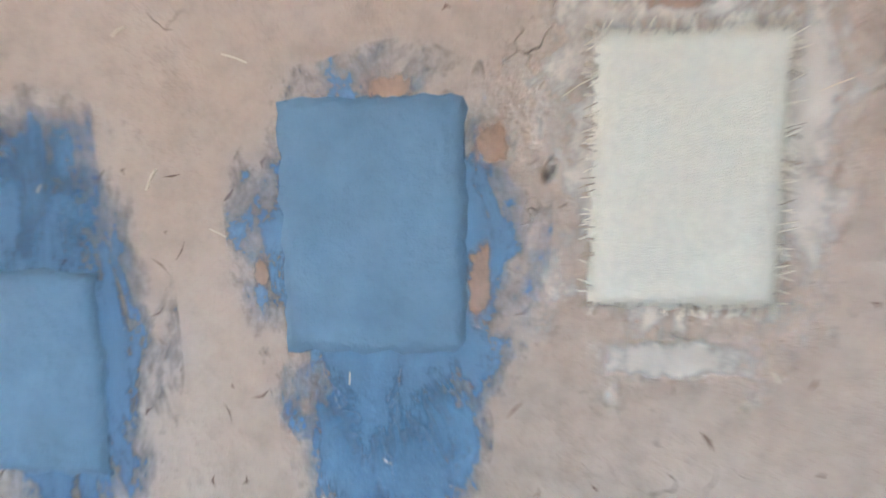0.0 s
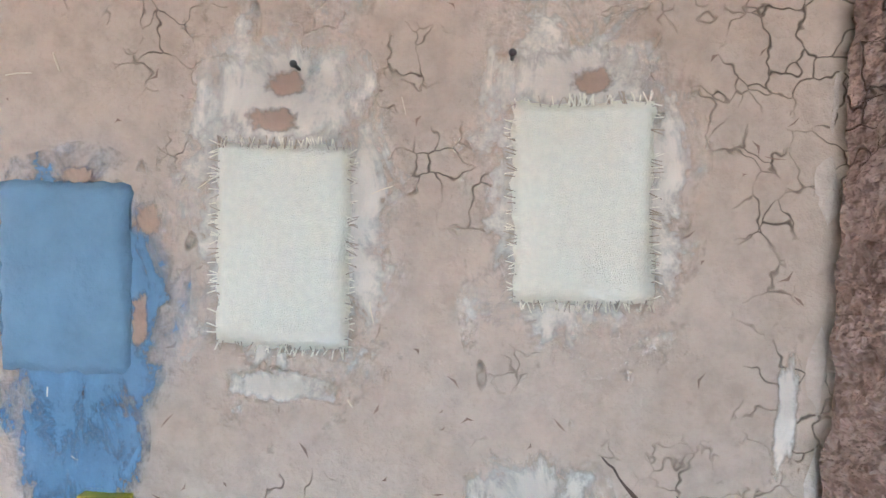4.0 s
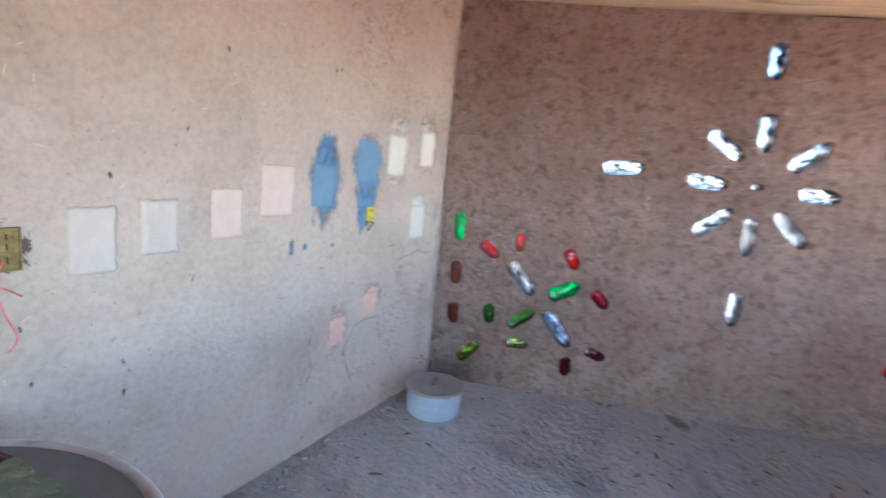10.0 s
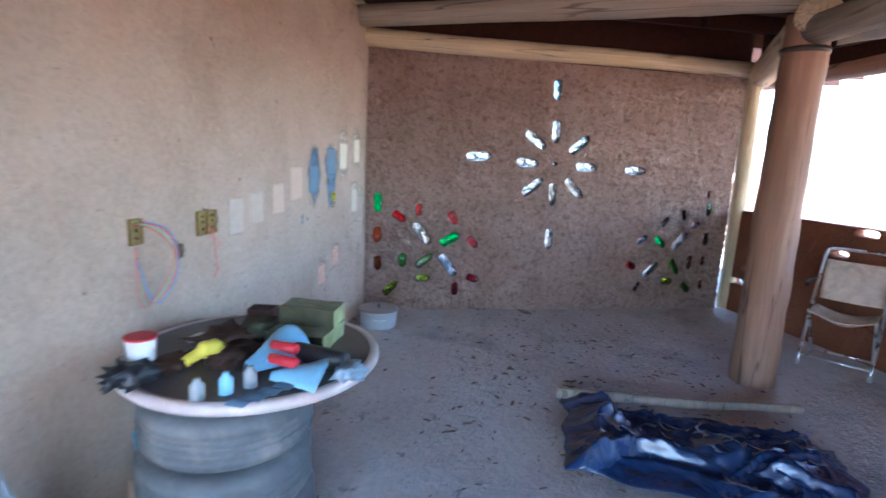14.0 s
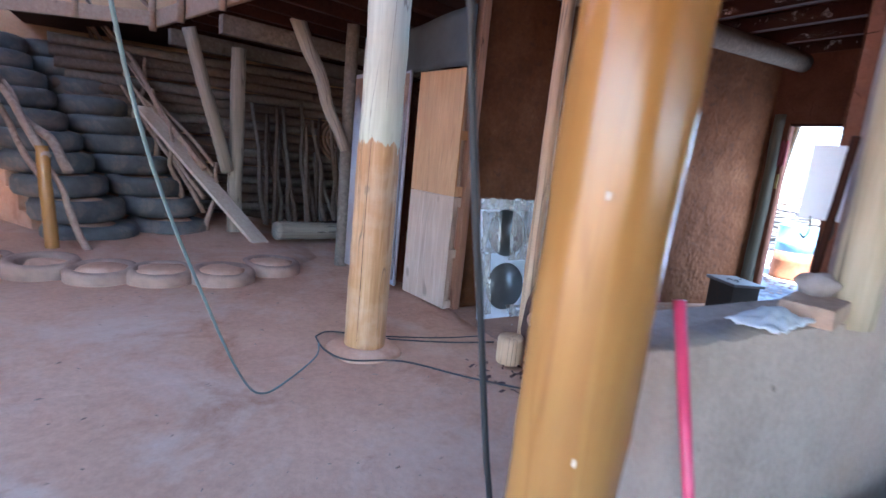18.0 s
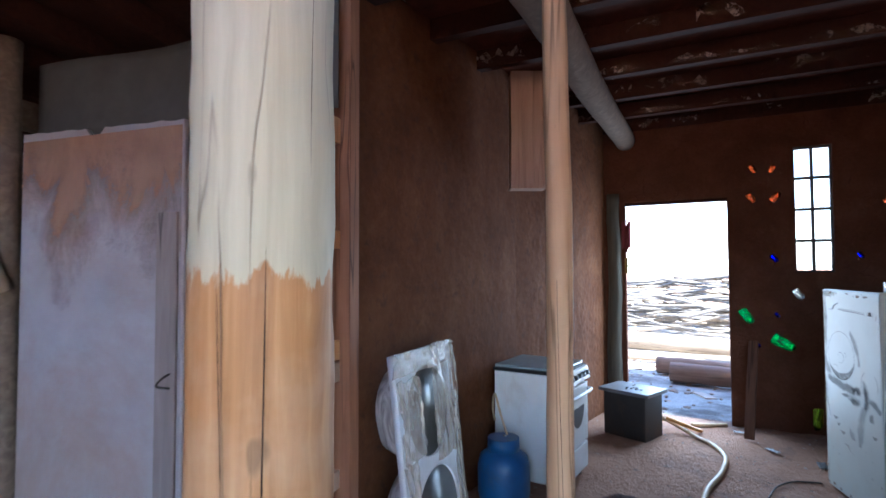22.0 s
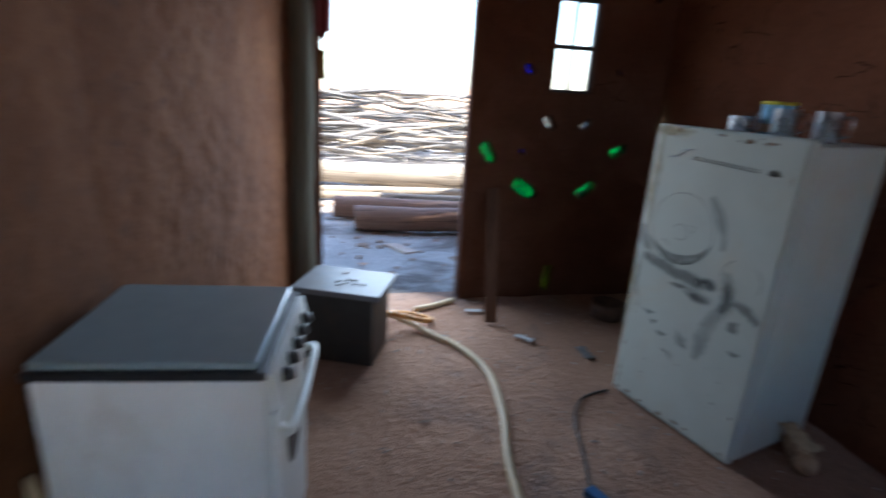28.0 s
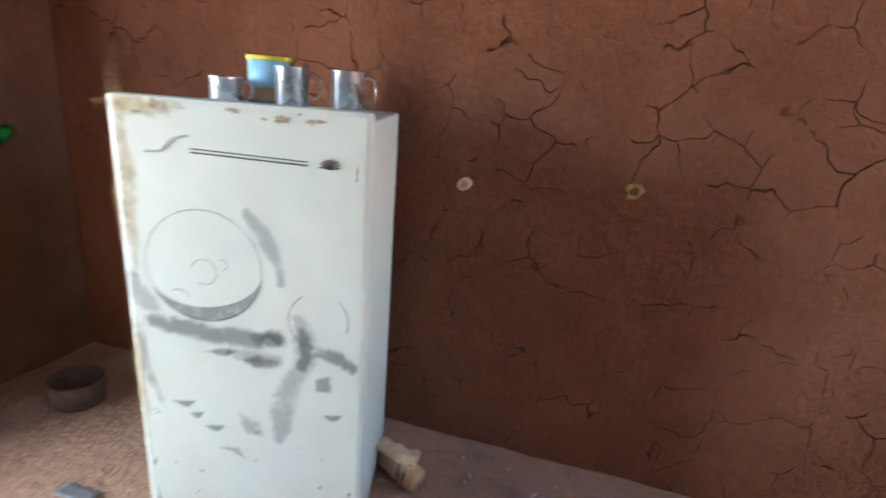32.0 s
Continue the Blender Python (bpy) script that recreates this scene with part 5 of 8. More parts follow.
# long cracks in the plaster near the corner
def wall_crack(pts, width):
    bm = B()
    path = [Vector((x, 0, z)) for x, z in pts]
    fine = []
    for p, q in zip(path, path[1:]):
        for k in range(8):
            c = p.lerp(q, k / 8)
            fine.append(c + Vector((noise.noise(c * 45), 0, noise.noise(c * 45 + Vector((7, 3, 1))))) * 0.014)
    fine.append(path[-1])
    prev = None
    for i, c in enumerate(fine):
        d = (fine[min(i + 1, len(fine) - 1)] - fine[max(i - 1, 0)]).normalized()
        w = width * (0.35 + abs(noise.noise(c * 30))) * min(1, 0.3 + 0.25 * min(i, len(fine) - 1 - i))
        o = Vector((-d.z, 0, d.x)) * w
        pair = (bm.verts.new(c + o + Vector((0, -0.0012, 0))), bm.verts.new(c - o + Vector((0, -0.0012, 0))))
        if prev:
            bm.faces.new((prev[0], prev[1], pair[1], pair[0]))
        prev = pair
    ob = structure("plaster_crack", bm, "dark_hole", "long thin drying crack in the plaster")
    ob.matrix_basis = Matrix.Translation((0, 0.42, 0))


wall_crack([(0.607, 0.891), (0.517, 0.895), (0.438, 0.921), (0.368, 0.895), (0.297, 0.897), (0.24, 0.88)], 0.003)
wall_crack([(0.12, 0.419), (0.101, 0.511), (0.083, 0.572), (0.007, 0.586), (-0.12, 0.569), (-0.194, 0.457), (-0.179, 0.39), (-0.119, 0.246)], 0.0035)
wall_crack([(0.297, 0.897), (0.278, 0.96), (0.238, 1.013)], 0.0025)
wall_crack([(0.324, 0.864), (0.259, 0.808), (0.243, 0.736)], 0.003)
wall_crack([(-0.445, 0.602), (-0.453, 0.506), (-0.43, 0.421), (-0.47, 0.327)], 0.0025)
wall_crack([(0.226, 0.422), (0.21, 0.334), (0.253, 0.256)], 0.0025)
wall_crack([(0.48, 1.28), (0.53, 1.22), (0.49, 1.16), (0.56, 1.13)], 0.003)
wall_crack([(0.56, 1.24), (0.60, 1.16), (0.57, 1.06), (0.61, 0.98)], 0.0025)

# nails above the cream samples
for x, z in ((0.166, 1.664), (0.382, 1.672)):
    bm = B()
    tube(bm, [(0, 0.01, 0), (0, -0.016, 0.002), (0, -0.018, 0.002), (0, -0.02, 0.002)], [0.002, 0.002, 0.004, 0.0035], 8)
    solo("nail", bm, "iron", "rusty nail driven into the wall", "nail", pose(x, 0.42, z), True)


# ---- junction boxes ----
def junction_box(x, z, w, h, label, cells=1, broken=False, material="yellow_mud"):
    t = thing("junction_box", label, "socket box", pose(x, 0.42, z))
    for i in range(cells):
        x0 = -w / 2 + i * w / cells
        x1 = x0 + w / cells - 0.004
        f = 0.004
        z0 = -h / 2 + (0.4 * h if broken else 0.0)
        for k, a in enumerate(((x0, x0 + f, z0, h / 2), (x1 - f, x1, z0 + (0.1 * h if broken else 0), h / 2), (x0 + f, x1 - f, h / 2 - f, h / 2), (x0 + f, x1 - f, z0, z0 + f))):
            bm = B()
            box(bm, a[0], a[1], -0.014, 0.004, a[2], a[3])
            part("side", bm, material, t)
        bm = B()
        box(bm, x0 + f, x1 - f, -0.006, 0.004, z0 + f, h / 2 - f)
        part("back", bm, material, t)
        for dz in ((0.0, 0.36) if broken else (-0.25, 0.05, 0.28)):
            bm = B()
            tube(bm, [(x0 + w / cells * 0.55, -0.0075, dz * h), (x0 + w / cells * 0.5, -0.0065, dz * h)], 0.009, 14)
            part("knockout", bm, "dark_hole", t)
    if broken:
        for k in range(7):
            bm = B()
            blob(bm, (0, 0, 0), (0.013, 0.008, 0.010), 2, 0.7, 3, k * 4.0)
            part("rubble", bm, "stone" if k % 2 else "dark_hole", t, at=pose(-0.024 + 0.008 * k, -0.002, -0.032 - 0.012 * (k % 3)))
    return t


MAT["yellow_mud"] = plain("mud_stained_yellow", (0.24, 0.17, 0.05), 0.8, vary=0.5, scale=45, dirt=(0.10, 0.06, 0.035))
junction_box(-0.052, 1.146, 0.06, 0.115, "broken yellow plastic junction box with rubble, sunk in the wall", 1, True, "yellow")
junction_box(-1.655, 1.146, 0.15, 0.12, "double yellow plastic junction box with loose wires", 2)
smear("rough_cavity", -1.65, 1.146, 0.20, 0.16, "rag_edge", "dark broken plaster round the junction box", 20.0, 0.002, 0.15)
smear("rough_cavity", -1.855, 1.034, 0.075, 0.10, "rag_edge", "round dark hole chipped in the plaster", 21.0, 0.002, 0.2)
smear("rough_cavity", -0.052, 1.146, 0.075, 0.13, "rag_edge", "dark broken plaster round the junction box", 22.0, 0.002, 0.15)


def wire(name, pts, r, material, label, category="wire"):
    bm = B()
    tube(bm, smooth_path(pts), r, 6)
    return solo(name, bm, material, label, category, None, True)


wire("loose_wire", [(-1.63, 0.40, 1.12), (-1.66, 0.37, 1.06), (-1.64, 0.38, 0.98), (-1.61, 0.39, 0.90), (-1.63, 0.40, 0.86)], 0.0022, "wire_red", "thin red wire hanging from a junction box")
wire("loose_wire", [(-1.66, 0.40, 1.13), (-1.72, 0.36, 1.10), (-1.64, 0.36, 1.05), (-1.60, 0.38, 1.02)], 0.0022, "wire_red", "thin red wire hanging from a junction box")
for i, (mname, word, dx) in enumerate((("wire_red", "red", 0.0), ("wire_green", "green", -0.03), ("wire_blue", "blue", 0.02), ("wire_red", "red", -0.05))):
    wire("loose_wire", [(-2.10 + dx, 0.42, 1.20), (-2.02 + dx, 0.36, 1.16), (-1.96 + dx * 0.3, 0.35, 1.05), (-1.99 + dx, 0.36, 0.92), (-2.08 + dx, 0.39, 0.84), (-2.14, 0.40, 0.95 + 0.05 * i)], 0.0028, mname, "looped " + word + " electric wire hanging from the wall")
junction_box(-2.12, 1.16, 0.07, 0.11, "yellow plastic junction box with coloured wires")

# ---- pot ----
POT = thing("cooking_pot", "dented aluminium cooking pot with a lid, on the floor", "pot", pose(0.315, 0.13, 0.0, 0, 0, 20))
bm = B()
lathe(bm, [(0.0, 0.0), (0.14, 0.0), (0.155, 0.014), (0.162, 0.08), (0.165, 0.15), (0.172, 0.156), (0.166, 0.160), (0.158, 0.15)], 40)
part("body", bm, "pot_alu", POT, smooth=True)
bm = B()
lathe(bm, [(0.176, 0.161), (0.176, 0.168), (0.152, 0.174), (0.142, 0.169), (0.06, 0.177), (0.0, 0.179)], 40)
part("lid", bm, "pot_lid", POT, "flat dull lid", True)
bm = B()
tube(bm, smooth_path([(-0.03, 0, 0.178), (-0.025, 0, 0.199), (0.025, 0, 0.199), (0.03, 0, 0.178)]), 0.005, 8)
part("lid_handle", bm, "iron", POT, smooth=True)
for s in (1, -1):
    bm = B()
    tube(bm, smooth_path([(s * 0.16, -0.045, 0.10), (s * 0.195, -0.035, 0.105), (s * 0.195, 0.035, 0.105), (s * 0.16, 0.045, 0.10)]), 0.006, 8)
    part("handle", bm, "pot_alu", POT, smooth=True)


# ---- tyres ----
def tyre_mesh(outer=0.31, width=0.2, inner=0.19, tread=True):
    bm = B()
    w = width / 2
    prof = [(inner, -w * 0.7), (inner + 0.02, -w * 0.85), (outer * 0.8, -w), (outer * 0.95, -w * 0.88), (outer, -w * 0.62)]
    if tread:
        for k in (-0.36, -0.08, 0.2):
            prof += [(outer, w * k - 0.006), (outer - 0.010, w * k - 0.004), (outer - 0.010, w * k + 0.012), (outer, w * k + 0.014)]
    prof += [(outer, w * 0.62), (outer * 0.95, w * 0.88), (outer * 0.8, w), (inner + 0.02, w * 0.85), (inner, w * 0.7)]
    seg = 48
    rings = [[bm.verts.new((r * math.cos(2 * math.pi * k / seg), r * math.sin(2 * math.pi * k / seg), z + w)) for k in range(seg)] for r, z in prof]
    for a, b in zip(rings, rings[1:] + rings[:1]):
        for k in range(seg):
            bm.faces.new((a[k], a[(k + 1) % seg], b[(k + 1) % seg], b[k]))
    return bm


TABLE_C = Vector((-2.08, -0.10))
TYRE_C = Vector((-2.27, -0.10))
SHIFT_X, SHIFT_Y = -0.02, 0.015
t0 = solo("car_tyre", tyre_mesh(0.322, 0.21), "rubber", "dusty black car tyre stacked under the table top", "tyre", pose(TYRE_C.x, TYRE_C.y, 0.0), True, "tyres under the round table")
for i in (1, 2):
    ob = copy_thing(t0, pose(TYRE_C.x + 0.012 * (-1) ** i, TYRE_C.y + 0.008, 0.21 * i, 0, 0, 40 * i))
bm = B()
lathe(bm, [(0.0, 0.0), (0.28, 0.0), (0.285, 0.025), (0.0, 0.025)], 40)
solo("spool_core", bm, "rubber", "dark disc between the tyres and the table top", "disc", pose(TYRE_C.x, TYRE_C.y, 0.63), True)
TOP_Z = 0.695
TBL = thing("round_table_top", "round blue-grey table top with a worn pale rim, on tyres", "table top", pose(TABLE_C.x, TABLE_C.y, 0.655, 0, 0, 15))
bm = B()
lathe(bm, [(0.0, 0.0), (0.49, 0.0), (0.50, 0.01), (0.50, 0.032), (0.49, 0.04), (0.0, 0.04)], 64)
part("disc", bm, "grey_disc", TBL, smooth=False)
bm = B()
pts = [(0.492 * math.cos(2 * math.pi * k / 64), 0.492 * math.sin(2 * math.pi * k / 64), 0.022) for k in range(65)]
tube(bm, pts, 0.024, 10, False)
part("rim", bm, "rim", TBL, "worn pale rim", True)

# things on the table
def foam_block(x, y, z, w, d, h, rot):
    t = thing("foam_block", "yellow-green crumbly foam block, side coloured as lit, dark crust as shaded", "block", pose(x + SHIFT_X, y + SHIFT_Y, z, 0, 0, rot), "foam blocks on the table")
    bm = B()
    box(bm, -w / 2, w / 2, -d / 2, d / 2, 0.0, h)
    bmesh.ops.subdivide_edges(bm, edges=list(bm.edges), cuts=9, use_grid_fill=True)
    crumple(bm, 0.005, 18, x)
    bm.faces.ensure_lookup_table()
    bm.normal_update()
    # window light put into the colour: pale south side, mid top, dark elsewhere
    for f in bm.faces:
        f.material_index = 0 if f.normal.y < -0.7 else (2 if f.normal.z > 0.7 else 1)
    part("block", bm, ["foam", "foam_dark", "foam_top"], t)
    return t


foam_block(-1.905, -0.27, TOP_Z, 0.26, 0.255, 0.072, 2)
foam_block(-1.855, -0.275, TOP_Z + 0.076, 0.14, 0.25, 0.08, 4)
for i, (x, y, sx, sy, sz, mname, label) in enumerate([
        (-2.10, 0.03, 0.13, 0.11, 0.040, "bark_brown", "heap of crumbling brown bark on the table"),
        (-2.22, -0.10, 0.12, 0.08, 0.030, "bark_brown", "flat brown scrap of bark on the table"),
        (-1.98, -0.05, 0.09, 0.06, 0.050, "foam_dark", "dark lump of mossy foam on the table"),
        (-2.50, 0.13, 0.09, 0.08, 0.040, "black", "black crumpled bag on the table"),
        (-2.35, 0.08, 0.09, 0.06, 0.025, "bark_brown", "brown scrap of cloth on the table"),
        (-2.06, 0.19, 0.05, 0.03, 0.010, "white_plastic", "scrap of white plastic on the table"),
        (-2.23, -0.58, 0.07, 0.055, 0.030, "foil_blue", "crumpled silvery blue foil on the table rim")]):
    bm = B()
    blob(bm, (0, 0, sz * 0.9), (sx, sy, sz), 3, 0.9, 3.4, i * 3.0)
    for v in bm.verts:
        v.co.z = max(v.co.z, 0.001)
    solo("table_scrap", bm, mname, label, "scrap", pose(x, y, TOP_Z), True)
bm = B()
box(bm, -0.05, 0.05, -0.06, 0.06, 0.0, 0.012)
for a in ((-0.05, -0.042, -0.06, 0.06), (0.042, 0.05, -0.06, 0.06), (-0.042, 0.042, -0.06, -0.052), (-0.042, 0.042, 0.052, 0.06)):
    box(bm, a[0], a[1], a[2], a[3], 0.012, 0.10)
crumple(bm, 0.008, 9)
solo("small_carton", bm, "bark_brown", "small dark brown open carton on the table", "box", pose(-1.84, 0.0, TOP_Z + 0.004, 0, 0, 12))
bm = B()
tube(bm, [(-2.13, -0.285, 0.735), (-2.14, -0.33, 0.738), (-2.17, -0.45, 0.736), (-2.18, -0.54, 0.732)], [0.030, 0.038, 0.040, 0.034], 14, True, 0.25, 4)
solo("plastic_roll", bm, "black", "rolled-up crumpled black plastic on the table", "roll", None, True)
bm = B()
tube(bm, smooth_path([(-2.34, 0.04, 0.72), (-2.29, 0.0, 0.75), (-2.25, -0.03, 0.755), (-2.21, -0.03, 0.73)]), [0.022] * 6 + [0.036] * 7 + [0.03] * 6, 12, True, 0.25, 3)
solo("yellow_glove", bm, "yellow", "crumpled bright yellow rubber glove on the table", "glove", None, True)
# light blue folded plastic with red tubes
FAN = thing("plastic_fan", "light blue folded plastic fan with two red tubes, on the table", "toy", pose(-2.30, -0.27, TOP_Z))
for bx, by, ang, length, half, lift in ((-0.06, 0.07, -12, 0.30, 26, 0.11), (-0.05, -0.02, -70, 0.23, 34, 0.06)):
    bm = B()
    sheet(bm, 14, 12, lambda u, v: Vector((bx + length * (0.12 + 0.88 * u) * math.cos(radians(ang + half * (2 * v - 1))), by + length * (0.12 + 0.88 * u) * math.sin(radians(ang + half * (2 * v - 1))), 0.012 + lift * (1 - (2 * v - 1) ** 2) * (0.4 + 0.6 * u))), 0.003)
    part("wing", bm, "skyblue", FAN, smooth=True)
for p, q in (((0.09, 0.02, 0.085), (0.07, -0.09, 0.085)), ((0.0, -0.02, 0.07), (-0.01, -0.13, 0.065))):
    bm = B()
    d = Vector(q) - Vector(p)
    lathe(bm, [(0.013, 0.0), (0.018, 0.0), (0.021, d.length), (0.017, d.length), (0.013, 0.01)], 18, Matrix.Translation(p) @ d.to_track_quat("Z", "Y").to_matrix().to_4x4())
    part("tube", bm, "red", FAN, "hollow red tube", True)
CUP = thing("plastic_tub", "white plastic tub with a red rim, standing on the table", "tub", pose(-2.40, 0.17, TOP_Z))
bm = B()
lathe(bm, [(0.0, 0.0), (0.044, 0.0), (0.054, 0.135), (0.050, 0.135), (0.041, 0.006), (0.0, 0.006)], 28)
part("body", bm, "white_plastic", CUP, smooth=True)
bm = B()
lathe(bm, [(0.048, 0.13), (0.056, 0.13), (0.056, 0.137), (0.048, 0.137)], 28)
part("rim", bm, "red", CUP, smooth=True)
for x, y, mname, label in ((-2.54, -0.16, "grey_pipe", "small grey plastic bottle standing on the table"), (-2.47, -0.22, "skyblue", "small blue plastic bottle standing on the table"), (-2.40, -0.27, "grey_pipe", "small grey plastic bottle standing on the table")):
    bm = B()
    lathe(bm, [(0.0, 0.0), (0.024, 0.0), (0.025, 0.05), (0.012, 0.065), (0.012, 0.075), (0.0, 0.075)], 16)
    solo("small_bottle", bm, mname, label, "bottle", pose(x, y, TOP_Z), True)
bm = B()
sheet(bm, 18, 10, lambda u, v: Vector((-2.56 + 0.24 * u, -0.27 - 0.12 * u - 0.07 * v, TOP_Z + 0.006 + 0.012 * abs(math.sin(u * 14)))), 0.002)
solo("folded_cloth", bm, "blue", "folded blue cloth lying on the table", "cloth")

# ---- black plastic sheet and stick on the floor ----
bm = B()
def crease(x, y, z):
    return max(0.0, 1 - 2.6 * abs(noise.noise(Vector((x, y, z))))) ** 2
def tarp_at(u, v):
    p = Vector((-0.70, -1.47)).lerp(Vector((-0.95, -2.93)), u).lerp(Vector((-1.55, -1.45)).lerp(Vector((-1.65, -2.85)), u), v)
    w = u + 0.25 * noise.noise(Vector((u * 3, v * 3, 9)))
    h = 0.02 + 0.09 * crease(w * 2.6, v * 1.6, 1) + 0.035 * crease(w * 7, v * 6, 2) + 0.014 * crease(u * 17, v * 15, 3) + 0.05 * math.exp(-((u - 0.05) / 0.12) ** 2)
    edge = min(u, 1 - u, v, 1 - v)
    return Vector((p.x + 0.07 * noise.noise(Vector((u * 5, v * 4, 8))), p.y + 0.06 * noise.noise(Vector((u * 6, v * 5, 11))), 0.012 + h * min(1, edge * 7 + 0.12)))
sheet(bm, 110, 80, tarp_at, 0.002)
solo("plastic_sheet", bm, "tarp", "crumpled shiny black plastic sheet on the floor", "plastic sheet", None, True)
bm = B()
tube(bm, smooth_path([(-0.80, -1.42, 0.09), (-0.74, -1.8, 0.085), (-0.68, -2.2, 0.07), (-0.62, -2.45, 0.06), (-0.58, -2.6, 0.06), (-0.50, -2.95, 0.05)], 5), [0.034] * 6 + [0.03] * 10 + [0.026] * 10, 12, True, 0.2, 4)
solo("wooden_stick", bm, "log_grey", "crooked grey wooden stick lying on the plastic sheet", "stick", None, True)


# ---- chairs ----
def folding_chair(m, label, canvas=True):
    t = thing("folding_chair", label, "chair", m, "chairs by the low wall")
    for s in (-1, 1):
        bm = B()
        tube(bm, smooth_path([(s * 0.22, 0.20, 0.012), (s * 0.22, -0.02, 0.40), (s * 0.22, -0.16, 0.62), (s * 0.21, -0.22, 0.80), (s * 0.17, -0.235, 0.84), (0.0, -0.24, 0.845)], 4), 0.012, 8)
        part("frame_tube", bm, "steel", t, smooth=True)
        bm = B()
        tube(bm, [(s * 0.20, -0.24, 0.012), (s * 0.20, 0.18, 0.42)], 0.012, 8)
        part("leg", bm, "steel", t, smooth=True)
        bm = B()
        tube(bm, smooth_path([(s * 0.24, -0.15, 0.60), (s * 0.25, 0.0, 0.61), (s * 0.25, 0.15, 0.60)], 4), 0.014, 8)
        part("armrest", bm, "black", t, smooth=True)
    bm = B()
    tube(bm, [(-0.2, -0.2, 0.05), (0.2, -0.2, 0.05)], 0.008, 8)
    tube(bm, [(-0.21, 0.16, 0.08), (0.21, 0.16, 0.08)], 0.008, 8)
    part("stretcher", bm, "steel", t, smooth=True)
    bm = B()
    if canvas:
        sheet(bm, 14, 14, lambda u, v: Vector((-0.20 + 0.40 * u, -0.20 - 0.03 * v + 0.03 * math.sin(math.pi * u), 0.46 + 0.30 * v)), 0.006)
    else:
        sheet(bm, 14, 8, lambda u, v: Vector((-0.20 + 0.40 * u, -0.21 - 0.03 * v + 0.03 * math.sin(math.pi * u), 0.62 + 0.15 * v)), 0.006)
    part("backrest", bm, "canvas", t, "stained cloth backrest", True)
    bm = B()
    sheet(bm, 14, 14, lambda u, v: Vector((-0.20 + 0.40 * u, -0.14 + 0.34 * v, 0.42 - 0.09 * math.sin(math.pi * u) * math.sin(math.pi * (0.15 + 0.7 * v)))), 0.006)
    part("seat", bm, "canvas" if canvas else "white_plastic", t, smooth=True)
    return t


folding_chair(pose(0.53, -3.65, 0.0, 0, 0, 56) @ Matrix.Diagonal((1.05, 1.0, 1.1, 1)), "folding metal chair with a stained sagging canvas seat")
folding_chair(pose(-0.14, -4.02, 0.0, 0, 0, 50), "folding metal chair with a pale seat", False)

# ---- things along the parapet ----
bm = B()
tube(bm, [(-4.42, 0.405, 1.2), (-4.28, 0.20, 0.01)], 0.014, 12)
solo("broom_handle", bm, "pink_red", "shiny pink-red plastic broom handle leaning on the parapet", "broom handle", None, True)
bm = B()
lathe(bm, [(0.0, 0.0), (0.13, 0.0), (0.18, 0.11), (0.19, 0.115), (0.185, 0.12), (0.17, 0.11), (0.125, 0.01), (0.0, 0.01)], 36)
solo("plastic_basin", bm, "pink_red", "red plastic basin on the floor", "basin", pose(-4.02, 0.20, 0.12), True)
bm = B()
box(bm, -0.13, 0.13, -0.12, 0.12, 0.0, 0.118, None, 0.01)
solo("basin_block", bm, "brick", "clay block under the red basin", "block", pose(-4.02, 0.20, 0.0))
bm = B()
blob(bm, (0, 0, 0.19), (0.17, 0.15, 0.20), 4, 0.6, 2.0, 3.0)
for v in bm.verts:
    v.co.z = max(v.co.z, 0.0)
solo("plastic_bag", bm, "film", "crumpled pale grey plastic bag on the floor", "bag", pose(-3.74, 0.20, 0.0), True)
CAN = thing("cut_canister", "white and orange plastic canister with its top cut open", "canister", pose(-3.44, 0.22, 0.0, 0, 0, -38))
bm = B()
for a in ((-0.13, 0.13, -0.10, -0.092), (-0.13, 0.13, 0.092, 0.10), (-0.13, -0.122, -0.092, 0.092), (0.122, 0.13, -0.092, 0.092)):
    box(bm, a[0], a[1], a[2], a[3], 0.0, 0.38)
box(bm, -0.122, 0.122, -0.092, 0.092, 0.0, 0.01)
part("shell", bm, "sack_white", CAN)
bm = B()
box(bm, -0.128, -0.06, -0.103, -0.1005, 0.12, 0.22)
part("label_print", bm, "orange", CAN, "orange printed label")
bm = B()
box(bm, -0.133, -0.1305, -0.095, 0.03, 0.02, 0.365)
part("label_print", bm, "orange", CAN)
bm = B()
box(bm, -0.1335, -0.131, 0.034, 0.095, 0.02, 0.36)
part("label_print", bm, "red", CAN)
bm = B()
box(bm, 0.0, 0.10, -0.103, -0.1005, 0.27, 0.31)
part("print_bar", bm, "red", CAN)
bm = B()
box(bm, 0.0, 0.09, -0.103, -0.1005, 0.16, 0.20)
part("print_bar", bm, "red", CAN)
bm = B()
box(bm, 0.0, 0.08, -0.103, -0.1005, 0.10, 0.12)
part("print_bar", bm, "red", CAN)
bm = B()
for a in ((-0.134, 0.134, -0.104, -0.09), (-0.134, 0.134, 0.09, 0.104), (-0.134, -0.12, -0.09, 0.09), (0.12, 0.134, -0.09, 0.09)):
    box(bm, a[0], a[1], a[2], a[3], 0.375, 0.387)
part("rim", bm, "skyblue", CAN, "pale blue cut edge")
SACK = thing("woven_sack", "white woven plastic sack with red print, tied at the neck", "sack", pose(-3.14, 0.14, 0.0, 0, 0, 10))
bm = B()
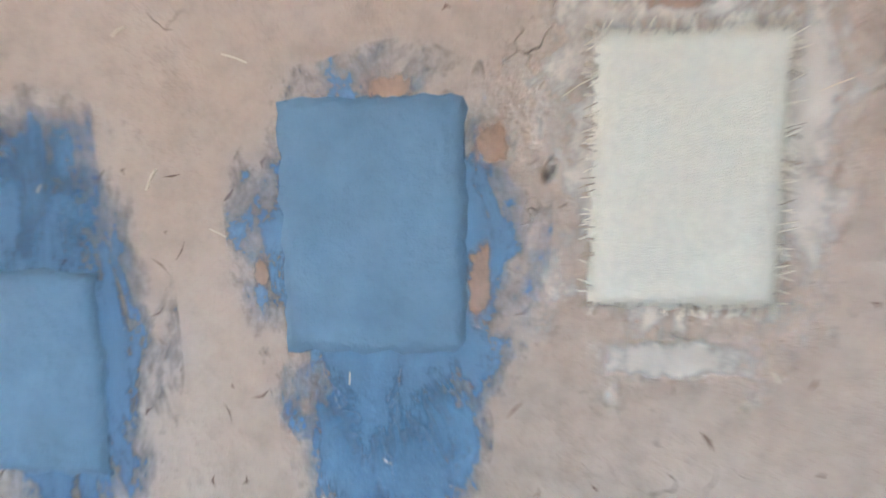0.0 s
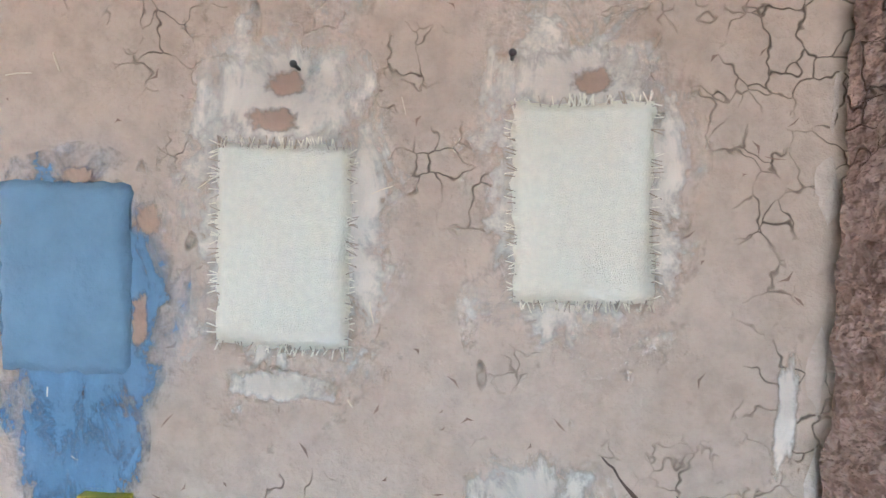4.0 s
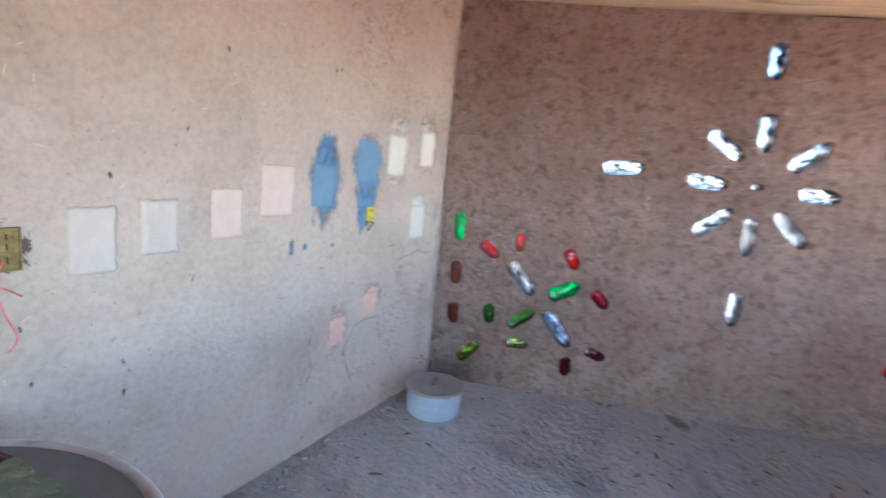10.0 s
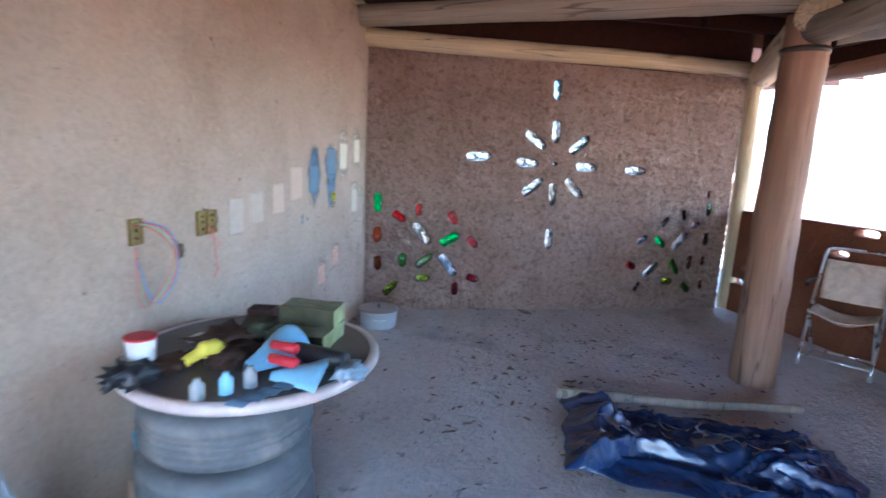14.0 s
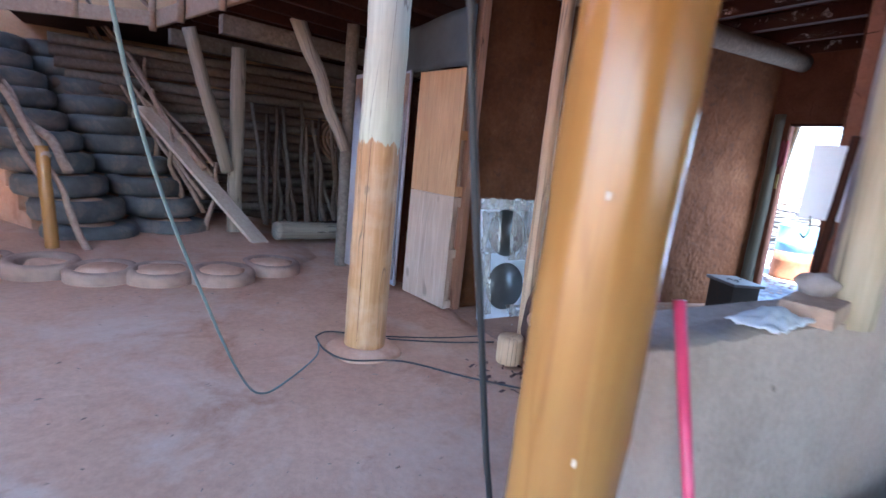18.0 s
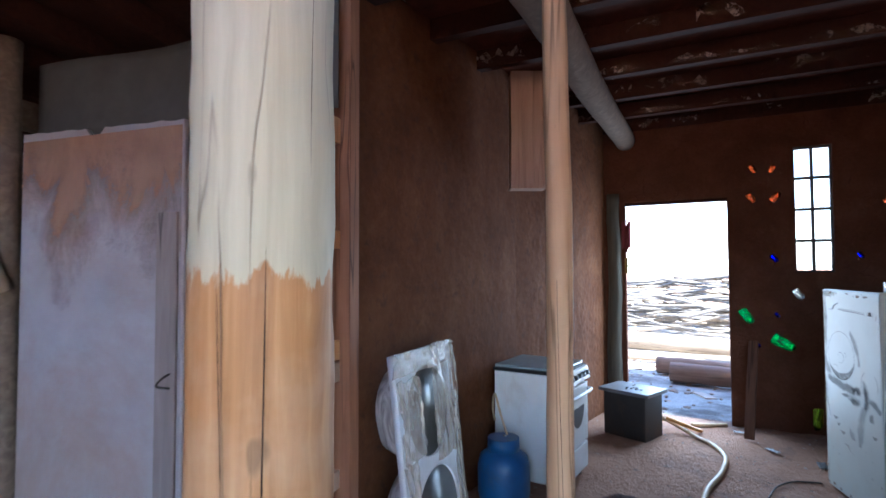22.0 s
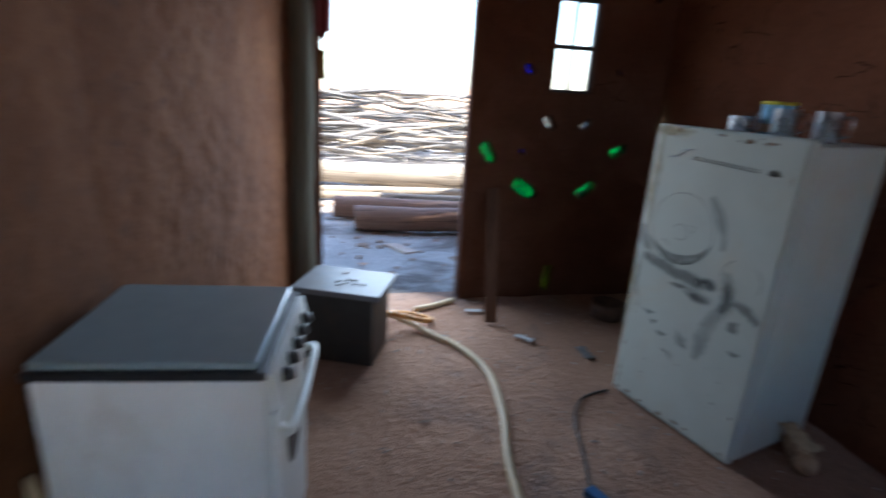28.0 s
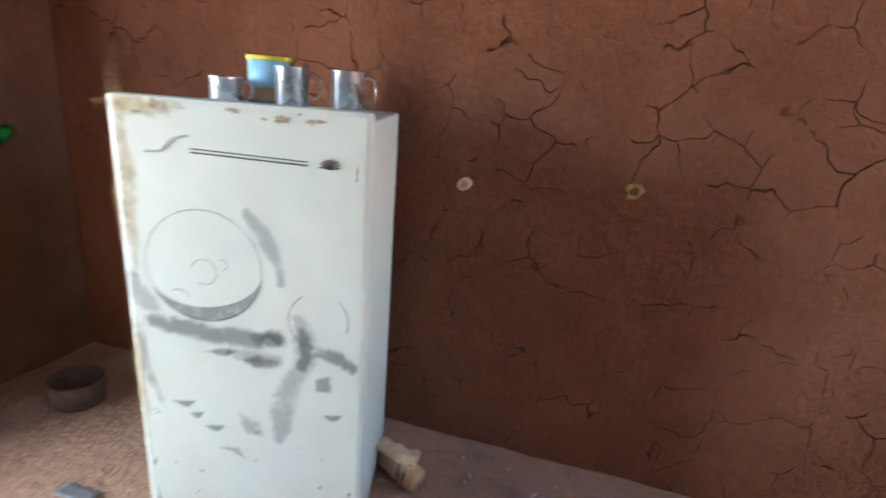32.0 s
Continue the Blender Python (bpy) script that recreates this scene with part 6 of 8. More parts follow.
lathe(bm, [(0.0, 0.0), (0.12, 0.0), (0.150, 0.05), (0.158, 0.14), (0.158, 0.22), (0.148, 0.29), (0.118, 0.36), (0.07, 0.405), (0.034, 0.43), (0.030, 0.445), (0.048, 0.475), (0.066, 0.515), (0.070, 0.545), (0.052, 0.56), (0.0, 0.548)], 48)
crumple(bm, 0.022, 7, 2)
for v in bm.verts:
    a, z = math.atan2(v.co.y, v.co.x), v.co.z
    pleat = 1.0 + (0.05 + 0.20 * math.exp(-((z - 0.45) / 0.09) ** 2)) * math.sin(9 * a + 6 * z) * (0.0 if z < 0.1 else 1.0)
    v.co.x, v.co.y = v.co.x * pleat + 0.10 * max(0.0, z - 0.42), v.co.y * pleat
    v.co.z = max(z + (0.02 * math.sin(2 * a + 1) if z > 0.5 else 0.0), 0.0)
part("bag", bm, "sack_white", SACK, smooth=True)
for z, w in ((0.20, 0.05), (0.13, 0.035)):
    bm = B()
    sheet(bm, 8, 2, lambda u, v: Vector((0.176 * math.sin(-1.15 + u * w * 12), -0.176 * math.cos(-1.15 + u * w * 12), z + 0.022 * v)), 0.002)
    part("print_bar", bm, "red", SACK)
bm = B()
lathe(bm, [(0.0, 0.0), (0.13, 0.0), (0.17, 0.06), (0.16, 0.24), (0.10, 0.36), (0.0, 0.40)], 28)
crumple(bm, 0.05, 6, 5)
for v in bm.verts:
    v.co.z = max(v.co.z, 0.0)
solo("woven_sack", bm, "film", "slumped pale sack with faded red print against the wall", "sack", pose(-3.05, 0.24, 0.0), True)
bm = B()
tube(bm, [(-2.93, 0.40, 1.02), (-2.84, 0.04, 0.012)], 0.017, 12)
solo("grey_pole", bm, "grey_pipe", "grey metal pole leaning against the wall", "pole", None, True)
bm = B()
box(bm, -0.09, 0.09, -0.05, 0.05, 0.0, 0.012, None, 0.004)
solo("mop_head", bm, "skyblue", "flat pale blue mop plate at the foot of the pole", "mop head", pose(-2.86, -0.03, 0.0, 0, 0, 20))

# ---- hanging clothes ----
bm = B()
tube(bm, [(-3.05, 0.425, 2.13), (-3.06, 0.33, 2.10), (-3.06, 0.31, 2.14)], 0.012, 8)
tube(bm, [(-3.14, 0.425, 2.06), (-2.92, 0.40, 2.06)], 0.012, 8)
solo("wall_peg", bm, "log_brown", "dark wooden peg rail on the wall", "peg", None, True)
OV = thing("hanging_overalls", "faded olive-green overalls hanging from a peg", "overalls", pose(-2.96, 0.36, 2.1))
def cloth_piece(name, x0, x1, w0, w1, z0, z1, hem, folds, seed, bulge=0.05):
    """A hanging piece of cloth: its middle runs from x0 to x1, its width from w0 to w1."""
    bm = B()
    def at(u, v):
        w = w0 + (w1 - w0) * v
        x = x0 + (x1 - x0) * v + (u - 0.5) * w + 0.012 * math.sin(v * 6 + seed)
        y = -bulge * math.sin(math.pi * u) - 0.018 * math.sin(u * math.pi * folds + v * 3 + seed) * (0.4 + v)
        return Vector((x, y, z0 + (z1 - z0) * v + hem * (u - 0.5) * v + 0.012 * noise.noise(Vector((u * 5, v * 5, seed)))))
    sheet(bm, 22, 26, at, 0.006)
    return part(name, bm, "olive_cloth", OV, smooth=True)


cloth_piece("bib", 0.05, 0.01, 0.17, 0.215, 0.03, -0.46, 0.05, 5, 1.0, 0.075)
cloth_piece("leg", 0.055, 0.06, 0.115, 0.14, -0.40, -1.10, 0.03, 3, 2.0, 0.055)
cloth_piece("leg", -0.045, -0.05, 0.11, 0.10, -0.40, -1.22, 0.12, 3, 5.0, 0.05)
bm = B()
blob(bm, (0.085, -0.03, -0.06), (0.075, 0.05, 0.11), 3, 0.2, 1.5, 3.0)
part("hood", bm, "olive_cloth", OV, smooth=True)
cloth_piece("strap", 0.07, 0.11, 0.035, 0.04, 0.0, -0.34, 0.0, 1, 7.0, 0.10)
# brown sheet put where the overalls cast their shadow on the wall
bm = B()
def shadow_at(u, v):
    return Vector((-3.035 + 0.10 * (u - 0.5) + 0.02 * math.sin(v * 4), 0.40 - 0.02 * math.sin(u * math.pi * 3), 1.50 - v * 0.55 - 0.1 * u))
sheet(bm, 16, 20, shadow_at, 0.006)
solo("hanging_cloth", bm, MAT["log_brown"], "brown sheet standing in for the shadow of the overalls", "cloth", None, True)
bm = B()
blob(bm, (0, 0, 0), (0.062, 0.045, 0.15), 3, 0.3, 2.2, 7.0)
solo("cloth_cap", bm, "purple_cloth", "dark purple cloth cap hanging from a peg", "cap", pose(-3.13, 0.36, 1.88), True)

# ---- on the parapet ----
bm = B()
box(bm, -0.16, 0.16, -0.075, 0.075, 0.0, 0.065, None, 0.008)
crumple(bm, 0.004, 12)
solo("clay_brick", bm, "brick", "raw clay brick lying on the parapet", "brick", pose(-3.60, 0.48, 1.075, 0, 0, 14))
bm = B()
blob(bm, (0, 0, 0.03), (0.075, 0.06, 0.045), 3, 0.3, 1.5, 2.0)
solo("stone", bm, "stone", "rounded dusty stone on the brick", "stone", pose(-3.54, 0.52, 1.14), True)
bm = B()
sheet(bm, 24, 16, lambda u, v: Vector((-0.14 + 0.28 * u, -0.07 + 0.14 * v, 0.012 + 0.035 * math.sin(math.pi * u) * math.sin(math.pi * v) + 0.012 * noise.noise(Vector((u * 7, v * 6, 0))))), 0.003)
solo("white_bag", bm, "white_plastic", "crumpled white plastic bag on the parapet", "bag", pose(-3.90, 0.46, 1.085, 0, 0, 8), True)

# ---- crumbs and chips on the floors ----
def litter(name, n, x0, x1, y0, y1, material, label, seed, smin=0.006, smax=0.02, z=0.004):
    random.seed(seed)
    bm = B()
    for i in range(n):
        x, y = random.uniform(x0, x1), random.uniform(y0, y1)
        s = random.uniform(smin, smax) * random.uniform(0.4, 1)
        a = random.uniform(0, 6.28)
        l = random.uniform(1, 2.6)
        vs = []
        for k, (u, v, w) in enumerate(((-l, -0.5, 0), (l, -0.4, 0), (l * 0.8, 0.5, 0), (-l * 0.7, 0.6, 0), (0.0, 0.0, 0.7))):
            vs.append(bm.verts.new((x + s * (u * math.cos(a) - v * math.sin(a)), y + s * (u * math.sin(a) + v * math.cos(a)), z + s * w)))
        for k in range(4):
            bm.faces.new((vs[k], vs[(k + 1) % 4], vs[4]))
        bm.faces.new(vs[3::-1])
    return tagged(solo(name, bm, material, label, "litter"), kind="stuff")


litter("floor_chips", 300, -3.2, 1.6, -3.2, 0.35, "leaf", "dark chips and dry leaves scattered on the floor", 3)
litter("floor_chips", 160, -0.9, 0.6, -2.6, -1.0, "leaf", "dark chips and dry leaves scattered on the floor", 4)
litter("floor_chips", 240, -1.6, 1.2, -3.0, -0.6, "leaf", "dark chips and dry leaves scattered on the floor", 13, 0.008, 0.022)
litter("floor_crumbs", 500, -3.2, 2.0, -3.4, 0.38, "stone", "pale crumbs of dry mud on the floor", 5, 0.004, 0.014)
litter("wall_foot_crumbs", 220, -2.2, 0.65, 0.24, 0.41, "stone", "crumbs of plaster along the foot of the wall", 6, 0.008, 0.022)
litter("wall_foot_crumbs", 260, -3.5, -2.8, 0.8, 2.7, "cob", "crumbs of dark mud at the foot of the cob wall", 7, 0.006, 0.03, 0.002)
litter("kitchen_crumbs", 420, -2.6, 0.8, 0.85, 3.5, "stone", "crumbs of dry mud on the kitchen floor", 8, 0.004, 0.015, 0.008)
litter("yard_chips", 160, -6.0, -3.3, 1.0, 5.0, "branch", "straws and chips on the red earth", 9, 0.004, 0.014, -0.02)
bm = B()
random.seed(77)
for k in range(330):
    x, z = random.uniform(-2.9, 0.55), random.uniform(0.15, 2.3)
    a, l = random.uniform(0, math.pi), random.uniform(0.006, 0.034)
    d = Vector((math.cos(a), 0, math.sin(a))) * l / 2
    p = Vector((x, 0.4185, z))
    tube(bm, [p - d, p + Vector((0, -0.0012, 0.0006)), p + d], random.uniform(0.0005, 0.0011), 4)
tagged(solo("straw_bits", bm, "straw_pale", "bits of pale straw showing in the plastered wall", "straw"), kind="stuff")
bm = B()
for k in range(900):
    x, z = random.uniform(-2.9, 0.66) if k % 3 else random.uniform(-0.6, 0.68), random.uniform(0.15, 2.3)
    a, l = random.choice((0.7, 0.9, 1.1, 2.2, 0.2)) + random.gauss(0, 0.3), random.uniform(0.002, 0.012)
    d, w = Vector((math.cos(a), 0, math.sin(a))), random.uniform(0.0006, 0.0018)
    o = Vector((-d.z, 0, d.x)) * w
    p = Vector((x, 0.4187, z))
    mid = p + o * random.uniform(-3, 3)
    bm.faces.new([bm.verts.new(q) for q in (p - d * l, mid - o, p + d * l, mid + o)])
tagged(solo("plaster_pits", bm, "pit_brown", "small brown pits and nicks in the plastered wall", "pits"), kind="stuff")

# ---- refrigerator ----
FR_M = pose(-0.623, 1.233, 0.03, 0, 0, 15.0)
FR = thing("refrigerator", "old cream single-door refrigerator with a moonlit landscape drawn in grey", "refrigerator", FR_M)
bm = B()
box(bm, -0.328, 0.328, -0.281, 0.215, -0.005, 1.312, None, 0.012)
part("body", bm, "fridge", FR)
bm = B()
box(bm, -0.328, 0.328, 0.222, 0.27, -0.012, 1.336, None, 0.014)
part("door", bm, "fridge", FR, "scuffed cream door")
bm = B()
box(bm, -0.318, 0.318, 0.213, 0.224, 0.04, 1.305)
part("gasket", bm, "iron", FR)
for sx in (-0.26, 0.26):
    for sy in (-0.22, 0.2):
        bm = B()
        tube(bm, [(sx, sy, -0.035), (sx, sy, 0.035)], 0.02, 10)
        part("foot", bm, "iron", FR)
bm = B()
tube(bm, [(0.125, 0.2705, 1.205), (-0.17, 0.2705, 1.195)], 0.0018, 6)
tube(bm, [(0.125, 0.2705, 1.214), (-0.17, 0.2705, 1.204)], 0.0013, 6)
part("trim_line", bm, "iron", FR, "thin dark double line")
bm = B()
for k in range(9):
    a = radians(10 + 20 * k)
    tube(bm, [(-0.225, 0.272, 1.19), (-0.225 + 0.026 * math.cos(a), 0.272, 1.19 + 0.026 * math.sin(a))], 0.0014, 5)
part("emblem", bm, "iron", FR, "small dark fan-shaped emblem")


def drawn(outline, material, proud, name="drawing"):
    """A thin painted shape on the refrigerator's door, from its outline in x and z."""
    bm = B()
    lay = bm.verts.layers.float.new("rim")
    n = len(outline)
    cx, cz = sum(x for x, z in outline) / n, sum(z for x, z in outline) / n
    mid = bm.verts.new((cx, proud, cz))
    mid[lay] = 1.0
    inner = [bm.verts.new((cx + (x - cx) * 0.55, proud, cz + (z - cz) * 0.55)) for x, z in outline]
    outer = [bm.verts.new((x, proud, z)) for x, z in outline]
    for v in inner:
        v[lay] = 0.75
    for v in outer:
        v[lay] = 0.02
    for k in range(n):
        bm.faces.new((mid, inner[k], inner[(k + 1) % n]))
        bm.faces.new((inner[k], outer[k], outer[(k + 1) % n], inner[(k + 1) % n]))
    part(name, bm, material, FR)


def drawn_ring(cx, cz, r0, r1, a0, a1, material, proud, n=48, crescent=False):
    bm = B()
    rows = []
    for k in range(n + 1):
        a = radians(a0 + (a1 - a0) * k / n)
        q = r1 - (r1 - r0) * math.sin(math.pi * k / n) if crescent else r0
        rows.append((bm.verts.new((cx + q * math.cos(a), proud, cz + q * math.sin(a))), bm.verts.new((cx + (r1 + 0.0005) * math.cos(a), proud, cz + (r1 + 0.0005) * math.sin(a)))))
    for p, q in zip(rows, rows[1:]):
        bm.faces.new((p[0], p[1], q[1], q[0]))
    lay = bm.verts.layers.float.new("rim")
    for v in bm.verts:
        v[lay] = 0.7
    part("drawing", bm, material, FR)


drawn_ring(0.111, 0.903, 0.154, 0.158, 0, 360, "ink_soft", 0.2712)
drawn_ring(0.111, 0.903, 0.116, 0.160, 188, 335, "ink", 0.2716, crescent=True)
drawn_ring(0.111, 0.888, 0.033, 0.037, 20, 300, "ink_soft", 0.2716)
drawn_ring(0.062, 0.912, 0.013, 0.016, 70, 260, "ink_soft", 0.2716)
drawn_ring(0.185, 0.80, 0.030, 0.034, 60, 160, "ink_soft", 0.2716)
drawn_ring(-0.198, 0.77, 0.080, 0.085, -70, 60, "ink_soft", 0.2712)
drawn_ring(-0.198, 0.77, 0.080, 0.085, 130, 200, "ink_soft", 0.2712)
def drawn_band(path, half, material, proud):
    """A brushed stroke on the refrigerator's door, fullest along its middle."""
    bm = B()
    lay = bm.verts.layers.float.new("rim")
    pts = [Vector((x, 0, z)) for x, z in path]
    fine = []
    for k, (p, q) in enumerate(zip(pts, pts[1:])):
        fine += [(p.lerp(q, f / 4), half[k] + (half[k + 1] - half[k]) * f / 4) for f in range(4)]
    fine.append((pts[-1], half[-1]))
    rows = []
    for k, (p, w) in enumerate(fine):
        d = (fine[min(k + 1, len(fine) - 1)][0] - fine[max(k - 1, 0)][0]).normalized()
        side = Vector((-d.z, 0, d.x))
        row = []
        for f, full in ((-1.0, 0.0), (-0.45, 0.7), (0.0, 0.95), (0.45, 0.7), (1.0, 0.0)):
            c = p + side * w * f
            v = bm.verts.new((max(-0.32, min(0.325, c.x)), proud, c.z))
            v[lay] = full * (0.25 if k in (0, len(fine) - 1) else 1.0)
            row.append(v)
        rows.append(row)
    for a, b in zip(rows, rows[1:]):
        for k in range(4):
            bm.faces.new((a[k], a[k + 1], b[k + 1], b[k]))
    part("drawing", bm, material, FR)


drawn_band([(0.29, 0.735), (0.20, 0.72), (0.10, 0.705), (0.0, 0.70), (-0.11, 0.70)], [0.02, 0.036, 0.032, 0.036, 0.02], "ink", 0.2713)
drawn_band([(0.06, 0.655), (-0.02, 0.645), (-0.10, 0.64)], [0.015, 0.032, 0.02], "ink_soft", 0.2714)
drawn_band([(0.322, 0.88), (0.29, 0.80), (0.24, 0.76)], [0.02, 0.038, 0.02], "ink_soft", 0.27145)
drawn_band([(-0.14, 0.79), (-0.155, 0.73), (-0.165, 0.66), (-0.13, 0.59), (-0.10, 0.52), (-0.09, 0.44), (-0.085, 0.36)], [0.02, 0.037, 0.04, 0.038, 0.042, 0.044, 0.02], "ink_soft", 0.2715)
drawn_band([(-0.15, 0.75), (-0.165, 0.68), (-0.15, 0.61)], [0.012, 0.026, 0.015], "ink", 0.27155)
drawn_band([(0.0, 1.07), (-0.05, 1.01), (-0.085, 0.94), (-0.10, 0.86)], [0.015, 0.028, 0.024, 0.012], "ink_soft", 0.2716)
drawn_band([(-0.19, 0.68), (-0.25, 0.66), (-0.31, 0.625)], [0.02, 0.03, 0.02], "ink", 0.27165)
# the painted landscape: hills, lake, a bent river, small trees and birds
drawn([(0.13, 0.65), (0.06, 0.67), (0.02, 0.66), (0.07, 0.635)], "ink", 0.2719)
drawn([(0.0, 0.71), (-0.05, 0.74), (-0.10, 0.74), (-0.095, 0.68), (-0.045, 0.715), (-0.025, 0.675)], "ink", 0.2720)
drawn([(0.04, 0.635), (-0.03, 0.655), (-0.087, 0.64), (-0.08, 0.61), (-0.02, 0.605)], "ink", 0.2721)
drawn([(-0.185, 0.595), (-0.239, 0.608), (-0.239, 0.546), (-0.189, 0.545)], "ink", 0.2728)
for x, z, w in ((0.19, 0.478, 0.08), (0.157, 0.442, 0.045), (0.105, 0.402, 0.075), (-0.243, 0.47, 0.07)):
    drawn([(x + w / 2, z + 0.006), (x - w / 2, z + 0.010), (x - w * 0.1, z - 0.018), (x + w * 0.2, z - 0.014)], "ink", 0.2730)
drawn([(0.04, 0.465), (-0.036, 0.43), (-0.036, 0.38), (0.024, 0.386)], "ink_soft", 0.2731)
drawn([(0.118, 0.335), (0.04, 0.34), (0.012, 0.288), (0.06, 0.325)], "ink_soft", 0.2732)
drawn([(0.322, 0.73), (0.288, 0.733), (0.292, 0.634), (0.275, 0.54), (0.24, 0.42), (0.305, 0.544)], "ink_soft", 0.2733)
random.seed(11)
def rough_patch(cx, cz, w, h, seed, n=40):
    return [(cx + w / 2 * math.cos(2 * math.pi * k / n) * (1 + 0.5 * noise.noise(Vector((math.cos(2 * math.pi * k / n) * 3, math.sin(2 * math.pi * k / n) * 3, seed)))),
             cz + h / 2 * math.sin(2 * math.pi * k / n) * (1 + 0.7 * noise.noise(Vector((math.cos(2 * math.pi * k / n) * 4, math.sin(2 * math.pi * k / n) * 4, seed + 5))))) for k in range(n)]
for i, (x, z, w, h) in enumerate(((0.30, 1.12, 0.07, 0.55), (0.24, 1.31, 0.22, 0.05), (0.315, 0.55, 0.03, 0.6))):
    drawn(rough_patch(x, z, w, h, i * 2.3), "yellow_stain", 0.2709 + 0.0002 * i)
for i in range(20):
    x, z = random.uniform(-0.25, 0.28), random.uniform(0.10, 0.45)
    w = random.uniform(0.006, 0.018)
    drawn(rough_patch(x, z, w, w * random.uniform(0.2, 0.7), i * 1.7, 12), "ink" if i % 3 else "ink_soft", 0.2742 + 0.00002 * i, "drawn_mark")
random.seed(17)
for i in range(26):
    side = i % 3
    x, z = (random.uniform(-0.30, 0.30), random.uniform(1.295, 1.32)) if side == 0 else ((random.choice((-0.295, 0.295)), random.uniform(0.02, 1.3)) if side == 1 else (random.uniform(-0.3, 0.3), random.uniform(0.01, 0.03)))
    drawn(rough_patch(x, z, random.uniform(0.01, 0.05) * (1 if side != 1 else 0.35), random.uniform(0.008, 0.03) * (1 if side != 1 else 2.0), i * 3.1, 14), "rust_soft", 0.2752 + 0.00002 * i, "rust_mark")
bm = B()
tube(bm, smooth_path([(0.24, 0.272, 1.20), (0.20, 0.272, 1.205), (0.17, 0.272, 1.235), (0.13, 0.272, 1.245)]), 0.003, 6)
part("scratch", bm, "grey_pipe", FR)


def mug(x, y, h, r, material, label, handle=-1):
    m = Matrix.Translation((x - 0.03, y - 0.02, 1.3425))
    t = thing("tin_mug", label, "mug", m)
    bm = B()
    lathe(bm, [(0.0, 0.0), (r * 0.92, 0.0), (r, 0.006), (r, h - 0.004), (r * 1.04, h), (r * 0.95, h), (r * 0.94, 0.008), (0.0, 0.008)], 28)
    part("body", bm, material, t, smooth=True)
    bm = B()
    s = handle
    tube(bm, smooth_path([(s * r * 0.98, -0.01, h * 0.85), (s * r * 1.6, -0.02, h * 0.8), (s * r * 1.6, -0.02, h * 0.3), (s * r * 0.98, -0.01, h * 0.2)]), 0.004, 8)
    part("handle", bm, material, t, smooth=True)
    return t


mug(-0.395, 1.222, 0.076, 0.047, "alu", "small dull aluminium mug on the refrigerator")
mug(-0.605, 1.192, 0.118, 0.048, "steel", "tall steel mug on the refrigerator")
mug(-0.772, 1.157, 0.118, 0.048, "steel", "tall steel mug with a handle, on the refrigerator")
TIN = thing("food_tin", "light blue food tin with a yellow rim, on the refrigerator", "tin", pose(-0.495, 1.08, 1.3425) @ Matrix.Diagonal((1.18, 1.18, 1.12, 1)))
bm = B()
lathe(bm, [(0.0, 0.0), (0.055, 0.0), (0.055, 0.12), (0.052, 0.12), (0.05, 0.01), (0.0, 0.01)], 32)
part("body", bm, "skyblue", TIN, smooth=True)
bm = B()
lathe(bm, [(0.052, 0.118), (0.058, 0.118), (0.058, 0.13), (0.052, 0.13)], 32)
part("rim", bm, "yellow", TIN, smooth=True)
bm = B()
lathe(bm, [(0.0552, 0.012), (0.0558, 0.012), (0.0558, 0.045), (0.0552, 0.045)], 32)
part("label_band", bm, "brick", TIN)

# ---- gas stove ----
ST = thing("gas_stove", "white four-burner gas stove with its glass lid closed", "stove", pose(-1.125, 3.405, 0.0, 0, 0, -6))
bm = B()
box(bm, -0.235, 0.235, -0.25, 0.26, 0.05, 0.785, None, 0.008)
part("body", bm, "enamel", ST)
bm = B()
box(bm, -0.245, 0.245, -0.255, 0.265, 0.788, 0.81, None, 0.004)
part("hob_rim", bm, "black", ST)
bm = B()
box(bm, -0.235, 0.235, -0.235, 0.255, 0.812, 0.832, None, 0.006)
part("lid", bm, "white_sheet", ST, "pale closed glass lid")
bm = B()
vs = [(-0.235, -0.262, 0.70), (0.235, -0.262, 0.70), (0.235, -0.29, 0.715), (-0.235, -0.29, 0.715), (-0.235, -0.25, 0.80), (0.235, -0.25, 0.80), (0.235, -0.27, 0.80), (-0.235, -0.27, 0.80)]
q = [bm.verts.new(v) for v in vs]
for f in ((0, 1, 2, 3), (4, 7, 6, 5), (3, 2, 6, 7), (0, 4, 5, 1), (1, 5, 6, 2), (0, 3, 7, 4)):
    bm.faces.new([q[i] for i in f])
part("control_panel", bm, "enamel", ST)
for k in range(5):
    bm = B()
    tube(bm, [(-0.16 + 0.08 * k, -0.28, 0.757), (-0.16 + 0.08 * k, -0.305, 0.762)], [0.019, 0.015], 16)
    part("knob", bm, "black", ST, smooth=True)
bm = B()
box(bm, -0.225, 0.225, -0.275, -0.252, 0.27, 0.685, None, 0.008)
DOOR = part("oven_door", bm, "enamel", ST)
bm = B()
pts = [(0.13 * math.cos(math.pi + math.pi * k / 20), 0.40 + 0.13 * 1.1 * math.sin(math.pi + math.pi * k / 20) + 0.14) for k in range(21)]
f = bm.faces.new([bm.verts.new((x, -0.277, z)) for x, z in pts])
bmesh.ops.triangulate(bm, faces=[f])
part("oven_window", bm, "black", DOOR, "dark half-round oven window")
bm = B()
tube(bm, smooth_path([(-0.20, -0.275, 0.635), (-0.19, -0.31, 0.635), (0.19, -0.31, 0.635), (0.20, -0.275, 0.635)]), 0.012, 8)
part("handle", bm, "enamel", DOOR, smooth=True)
bm = B()
